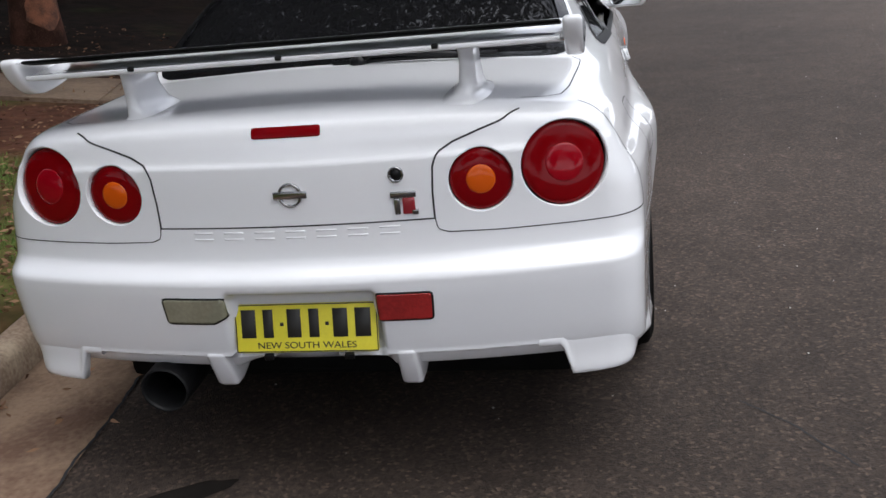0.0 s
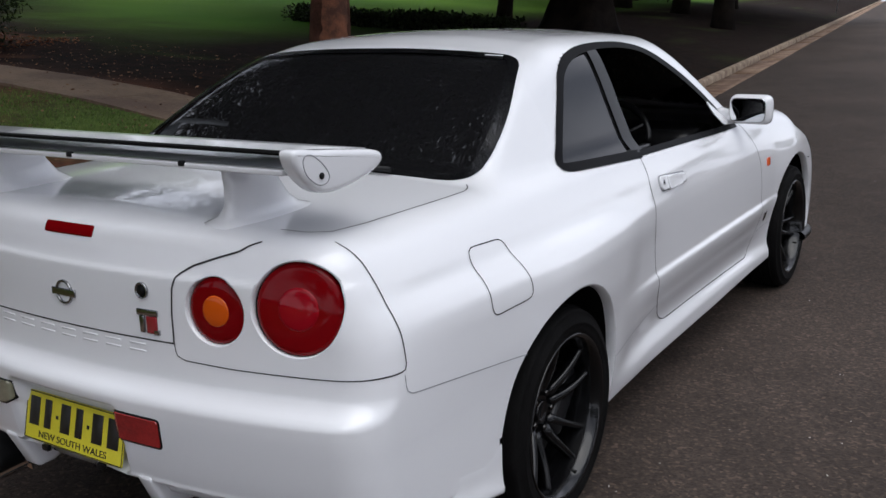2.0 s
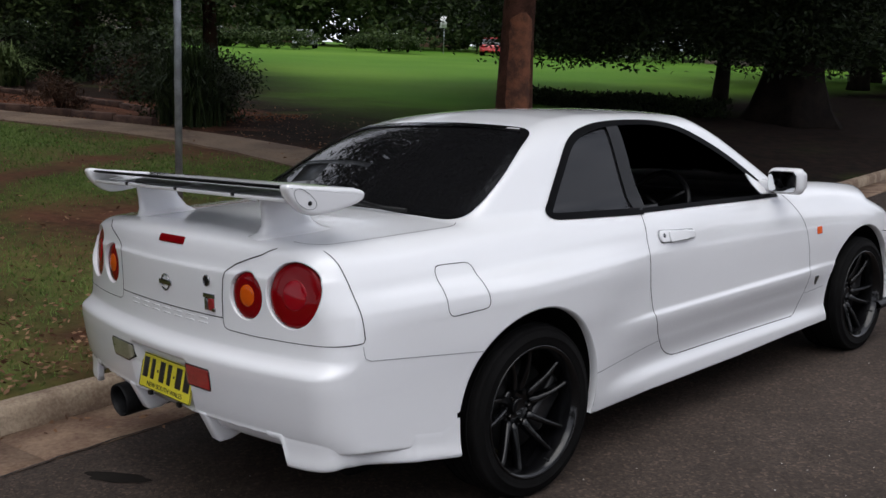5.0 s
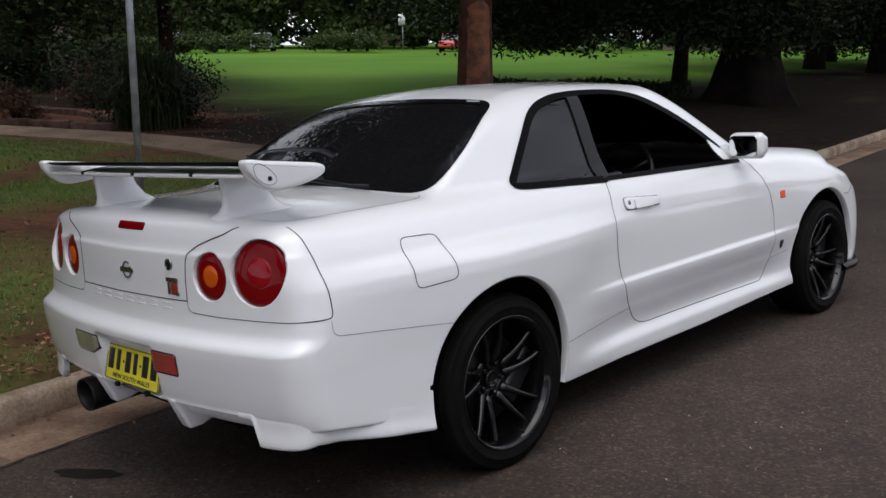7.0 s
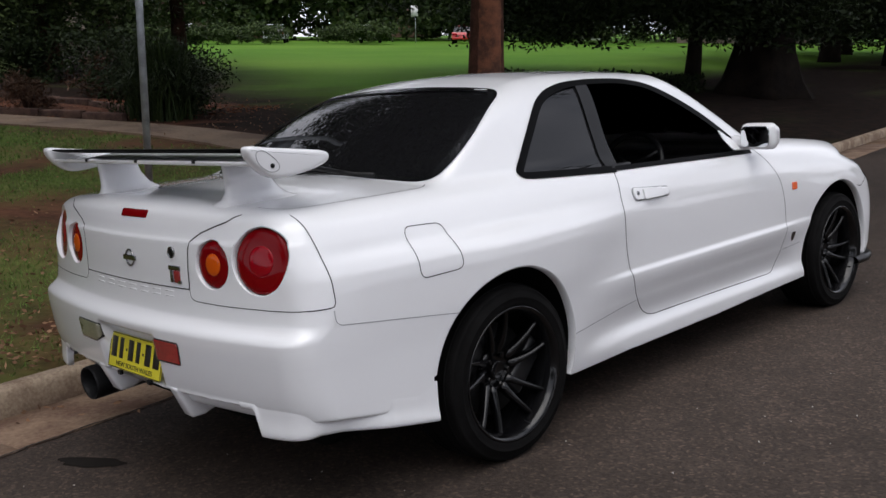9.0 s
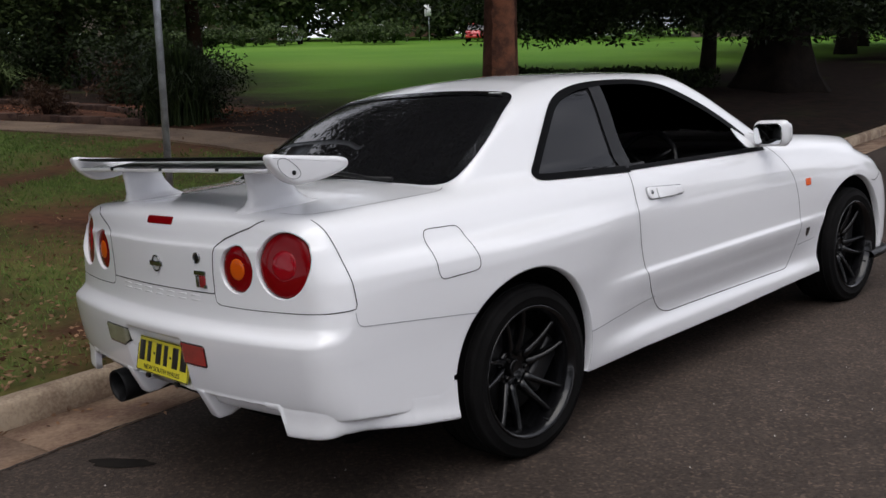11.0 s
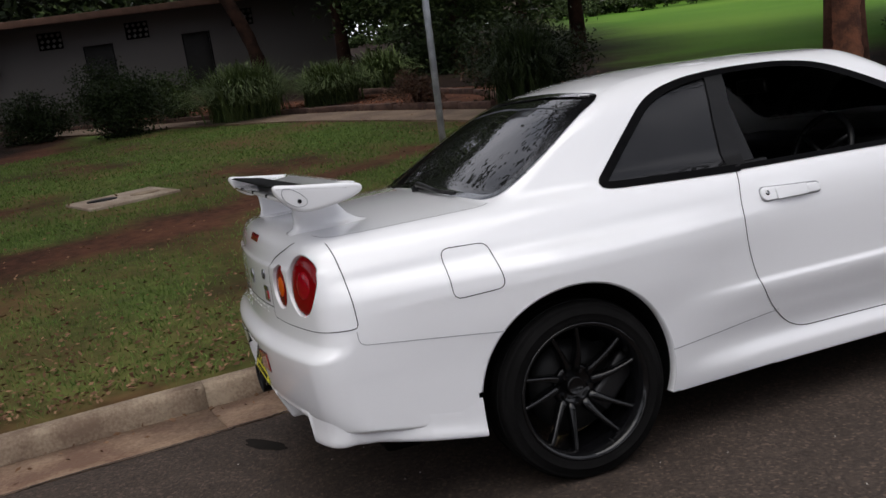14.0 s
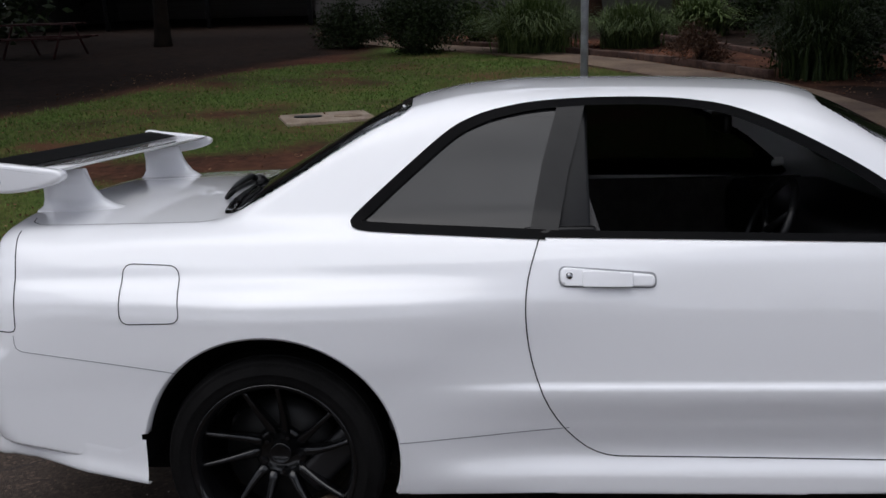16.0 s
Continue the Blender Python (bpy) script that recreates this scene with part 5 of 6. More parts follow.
# concrete path in slabs
footpath = empty("footpath", Matrix(), "tan concrete footpath crossing the grass verge", "path", kind="structure")
pl = dense(PATH_LINE, 1.2)
tan = np.gradient(pl, axis=0)
tan /= np.linalg.norm(tan, axis=1, keepdims=True)
nor = np.stack([-tan[:, 1], tan[:, 0]], 1)
for i in range(len(pl) - 1):
    bm = bmesh.new()
    lo, hi = [], []
    for a, e in ((pl[i] + tan[i] * 0.006, nor[i]), (pl[i + 1] - tan[i + 1] * 0.006, nor[i + 1])):
        for sd in (-0.5, -0.17, 0.17, 0.5):
            q2 = a + e * sd
            if su(*q2)[0] < 0.14:
                q2 = np.array(xy(0.14, su(*q2)[1]))
            z = verge_z(*q2) + 0.030
            lo.append((q2[0], q2[1], z))
    vs = [bm.verts.new(c) for c in lo] + [bm.verts.new((a, b, c - 0.09)) for a, b, c in lo]
    for k in range(3):
        bm.faces.new((vs[k], vs[k + 1], vs[k + 5], vs[k + 4]))
    for a, b in ((0, 1), (1, 2), (2, 3), (3, 7), (7, 6), (6, 5), (5, 4), (4, 0)):
        bm.faces.new((vs[a], vs[b], vs[b + 8], vs[a + 8]))
    bmesh.ops.recalc_face_normals(bm, faces=bm.faces)
    part("slab", bm, PATHWAY, footpath, smooth=False)
# low edging beyond the path
EDGE_LINE = [(-10.6, 5.35), (-11.4, 5.05), (-14.4, 3.6), (-17.0, 1.75), (-19.5, -0.6), (-23, -3.6)]
edging = empty("garden_edging", Matrix(), "low worn red-brown timber garden edging", "edging", kind="structure")
el = dense(EDGE_LINE, 0.75)
for a, b in zip(el, el[1:]):
    c, d = (a + b) / 2, b - a
    ln = float(np.hypot(*d))
    part("edging_block", boxm((ln - 0.012, 0.12, 0.13), Matrix.Translation((c[0], c[1], verge_z(*c) + 0.05)) @ Matrix.Rotation(math.atan2(d[1], d[0]), 4, "Z"), 0.02), EDGING, edging)
inner = dense([(-10.6, 5.75), (-13.0, 6.2), (-16.0, 5.7), (-19.0, 4.9)], 0.8)
for a, b in zip(inner, inner[1:]):
    c, d = (a + b) / 2, b - a
    part("edging_block", boxm((float(np.hypot(*d)) - 0.012, 0.10, 0.13), Matrix.Translation((c[0], c[1], verge_z(*c) + 0.04)) @ Matrix.Rotation(math.atan2(d[1], d[0]), 4, "Z"), 0.02), EDGING, edging)
# utility cover slab in the lawn
CX, CY = -7.58, -0.42
cz = verge_z(CX, CY)
slab = part("utility_cover", boxm((0.86, 1.02, 0.10), Matrix.Translation((CX, CY, cz - 0.022)) @ Matrix.Rotation(radians(20), 4, "Z"), 0.012), mat("cover_concrete", (0.42, 0.34, 0.265), 0.9, scale=3.0, bump=0.5, bscale=50, second=(0.27, 0.20, 0.15)), None, "pale concrete service cover set in the lawn")
tagged(slab, category="cover")
for dy in (-0.22, 0.25):
    part("inspection_lid", lathe([(0, 0.15), (0.010, 0.15), (0.014, 0.14), (0.014, 0.002)], 28, "z", Matrix.Translation((CX, CY + dy, cz + 0.028)) @ Matrix.Diagonal((0.7, 1.1, 1, 1))), BLACK if dy < 0 else CONCRETE, slab, "dark recessed lid" if dy < 0 else "")
# dark oil stain and pale chips on the road
rng = np.random.default_rng(5)


def blot(cx, cy, rx, ry, turn, seed, name, material, label, lift=0.003):
    bm = bmesh.new()
    vs = []
    for k in range(36):
        a = 2 * math.pi * k / 36
        r = 1 + 0.45 * noise.noise((math.cos(a) * 1.3 + seed, math.sin(a) * 1.3, seed))
        dx, dy = rx * r * math.cos(a), ry * r * math.sin(a)
        x, y = cx + dx * math.cos(turn) - dy * math.sin(turn), cy + dx * math.sin(turn) + dy * math.cos(turn)
        vs.append(bm.verts.new((x, y, road_z(x, y) + lift)))
    bm.faces.new(vs)
    ob = part(name, bm, material, None, label)
    if ob.data.polygons[0].normal.z < 0:
        ob.data.flip_normals()
    return tagged(ob, category="stain", kind="structure")


blot(-0.42, 0.03, 0.14, 0.045, radians(30), 2.0, "oil_stain", mat("oil", (0.018, 0.015, 0.013), 0.9, var=0.3, scale=12, spec=0.1), "dark oil stain on the asphalt")
blot(0.02, -1.45, 0.10, 0.05, radians(-10), 6.0, "oil_stain", bpy.data.materials["oil"], "dark oil stain on the asphalt")


def quads_mesh(name, v, material, label="", parent=None, category="", kind="stuff"):
    """Many loose quads, v of shape (n, 4, 3), as one mesh."""
    n = len(v)
    me = bpy.data.meshes.new(name)
    me.vertices.add(n * 4)
    me.vertices.foreach_set("co", np.asarray(v, np.float32).ravel())
    me.loops.add(n * 4)
    me.loops.foreach_set("vertex_index", np.arange(n * 4, dtype=np.int32))
    me.polygons.add(n)
    me.polygons.foreach_set("loop_start", np.arange(0, n * 4, 4, dtype=np.int32))
    me.polygons.foreach_set("loop_total", np.full(n, 4, np.int32))
    me.update()
    me.validate()
    me.materials.append(material)
    ob = new(name, me)
    ob.parent = parent
    return tagged(ob, label, category, kind=kind)


def leaf_quads(c, length, width, rng, droop=0.3, flat=0.6):
    """Diamond leaves at the points c with random turns."""
    n = len(c)
    a = rng.normal(size=(n, 3))
    a[:, 2] = a[:, 2] * flat - droop
    a /= np.linalg.norm(a, axis=1, keepdims=True)
    b = np.cross(a, rng.normal(size=(n, 3)))
    b /= np.linalg.norm(b, axis=1, keepdims=True)
    ln = (length * rng.uniform(0.6, 1.3, n))[:, None]
    wd = (width * rng.uniform(0.6, 1.3, n))[:, None]
    return np.stack([c, c + a * ln * 0.45 + b * wd * 0.5, c + a * ln, c + a * ln * 0.45 - b * wd * 0.5], 1)


# lawn: short blades, denser where grassy
def lawn(count, x0, x1, y0, y1, h, w, seed):
    r = np.random.default_rng(seed)
    x, y = r.uniform(x0, x1, count), r.uniform(y0, y1, count)
    keep, zs = [], []
    for a, b, k in zip(x, y, r.random(count)):
        s = su(a, b)[0]
        ok = s > 0.13 and grass_cover(a, b)[0] > k * 0.9 + 0.08 and path_dist(a, b) > 0.53 and (a - CX) ** 2 + (b - CY) ** 2 > 0.36
        keep.append(ok)
        zs.append(verge_z(a, b) if ok else 0)
    keep = np.array(keep)
    x, y, z = x[keep], y[keep], np.array(zs)[keep]
    n = len(x)
    t, lean = r.uniform(0, 2 * math.pi, n), r.normal(0, 0.5, (n, 2))
    hh = h * r.uniform(0.5, 1.4, n)
    base = np.stack([x, y, z - 0.004], 1)
    sidev = np.stack([np.cos(t), np.sin(t), np.zeros(n)], 1) * (w * r.uniform(0.6, 1.3, n))[:, None] / 2
    tip = base + np.stack([lean[:, 0] * hh, lean[:, 1] * hh, hh], 1)
    midp = base + (tip - base) * 0.55
    return np.stack([base - sidev, base + sidev, midp + sidev * 0.8, tip], 1)


GRASS = leaf_mat("grass_blades", (0.060, 0.110, 0.024), (0.180, 0.250, 0.068), 0.7)
quads_mesh("grass", np.concatenate([lawn(150000, -6.5, -0.8, -4.5, 6.0, 0.030, 0.008, 1), lawn(110000, -16, -6.0, -9, 5.2, 0.036, 0.014, 2), lawn(9000, -3.5, -1.5, 6, 30, 0.05, 0.02, 4)]), GRASS, "short patchy green lawn grass", category="grass")
# fallen leaves and bark litter
r = np.random.default_rng(9)
lx, ly = r.uniform(-14, -0.7, 5200), r.uniform(-5, 9, 5200)
pts = []
for a, b, k in zip(lx, ly, r.random(5200)):
    s, u = su(a, b)
    if s < -0.5 or (s < 0 and k > 0.5):
        continue
    if -0.1 < s < 0.12 and k > 0.3:
        continue
    if s > 0.3 and past_path(a, b) < 0.3 and k > 0.65:
        continue
    pts.append((a, b, (road_z(a, b) + 0.008 if s < 0 else verge_z(a, b) + (0.13 - 0.10 if s < 0.12 else 0.022))))
for k in range(6800):
    s, u = r.exponential(0.75) + 0.14, r.uniform(-5, 7)
    x, y = xy(s, u)
    pts.append((x, y, verge_z(x, y) + 0.024))
for k in range(140):
    s, u = -r.exponential(0.06) - 0.005, r.uniform(-4, 3)
    x, y = xy(s, u)
    pts.append((x, y, road_z(x, y) + 0.01))
quads_mesh("fallen_leaves", leaf_quads(np.array(pts), 0.042, 0.017, r, 0.0, 0.2), leaf_mat("dead_leaves", (0.055, 0.024, 0.014), (0.34, 0.20, 0.12), 0.8), "dry brown fallen leaves on grass and gutter", category="leaves")
bed = []
for a, b in zip(r.uniform(-21, -10.5, 16000), r.uniform(0, 12, 16000)):
    if 0.55 < past_path(a, b) < 4.2 and noise.noise((a * 0.6, b * 0.6, 2)) > -0.15:
        bed.append((a, b, verge_z(a, b) + 0.012))
quads_mesh("bark_mulch", leaf_quads(np.array(bed), 0.060, 0.024, r, 0.0, 0.15), leaf_mat("mulch_chips", (0.070, 0.027, 0.016), (0.30, 0.125, 0.066), 0.9), "red-brown bark mulch in the garden bed", category="mulch")
# pale stones on the asphalt
sx, sy = r.uniform(-0.7, 6, 420), r.uniform(-2.2, 9, 420)
c = np.array([(a, b, road_z(a, b) + 0.002) for a, b in zip(sx, sy)] + [(0.926, 1.232, 0.926 * TILT + 0.003), (1.161, 3.745, 1.161 * TILT + 0.003)])
quads_mesh("stone_chips", leaf_quads(c, 0.008, 0.007, r, 0.0, 0.1), mat("pale_stone", (0.45, 0.43, 0.40), 0.8), "small pale stone chips on the road", category="stones")
# dark broken joint between the gutter slabs and the asphalt
for u0 in np.arange(-12, 14, 1.0):
    jl = []
    for u in np.linspace(u0, u0 + 1.0, 60):
        x, y = xy(-0.456 + 0.016 * noise.noise((u * 2.3, 5, 0)) + 0.012 * noise.noise((u * 8, 1, 0)) + 0.006 * noise.noise((u * 31, 2, 0)), u)
        jl.append((x, y, road_z(x, y) + 0.0068))
    w = 0.010 + 0.006 * noise.noise((u0 * 1.7, 3, 3))
    tagged(ribbon("joint", jl, [(-TILT, 0, 1)] * len(jl), w, SEAM, None, "dark broken joint between gutter and asphalt"), category="crack", kind="structure")
# cracks in the asphalt
for pts2 in ([(0.52, -0.58), (0.38, -0.40), (0.33, -0.32), (0.23, -0.19), (0.12, -0.06), (0.04, 0.03)], [(1.35, 0.2), (1.22, 0.42), (1.10, 0.55)]):
    pz = dense(pts2, 0.02)
    pz = pz + 0.006 * np.array([[noise.noise((a * 30, b * 30, 1)), noise.noise((a * 30, b * 30, 9))] for a, b in pz])
    p3 = [(a, b, road_z(a, b) + 0.0005) for a, b in pz]
    tagged(ribbon("crack", p3, [(-TILT, 0, 1)] * len(p3), 0.006, SEAM, None, "thin dark crack in the asphalt"), category="crack", kind="structure")


# ---- park: pole, trees, shrubs, building, far things ----
def at_ground(x, y):
    return verge_z(x, y) if su(x, y)[0] > 0 else road_z(x, y)


def sign_pole(x, y, h, lean, plate_side=None):
    root = part("sign_pole", tube([(0, 0, -0.3), (0, 0, h)], 0.029, 16, Matrix.Translation((x, y, at_ground(x, y))) @ Matrix.Rotation(radians(lean), 4, "Y")), GALV, None, "grey galvanised steel sign pole in the verge")
    tagged(root, category="pole")
    if plate_side:
        m = Matrix.Translation((x, y, at_ground(x, y))) @ Matrix.Rotation(radians(lean), 4, "Y") @ Matrix.Translation((-0.04, -0.12, 2.45))
        part("sign_plate", boxm((0.004, 0.32, 0.45), m), GALV, root, "plain grey back of a sign plate")
    return root


sign_pole(-4.06, 2.25, 3.4, 2.2, True)
sign_pole(-9.6, 60, 5.5, 0)

# low leaf tones: shade inside the crowns is put into the colour
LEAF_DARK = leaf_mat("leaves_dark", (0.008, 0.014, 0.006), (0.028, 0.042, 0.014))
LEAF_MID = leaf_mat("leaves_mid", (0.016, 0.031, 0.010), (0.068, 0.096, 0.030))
SEDGE = leaf_mat("sedge", (0.024, 0.042, 0.011), (0.140, 0.185, 0.070))
DARKSEDGE = leaf_mat("dark_sedge", (0.010, 0.018, 0.006), (0.040, 0.058, 0.020))
TWIG = leaf_mat("brown_twigs", (0.035, 0.020, 0.014), (0.10, 0.055, 0.034))


def crown_points(count, centre, radii, clumps, clump_r, rng, hollow=0.45, drum=False):
    """Leaf places in clumps inside an ellipsoid, or in an upright drum whose skirt hangs low."""
    d = rng.normal(size=(clumps, 3))
    d /= np.linalg.norm(d, axis=1, keepdims=True)
    if drum:
        d[:, :2] /= np.maximum(np.linalg.norm(d[:, :2], axis=1, keepdims=True), 1e-6)
        d[:, :2] *= rng.uniform(0.25, 1, clumps)[:, None] ** 0.5
        d[:, 2] = rng.uniform(-1, 1, clumps)
        hollow = 0.97
    cc = np.array(centre) + d * np.array(radii) * rng.uniform(hollow, 1, clumps)[:, None]
    k = rng.integers(0, clumps, count)
    e = np.clip(rng.normal(size=(count, 3)), -1.7, 1.7) * clump_r * np.array((1, 1, 0.6))
    return cc[k] + e, cc


def tree(x, y, height, radius, crown, radii, leaves, leaf=(0.16, 0.06), material=None, bark=None, seed=0, lean=(0, 0), label="", limbs=9, clump=0.75, buttress=0.0, base=None, clumps=None, drum=False, skirt=None):
    """A tapered trunk with limbs that end in clumps of leaves."""
    rng = np.random.default_rng(seed)
    z0 = at_ground(x, y) if base is None else base
    root = empty("tree", Matrix.Translation((x, y, z0)), label or "broad park tree with brown trunk and dark green leaves", "tree", "trees round the park and road")
    pts, rad = [], []
    for u in np.linspace(0, 1, 12):
        pts.append((lean[0] * u * u + 0.05 * math.sin(5 * u + seed), lean[1] * u * u + 0.05 * math.cos(4 * u + seed), -0.3 + (height + 0.3) * u))
        rad.append(radius * (1 - 0.5 * u) * (1 + (0.35 + buttress) * math.exp(-9 * u)))
    bm = tube(pts, radius, 20, taper=rad)
    for v in bm.verts:
        a = math.atan2(v.co.y, v.co.x)
        k = 0.07 * noise.noise((math.cos(a) * 3, math.sin(a) * 3, v.co.z * 0.8 + seed)) + buttress * 0.35 * math.exp(-1.1 * max(v.co.z, 0)) * math.cos(5 * a + seed)
        v.co.x *= 1 + k
        v.co.y *= 1 + k
    part("trunk", bm, bark or BARK, root)
    lp, cc = crown_points(leaves, crown, radii, clumps or max(30, leaves // 110), clump, rng, drum=drum)
    if skirt:
        more, _ = crown_points(skirt[2], skirt[0], skirt[1], skirt[2] // 90, 0.42, rng, drum=True)
        lp = np.concatenate([lp, more])
    top = Vector(pts[-1])
    for i in range(limbs):
        c = Vector([float(w) for w in cc[int(rng.integers(0, len(cc)))]])
        s0 = Vector(pts[int(rng.integers(7, 12))])
        midv = (s0 + c) / 2 + Vector((0, 0, 0.4))
        r0 = radius * 0.32
        part("limb", tube([s0, (s0 + midv) / 2, midv, (midv + c) / 2, c], r0, 7, taper=[r0, r0 * 0.8, r0 * 0.6, r0 * 0.4, r0 * 0.15]), bark or BARK, root)
    quads_mesh("crown", leaf_quads(lp, leaf[0], leaf[1], rng), material or LEAF_DARK, parent=root, kind="")
    return root


# the brown tree behind the car, with a strip of peeled bark
t1 = tree(-5.42, 7.75, 7.0, 0.235, (-0.6, -0.6, 8.4), (7.5, 7.5, 3.0), 120000, (0.21, 0.085), LEAF_DARK, REDBARK, 3, (0.25, 0.1), "tall verge tree with peeling red-brown bark", 12, 0.85, clumps=560)
v, f = [], []
nz, na = 60, 10
for i in range(nz):
    z = 0.15 + 1.75 * i / (nz - 1)
    u = (z + 0.3) / 7.3
    r0 = 0.235 * (1 - 0.5 * u) * (1 + 0.35 * math.exp(-9 * u)) * 1.07 + 0.003
    full = min(1, (i + 1) / 5, (nz - i) / 4)
    a0 = -30 - 44 * full + 9 * noise.noise((z * 2.6, 2, 1)) + 7 * noise.noise((z * 9, 5, 1))
    a1 = -30 + 34 * full + 9 * noise.noise((z * 2.2, 8, 4)) + 7 * noise.noise((z * 9, 3, 7))
    for j in range(na):
        a = radians(a0 + (a1 - a0) * j / (na - 1))
        lift = -0.006 if j in (0, na - 1) else 0.0
        v.append((0.25 * u * u + 0.05 * math.sin(5 * u + 3) + (r0 + lift) * math.cos(a), 0.1 * u * u + 0.05 * math.cos(4 * u + 3) + (r0 + lift) * math.sin(a), z))
f = [(i * na + j, i * na + j + 1, (i + 1) * na + j + 1, (i + 1) * na + j) for i in range(nz - 1) for j in range(na - 1)]
raw("peeled_patch", v, f, PALEBARK, t1, "pale orange-brown bare bark")
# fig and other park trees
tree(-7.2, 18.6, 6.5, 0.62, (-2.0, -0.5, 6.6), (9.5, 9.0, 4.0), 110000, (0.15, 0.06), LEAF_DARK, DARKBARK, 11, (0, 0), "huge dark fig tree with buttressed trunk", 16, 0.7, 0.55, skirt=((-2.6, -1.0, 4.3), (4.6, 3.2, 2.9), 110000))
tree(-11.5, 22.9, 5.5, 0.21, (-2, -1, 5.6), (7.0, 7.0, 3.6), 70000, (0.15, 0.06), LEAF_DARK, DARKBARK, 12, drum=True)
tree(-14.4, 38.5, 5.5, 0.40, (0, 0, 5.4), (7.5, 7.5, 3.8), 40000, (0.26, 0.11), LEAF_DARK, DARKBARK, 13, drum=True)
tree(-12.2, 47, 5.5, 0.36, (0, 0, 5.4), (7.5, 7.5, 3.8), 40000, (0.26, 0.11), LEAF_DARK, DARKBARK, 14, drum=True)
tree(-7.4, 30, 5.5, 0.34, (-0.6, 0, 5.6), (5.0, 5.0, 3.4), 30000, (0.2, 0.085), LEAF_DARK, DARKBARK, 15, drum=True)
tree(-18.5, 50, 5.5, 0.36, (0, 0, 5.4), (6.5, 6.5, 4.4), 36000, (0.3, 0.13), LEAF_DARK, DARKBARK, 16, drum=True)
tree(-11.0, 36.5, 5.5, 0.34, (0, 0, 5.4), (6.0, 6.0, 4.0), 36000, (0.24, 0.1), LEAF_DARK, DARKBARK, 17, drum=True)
# dark trees left of the field
for k, (x, y, cz, r, h, n) in enumerate(((-23.0, 9.3, 4.2, 3.6, 3.6, 9000), (-21.0, 12.2, 5.6, 3.4, 4.0, 8000), (-27.5, 11.5, 5.5, 4.4, 4.6, 9000), (-25.5, 6.6, 5.6, 3.0, 3.0, 6000), (-33, 16, 6.0, 5, 5, 7000))):
    tree(x, y, cz, 0.22, (0, 0, cz), (r, r, h), int(n * 3.2), (0.19, 0.075), LEAF_MID, BARK, 30 + k, label="dense dark park tree with low hanging leaves")
tree(-26.8, 4.3, 6.5, 0.24, (-2.0, -3.4, 7.4), (4.4, 4.4, 2.4), 16000, (0.16, 0.065), LEAF_MID, BARK, 41, (-2.0, -3.6), "leaning tree with bare trunk beside the building")
# its crown is spread high, out of view, to shade the bare soil
tree(-20.5, -7.0, 5.0, 0.2, (3.0, 0.2, 6.6), (8.0, 8.0, 2.4), 40000, (0.26, 0.10), LEAF_DARK, DARKBARK, 42, label="dense dark tree before the verandah, crown spread for shade", drum=True)
# added at the view's edge to darken the ground there
tree(-15.5, -12.5, 5.0, 0.24, (0, 0, 5.4), (4.5, 5.0, 3.2), 12000, (0.26, 0.10), LEAF_DARK, DARKBARK, 43, label="dense dark tree at the verge end, added for shade", drum=True)
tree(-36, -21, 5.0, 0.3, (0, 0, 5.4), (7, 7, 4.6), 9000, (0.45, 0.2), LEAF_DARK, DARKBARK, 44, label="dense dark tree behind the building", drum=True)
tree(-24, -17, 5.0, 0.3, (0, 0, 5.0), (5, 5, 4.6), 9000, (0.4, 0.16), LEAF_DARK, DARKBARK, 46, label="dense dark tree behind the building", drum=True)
# high unseen crown, added to keep sky light off the verge end
tree(-12.5, -11.0, 5.5, 0.26, (0, 0, 6.8), (6.5, 6.0, 3.0), 20000, (0.34, 0.15), LEAF_DARK, DARKBARK, 47, label="dense dark tree at the verge end, added for shade")
# trees that reach over the parking strip and across the road
tree(-4.6, -7.5, 6.5, 0.26, (0.6, 0.5, 8.4), (6.0, 6.5, 2.8), 24000, (0.28, 0.11), LEAF_DARK, BARK, 51, label="tall verge tree with spreading dark crown")
# unseen row: mirrored in the glass, and placed to block low sky light
for k, (x, y, hh) in enumerate(((21, -24, 9), (22, -13, 11), (21, -2, 10), (22, 9, 11), (23, 21, 9), (24, 34, 9), (25, 50, 9), (27, 70, 8), (10, -27, 10), (0, -30, 11))):
    tree(x, y, hh * 0.6, 0.26, (0, 0, hh * 0.62), (5.2, 6.0, hh * 0.45), 9000, (0.42, 0.2), LEAF_MID, BARK, 60 + k, label="tall street tree with dense green crown across the road")
for k, (x, y, hh) in enumerate(((-40, -14, 13), (-41, -4, 14), (-40, 5, 13), (-38, 13, 14))):
    tree(x, y, hh * 0.55, 0.35, (0, 0, hh * 0.6), (5.5, 5.5, hh * 0.42), 9000, (0.5, 0.22), LEAF_DARK, DARKBARK, 80 + k, label="tall dark tree rising behind the grey building")


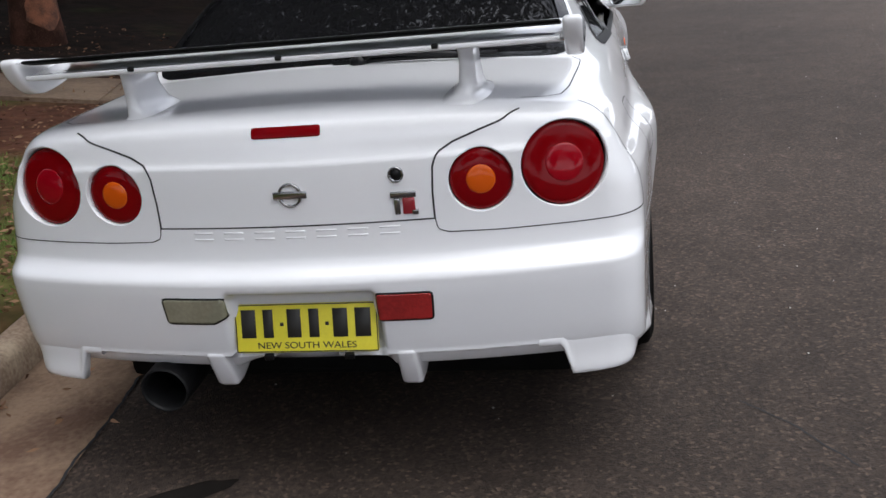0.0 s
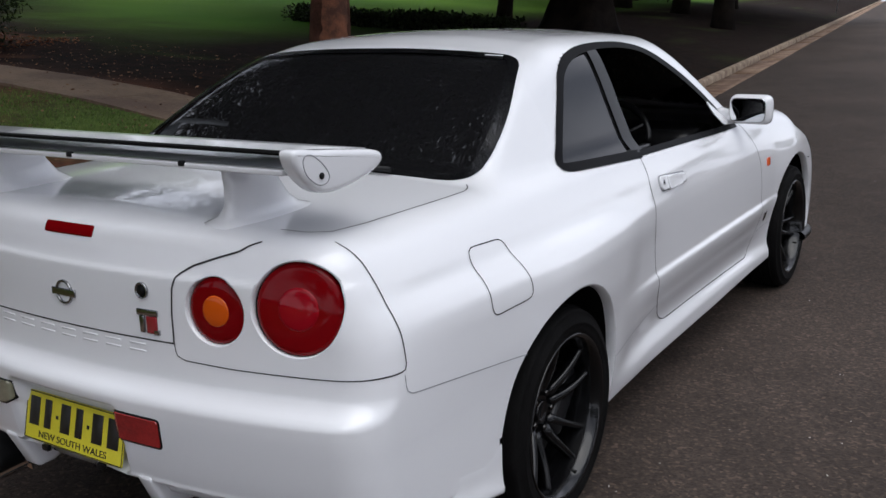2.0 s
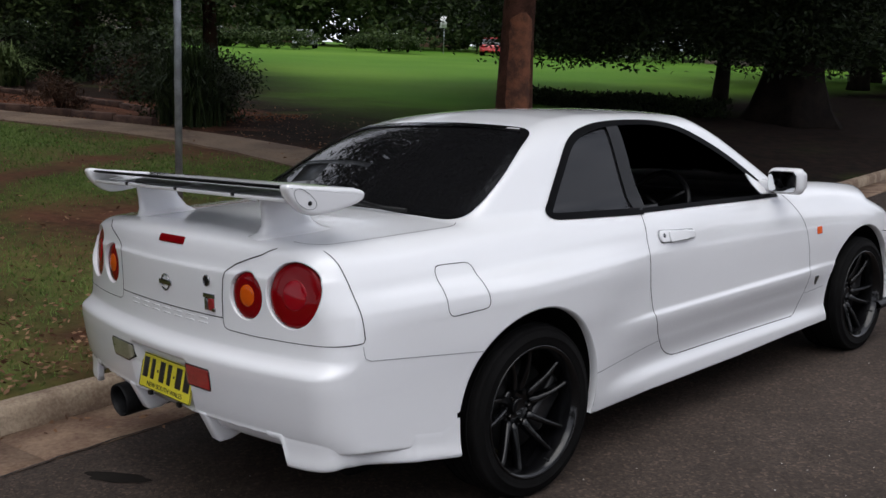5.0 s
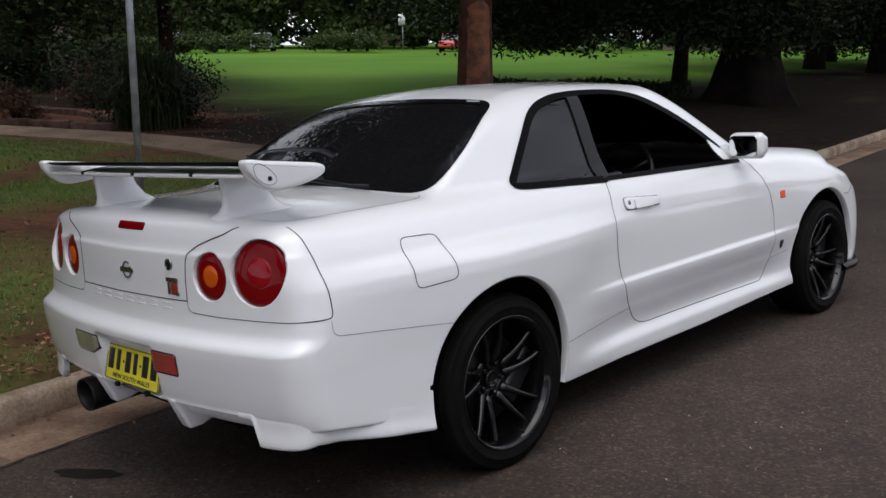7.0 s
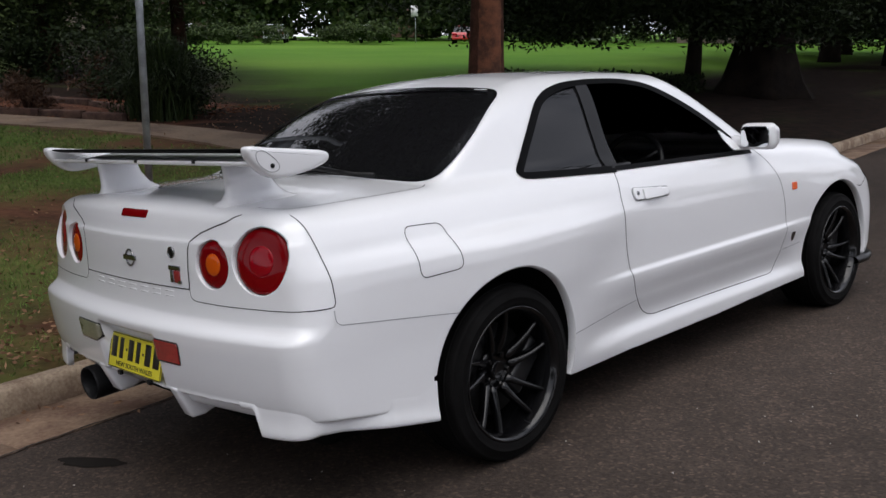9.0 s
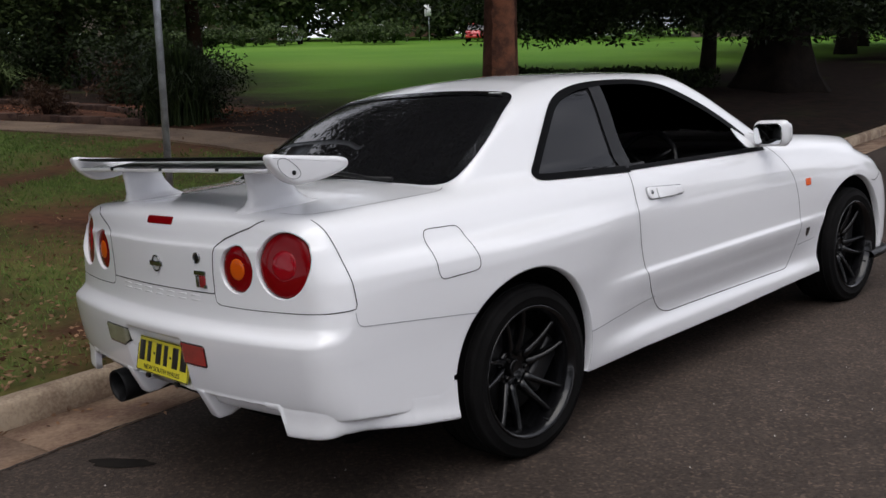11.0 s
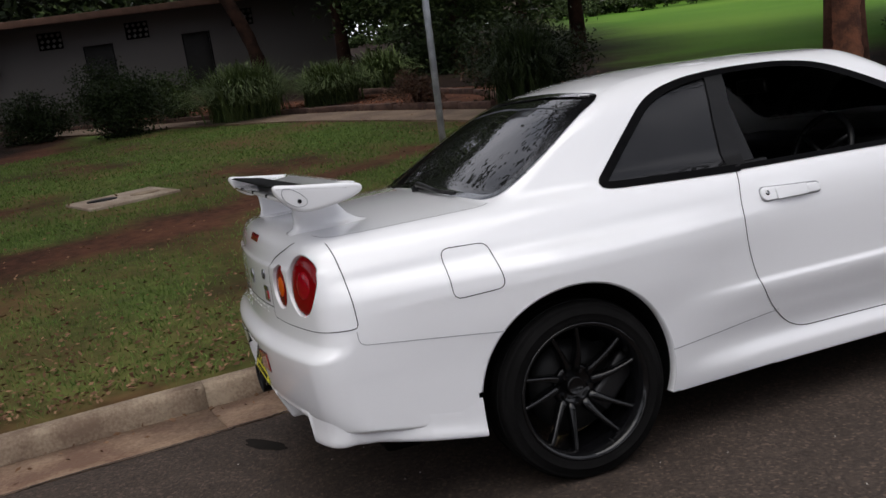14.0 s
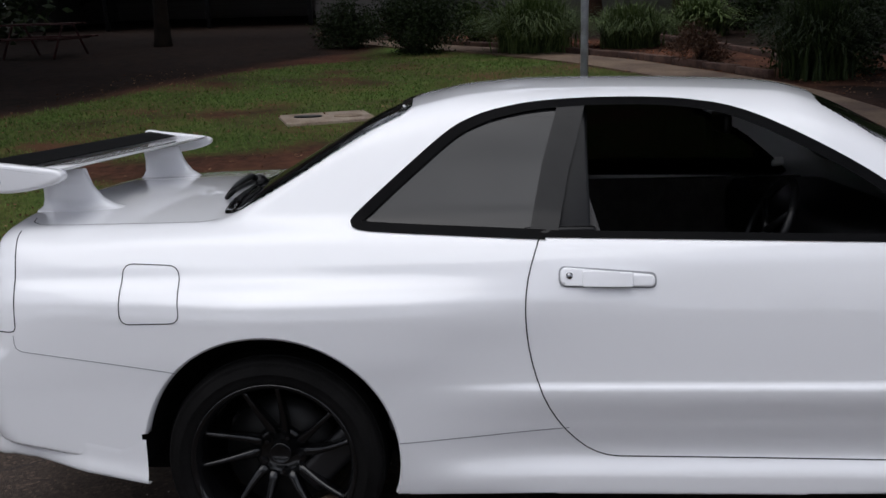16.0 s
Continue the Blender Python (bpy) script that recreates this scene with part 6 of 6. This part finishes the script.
def tuft(x, y, count, h, w, spread, seed, material=SEDGE, label="clump of arching strap-leaved grass", name="tuft_grass"):
    """Arching strap leaves from one root."""
    r = np.random.default_rng(seed)
    z0 = at_ground(x, y)
    quads = []
    t = r.uniform(0, 2 * math.pi, count)
    out, hh = spread * r.uniform(0.15, 1.0, count), h * r.uniform(0.6, 1.1, count)
    rx, ry = r.normal(0, spread * 0.18, count), r.normal(0, spread * 0.18, count)
    d = np.stack([np.cos(t), np.sin(t)], 1)
    sd = np.stack([-np.sin(t), np.cos(t)], 1) * w / 2
    prev = None
    for k, u in enumerate(np.linspace(0, 1, 6)):
        rise = hh * (2.0 * u - (0.75 + 0.75 * out / spread) * u * u)
        c = np.stack([x + rx + d[:, 0] * out * u ** 1.4, y + ry + d[:, 1] * out * u ** 1.4, z0 - 0.05 + rise], 1)
        ww = 1 - 0.9 * u ** 2
        a = c + np.concatenate([sd * ww, np.zeros((count, 1))], 1)
        b = c - np.concatenate([sd * ww, np.zeros((count, 1))], 1)
        if prev is not None:
            quads.append(np.stack([prev[0], prev[1], b, a], 1))
        prev = (a, b)
    ob = quads_mesh(name, np.concatenate(quads), material, label, category="plant", kind="")
    return tagged(ob, label, "plant", "clumps of strap-leaved grass")


def shrub(x, y, rx, rz, count, leaf, material, seed, label, lift=0.0):
    rng = np.random.default_rng(seed)
    z0 = at_ground(x, y)
    root = empty("shrub", Matrix.Translation((x, y, z0)), label, "shrub", "garden shrubs")
    lp, cc = crown_points(count, (0, 0, rz * 0.8 + lift), (rx, rx, rz), max(30, count // 110), rx * 0.17, rng, 0.15)
    lp[:, 2] = np.maximum(lp[:, 2], 0.02)
    bm = bmesh.new()
    for c in cc[:14]:
        tube([(0, 0, -0.05), tuple(np.array(c) * (0.5, 0.5, 0.4)), tuple(c)], 0.02, 5, bm=bm, taper=[0.03, 0.02, 0.006])
    part("stem", bm, BARK, root)
    quads_mesh("foliage", leaf_quads(lp, leaf[0], leaf[1], rng, -0.1, 0.9), material, parent=root, kind="")
    return root


tuft(-15.98, 2.14, 5200, 1.05, 0.022, 1.35, 1)
tuft(-16.9, 4.15, 3600, 0.85, 0.022, 1.15, 2)
tuft(-10.6, 5.95, 1900, 1.15, 0.022, 0.95, 3, DARKSEDGE, label="tall spiky dark green grass clump")
tuft(-19.5, 6.0, 900, 0.9, 0.045, 1.2, 4)
shrub(-11.3, 6.35, 1.05, 0.72, 15000, (0.085, 0.03), LEAF_DARK, 5, "dense dark green garden shrub")
shrub(-12.65, 4.75, 0.48, 0.42, 2600, (0.12, 0.016), TWIG, 6, "small round dark brown twiggy shrub")
shrub(-16.5, -0.2, 1.0, 0.85, 16000, (0.075, 0.032), LEAF_DARK, 7, "dark leafy shrub before the building")
shrub(-18.5, -2.0, 0.8, 0.55, 9000, (0.075, 0.032), LEAF_DARK, 8, "low dark shrub before the building")
shrub(-18.6, 0.9, 0.7, 0.62, 7000, (0.075, 0.03), LEAF_MID, 9, "mid green garden shrub")
shrub(-21.0, 8.0, 1.3, 0.9, 4500, (0.16, 0.05), LEAF_DARK, 10, "dark garden shrub under trees")
shrub(-16.8, 8.4, 1.1, 0.8, 4000, (0.14, 0.04), LEAF_DARK, 18, "dark garden shrub under trees")
shrub(-15.0, 7.2, 0.7, 0.5, 2400, (0.12, 0.03), TWIG, 19, "low brown shrub under trees")
# clipped hedge behind the brown tree
rng = np.random.default_rng(77)
hz = at_ground(-10.6, 16.6)
hedge = empty("hedge", Matrix.Translation((-10.6, 16.6, hz)) @ Matrix.Rotation(radians(10), 4, "Z"), "long low dark green hedge in the park", "hedge")
hp = np.stack([rng.uniform(-2.7, 2.7, 9000), rng.uniform(-0.6, 0.6, 9000), rng.uniform(0, 0.36, 9000)], 1)
hp[:, 2] *= 1 + 0.18 * np.sin(hp[:, 0] * 2.1) * np.cos(hp[:, 1] * 3)
quads_mesh("foliage", leaf_quads(hp, 0.10, 0.05, rng, -0.2, 0.9), LEAF_DARK, parent=hedge, kind="")
part("stem", boxm((5.0, 0.7, 0.24), Matrix.Translation((0, 0, 0.12)), 0.08), UNDER, hedge)


# ---- grey building ----
def brick_mat():
    m = mat("painted_brick", (0.2, 0.19, 0.185), 0.9, bump=0.2)
    n, l = m.node_tree.nodes, m.node_tree.links
    b, t, mp = n.new("ShaderNodeTexBrick"), n.new("ShaderNodeTexCoord"), n.new("ShaderNodeMapping")
    b.inputs["Color1"].default_value, b.inputs["Color2"].default_value, b.inputs["Mortar"].default_value = (0.225, 0.209, 0.205, 1), (0.19, 0.176, 0.173, 1), (0.13, 0.12, 0.118, 1)
    b.inputs["Scale"].default_value = 1.0
    b.inputs["Brick Width"].default_value, b.inputs["Row Height"].default_value, b.inputs["Mortar Size"].default_value = 0.24, 0.086, 0.008
    mp.inputs["Rotation"].default_value = (radians(90), 0, radians(90))
    l.new(t.outputs["Object"], mp.inputs[0])
    l.new(mp.outputs[0], b.inputs["Vector"])
    l.new(b.outputs["Color"], n["Principled BSDF"].inputs["Base Color"])
    return m


WALLM = brick_mat()
gz = 0.55
house = empty("park_building", Matrix.Translation((-30.0, 0.1, gz)), "low grey brick park building with flat brown roof", "building")
DOORS, VENTS = (2.6, -0.55), (4.2, 0.75, -1.95)
edges = sorted([7.4, -5.1] + [d + s * 0.47 for d in DOORS for s in (1, -1)])
for a, b in zip(edges[::2], edges[1::2]):
    part("wall", boxm((0.22, b - a, 3.0), Matrix.Translation((-0.11, (a + b) / 2, 1.5))), WALLM, house, smooth=False)
for d in DOORS:
    part("wall", boxm((0.22, 0.94, 0.85), Matrix.Translation((-0.11, d, 2.575))), WALLM, house, smooth=False)
    dr = part("door", boxm((0.05, 0.94, 2.15), Matrix.Translation((-0.16, d, 1.075)), 0.004, 1), mat("dark_door", (0.018, 0.017, 0.017), 0.7, var=0.3), house, "dark recessed door")
    for s in (1, -1):
        part("door_frame", boxm((0.06, 0.05, 2.15), Matrix.Translation((-0.10, d + s * 0.445, 1.075))), BLACK, dr, smooth=False)
for s in (-1, 1):
    part("wall", boxm((9.0, 0.22, 3.0), Matrix.Translation((-4.6, 7.29 if s > 0 else -15.9, 1.5))), WALLM, house, smooth=False)
part("wall", boxm((9.0, 0.22, 3.0), Matrix.Translation((-4.6, -5.0, 1.5))), WALLM, house, smooth=False)
for d in (-5.25, -8.8, -12.4, -15.7):
    part("verandah_post", boxm((0.14, 0.14, 3.0), Matrix.Translation((0.2, d, 1.5)), 0.01), BLACK, house, "dark verandah post")
part("back_wall", boxm((0.22, 23.2, 3.0), Matrix.Translation((-9.2, -4.3, 1.5))), WALLM, house, smooth=False)
part("roof", boxm((10.6, 24.6, 0.16), Matrix.Translation((-4.5, -4.3, 3.08)), 0.02), mat("roof_sheet", (0.16, 0.10, 0.07), 0.8, var=0.3), house, "brown flat roof")
part("fascia", boxm((0.05, 24.7, 0.22), Matrix.Translation((0.82, -4.3, 3.05)), 0.01), mat("brown_fascia", (0.14, 0.07, 0.045), 0.7, var=0.3), house, "brown timber fascia")
VB = mat("vent_block", (0.17, 0.16, 0.155), 0.9, var=0.25)
for d in VENTS:
    vn = part("vent_panel", boxm((0.02, 0.74, 0.54), Matrix.Translation((0.004, d, 2.45))), UNDER, house, "breeze-block vent")
    for i in range(4):
        for j in range(3):
            bm = boxm((0.05, 0.10, 0.09), Matrix.Translation((0.03, d - 0.27 + 0.18 * i + 0.03 * (j % 2), 2.28 + 0.17 * j)) @ Matrix.Rotation(radians(45), 4, "X"), 0.01, 1)
            part("vent_block", bm, VB, vn)
ac = part("meter_box", boxm((0.22, 0.74, 0.80), Matrix.Translation((0.11, -3.95, 1.95)), 0.015), mat("box_paint", (0.105, 0.098, 0.096), 0.7, var=0.2), house, "grey wall-mounted metal box")
part("box_door", boxm((0.02, 0.66, 0.70), Matrix.Translation((0.225, -3.95, 1.95)), 0.006), bpy.data.materials["box_paint"], ac)
fl = part("flood_light", boxm((0.16, 0.20, 0.85), Matrix.Translation((0.08, -4.55, 1.95)), 0.015), BLACK, house, "dark bracket with two round lamps")
for z in (1.68, 2.25):
    part("lamp_glass", lathe([(0, 0.075), (0.05, 0.07), (0.06, 0.002)], 20, "x", Matrix.Translation((0.15, -4.55, z))), GALV, fl)
# red timber bench at the verge's far end
bench = empty("picnic_bench", Matrix.Translation((-18.2, -8.9, at_ground(-18.2, -8.9))) @ Matrix.Rotation(radians(80), 4, "Z"), "dark red timber picnic bench under trees", "bench")
BR = mat("bench_red", (0.04, 0.007, 0.007), 0.9, var=0.4, scale=8)
for z, ys in ((0.74, (-0.3, -0.1, 0.1, 0.3)), (0.44, (-0.72, -0.58, 0.58, 0.72))):
    for yy in ys:
        part("plank", boxm((1.8, 0.13, 0.04), Matrix.Translation((0, yy, z)), 0.006), BR, bench)
for x in (-0.65, 0.65):
    for s in (-1, 1):
        part("leg", tube([(x, s * 0.65, 0), (x, s * 0.2, 0.72)], 0.03, 6), BR, bench)
    part("crossbar", boxm((0.05, 1.5, 0.06), Matrix.Translation((x, 0, 0.42)), 0.005), BR, bench)


# ---- parked cars, far ----
def parked_car(x, y, turn, colour, label, wagon=0.0, z=None):
    z = at_ground(x, y) if z is None else z
    root = empty("parked_car", Matrix.Translation((x, y, z)) @ Matrix.Rotation(radians(turn), 4, "Z"), label, "car", "cars parked far off")
    paint = mat("car_paint", colour, 0.3, coat=0.8)
    prof = [(-2.15, 0.30), (-2.2, 0.62), (-2.05, 0.86), (-1.2, 0.93), (1.05, 0.95), (1.95, 0.80), (2.15, 0.62), (2.12, 0.30)]
    m = Matrix(((0, 0, 1, -0.84), (1, 0, 0, 0), (0, 1, 0, 0), (0, 0, 0, 1)))
    part("body", extruded(prof, 1.68, 0.09, m, 3), paint, root)
    cab = [(-1.75 - wagon, 0.90), (-1.15 - wagon * 0.9, 1.38), (-0.5, 1.44), (0.25, 1.40), (1.05, 0.92)]
    bm = extruded(cab, 1.5, 0.05, Matrix(((0, 0, 1, -0.75), (1, 0, 0, 0), (0, 1, 0, 0), (0, 0, 0, 1))), 2)
    for v in bm.verts:
        v.co.x *= 1 - 0.28 * max(0, v.co.z - 0.92)
    part("cabin", bm, GLOSSBLACK, root, "dark glass")
    bm = extruded([(-1.18 - wagon * 0.9, 1.395), (-0.5, 1.455), (0.22, 1.415), (0.20, 1.38), (-1.15 - wagon * 0.9, 1.36)], 1.28, 0.01, Matrix(((0, 0, 1, -0.64), (1, 0, 0, 0), (0, 1, 0, 0), (0, 0, 0, 1))), 1)
    part("roof", bm, paint, root)
    for sx in (-1, 1):
        for yy in (-1.35, 1.35):
            wl2 = part("tyre", lathe([(-0.1, 0.18), (-0.1, 0.28), (-0.07, 0.31), (0.07, 0.31), (0.1, 0.28), (0.1, 0.18)], 24, "x", Matrix.Translation((sx * 0.76, yy, 0.31)), closed=True), RUBBER, root)
            part("rim", lathe([(-0.08, 0.19), (0.085, 0.19), (0.07, 0.12), (0.09, 0.02)], 20, "x", Matrix.Translation((sx * 0.765, yy, 0.31))), GALV, wl2)
        part("headlamp", boxm((0.42, 0.10, 0.15), Matrix.Translation((sx * 0.56, 2.08, 0.68)), 0.03), mat("lamp_clear", (0.5, 0.5, 0.48), 0.1, coat=1), root)
        part("tail_lamp", boxm((0.35, 0.08, 0.16), Matrix.Translation((sx * 0.58, -2.15, 0.72)), 0.03), REDLENS, root)
    part("bumper", boxm((1.6, 0.16, 0.20), Matrix.Translation((0, 2.10, 0.42)), 0.05), paint, root)
    part("bumper", boxm((1.6, 0.16, 0.20), Matrix.Translation((0, -2.14, 0.42)), 0.05), paint, root)
    return root


parked_car(-7.6, 74, 7, (0.012, 0.012, 0.014), "black hatchback parked at the kerb", 0.3)
parked_car(5.4, 50, 186, (0.6, 0.6, 0.6), "white sedan parked across the road")
parked_car(5.9, 36.5, 186, (0.26, 0.23, 0.19), "tan sedan parked across the road")
parked_car(4.6, 62, 186, (0.05, 0.05, 0.055), "dark parked sedan across the road")
parked_car(4.0, 70, 186, (0.04, 0.04, 0.045), "dark parked wagon across the road", 0.3)
parked_car(3.0, 79, 186, (0.05, 0.05, 0.05), "dark parked sedan across the road")
parked_car(-5.5, 118, 80, (0.3, 0.32, 0.36), "silver car at the road's far end")
parked_car(1.5, 122, 85, (0.6, 0.6, 0.6), "white van-like car at the road's far end", 0.4)
parked_car(-51.8, 55.5, 40, (0.42, 0.02, 0.02), "red car parked beyond the field")
parked_car(-57, 50, 48, (0.6, 0.6, 0.6), "white car parked beyond the field")
parked_car(-66, 38.5, 55, (0.6, 0.6, 0.6), "white car parked beyond the field", 0.4)
parked_car(-61.5, 44.0, 50, (0.35, 0.36, 0.38), "silver car parked beyond the field")
parked_car(-44, 62, 38, (0.5, 0.5, 0.5), "pale car parked beyond the field")
sp = sign_pole(-53.9, 52.1, 2.9, 0)
part("sign_plate", boxm((0.55, 0.02, 0.9), Matrix.Translation((-53.9, 52.0, at_ground(-53.9, 52.1) + 2.5)) @ Matrix.Rotation(radians(40), 4, "Z")), mat("white_sign", (0.6, 0.6, 0.6), 0.6), sp, "white sign plate")


def far_house(x, y, turn, w, d, h, roofc, wallc):
    root = empty("house", Matrix.Translation((x, y, at_ground(x, y))) @ Matrix.Rotation(radians(turn), 4, "Z"), "far brick house with tiled hip roof", "house", "houses beyond the field")
    part("wall", boxm((w, d, h), Matrix.Translation((0, 0, h / 2))), mat("house_wall", wallc, 0.9, var=0.3), root, smooth=False)
    bm = bmesh.new()
    a = [bm.verts.new((sx * (w / 2 + 0.5), sy * (d / 2 + 0.5), h)) for sx, sy in ((-1, -1), (1, -1), (1, 1), (-1, 1))]
    r0, r1 = bm.verts.new((-w * 0.2, 0, h + 2.6)), bm.verts.new((w * 0.2, 0, h + 2.6))
    for q4 in ((a[0], a[1], r1, r0), (a[2], a[3], r0, r1), (a[1], a[2], r1), (a[3], a[0], r0), tuple(a[::-1])):
        bm.faces.new(q4)
    part("roof", bm, mat("roof_tiles", roofc, 0.85, var=0.35, scale=3), root, "orange roof tiles", smooth=False)
    for k in (-0.3, 0.0, 0.3):
        wn2 = part("window", boxm((1.2, 0.06, 1.2), Matrix.Translation((w * k, -d / 2 - 0.02, 1.6))), GLOSSBLACK, root)
        part("window_frame", boxm((1.36, 0.05, 0.08), Matrix.Translation((w * k, -d / 2 - 0.04, 0.98))), PLASTIC, wn2, smooth=False)
    return root


far_house(-84.0, 76.0, 48, 12, 8, 3.0, (0.30, 0.10, 0.055), (0.22, 0.13, 0.10))
far_house(-96.0, 59.0, 58, 12, 8, 3.0, (0.30, 0.10, 0.055), (0.22, 0.13, 0.10))
far_house(-40, 80, 30, 12, 8, 3.0, (0.20, 0.11, 0.09), (0.25, 0.2, 0.16))
far_house(-80, 42, 60, 12, 8, 3.0, (0.22, 0.12, 0.09), (0.3, 0.25, 0.2))
# far tree line round the field
rng = np.random.default_rng(3)
far, cen = [], []
for k in range(58):
    az = radians(-8 + 112 * (k % 29 + 0.5 * (k // 29)) / 28.5)
    dist = 89 + 14 * (k // 29) + rng.uniform(-3, 6)
    x, y = 3 - dist * math.sin(az), -1.4 + dist * math.cos(az)
    if -16 < x < 14 and y > 0:
        continue
    hgt = rng.uniform(9, 15)
    cp, _ = crown_points(6000, (x, y, 1.0 + hgt * 0.52), (5.2, 5.2, hgt * 0.54), 60, 0.85, rng, 0.2)
    far.append(leaf_quads(cp, 0.65, 0.36, rng))
quads_mesh("far_woods", np.concatenate(far), LEAF_MID, "far dark trees round the park field", category="woods")
low = []
for k in range(60):
    az = radians(20 + 55 * k / 59)
    dist = 73 + rng.uniform(-1.5, 2)
    x, y = 3 - dist * math.sin(az), -1.4 + dist * math.cos(az)
    if rng.random() < 0.42:
        continue
    br = rng.uniform(0.8, 1.9)
    cp, _ = crown_points(2200, (x, y, 1.4 + br * 0.28), (br, br, br * 0.42), 26, 0.2, rng, 0.2)
    low.append(leaf_quads(cp, 0.2, 0.11, rng))
quads_mesh("far_bushes", np.concatenate(low), LEAF_MID, "far low bushes along the field's edge", category="bushes")
end = []
for k in range(16):
    cp, _ = crown_points(2200, (-30 + 4.2 * k, 150 + rng.uniform(-6, 6), 6), (4, 4, 5.5), 40, 1.0, rng, 0.3)
    end.append(leaf_quads(cp, 1.5, 0.9, rng))
quads_mesh("far_woods", np.concatenate(end), LEAF_DARK, "far dark trees at the road's end", category="woods")
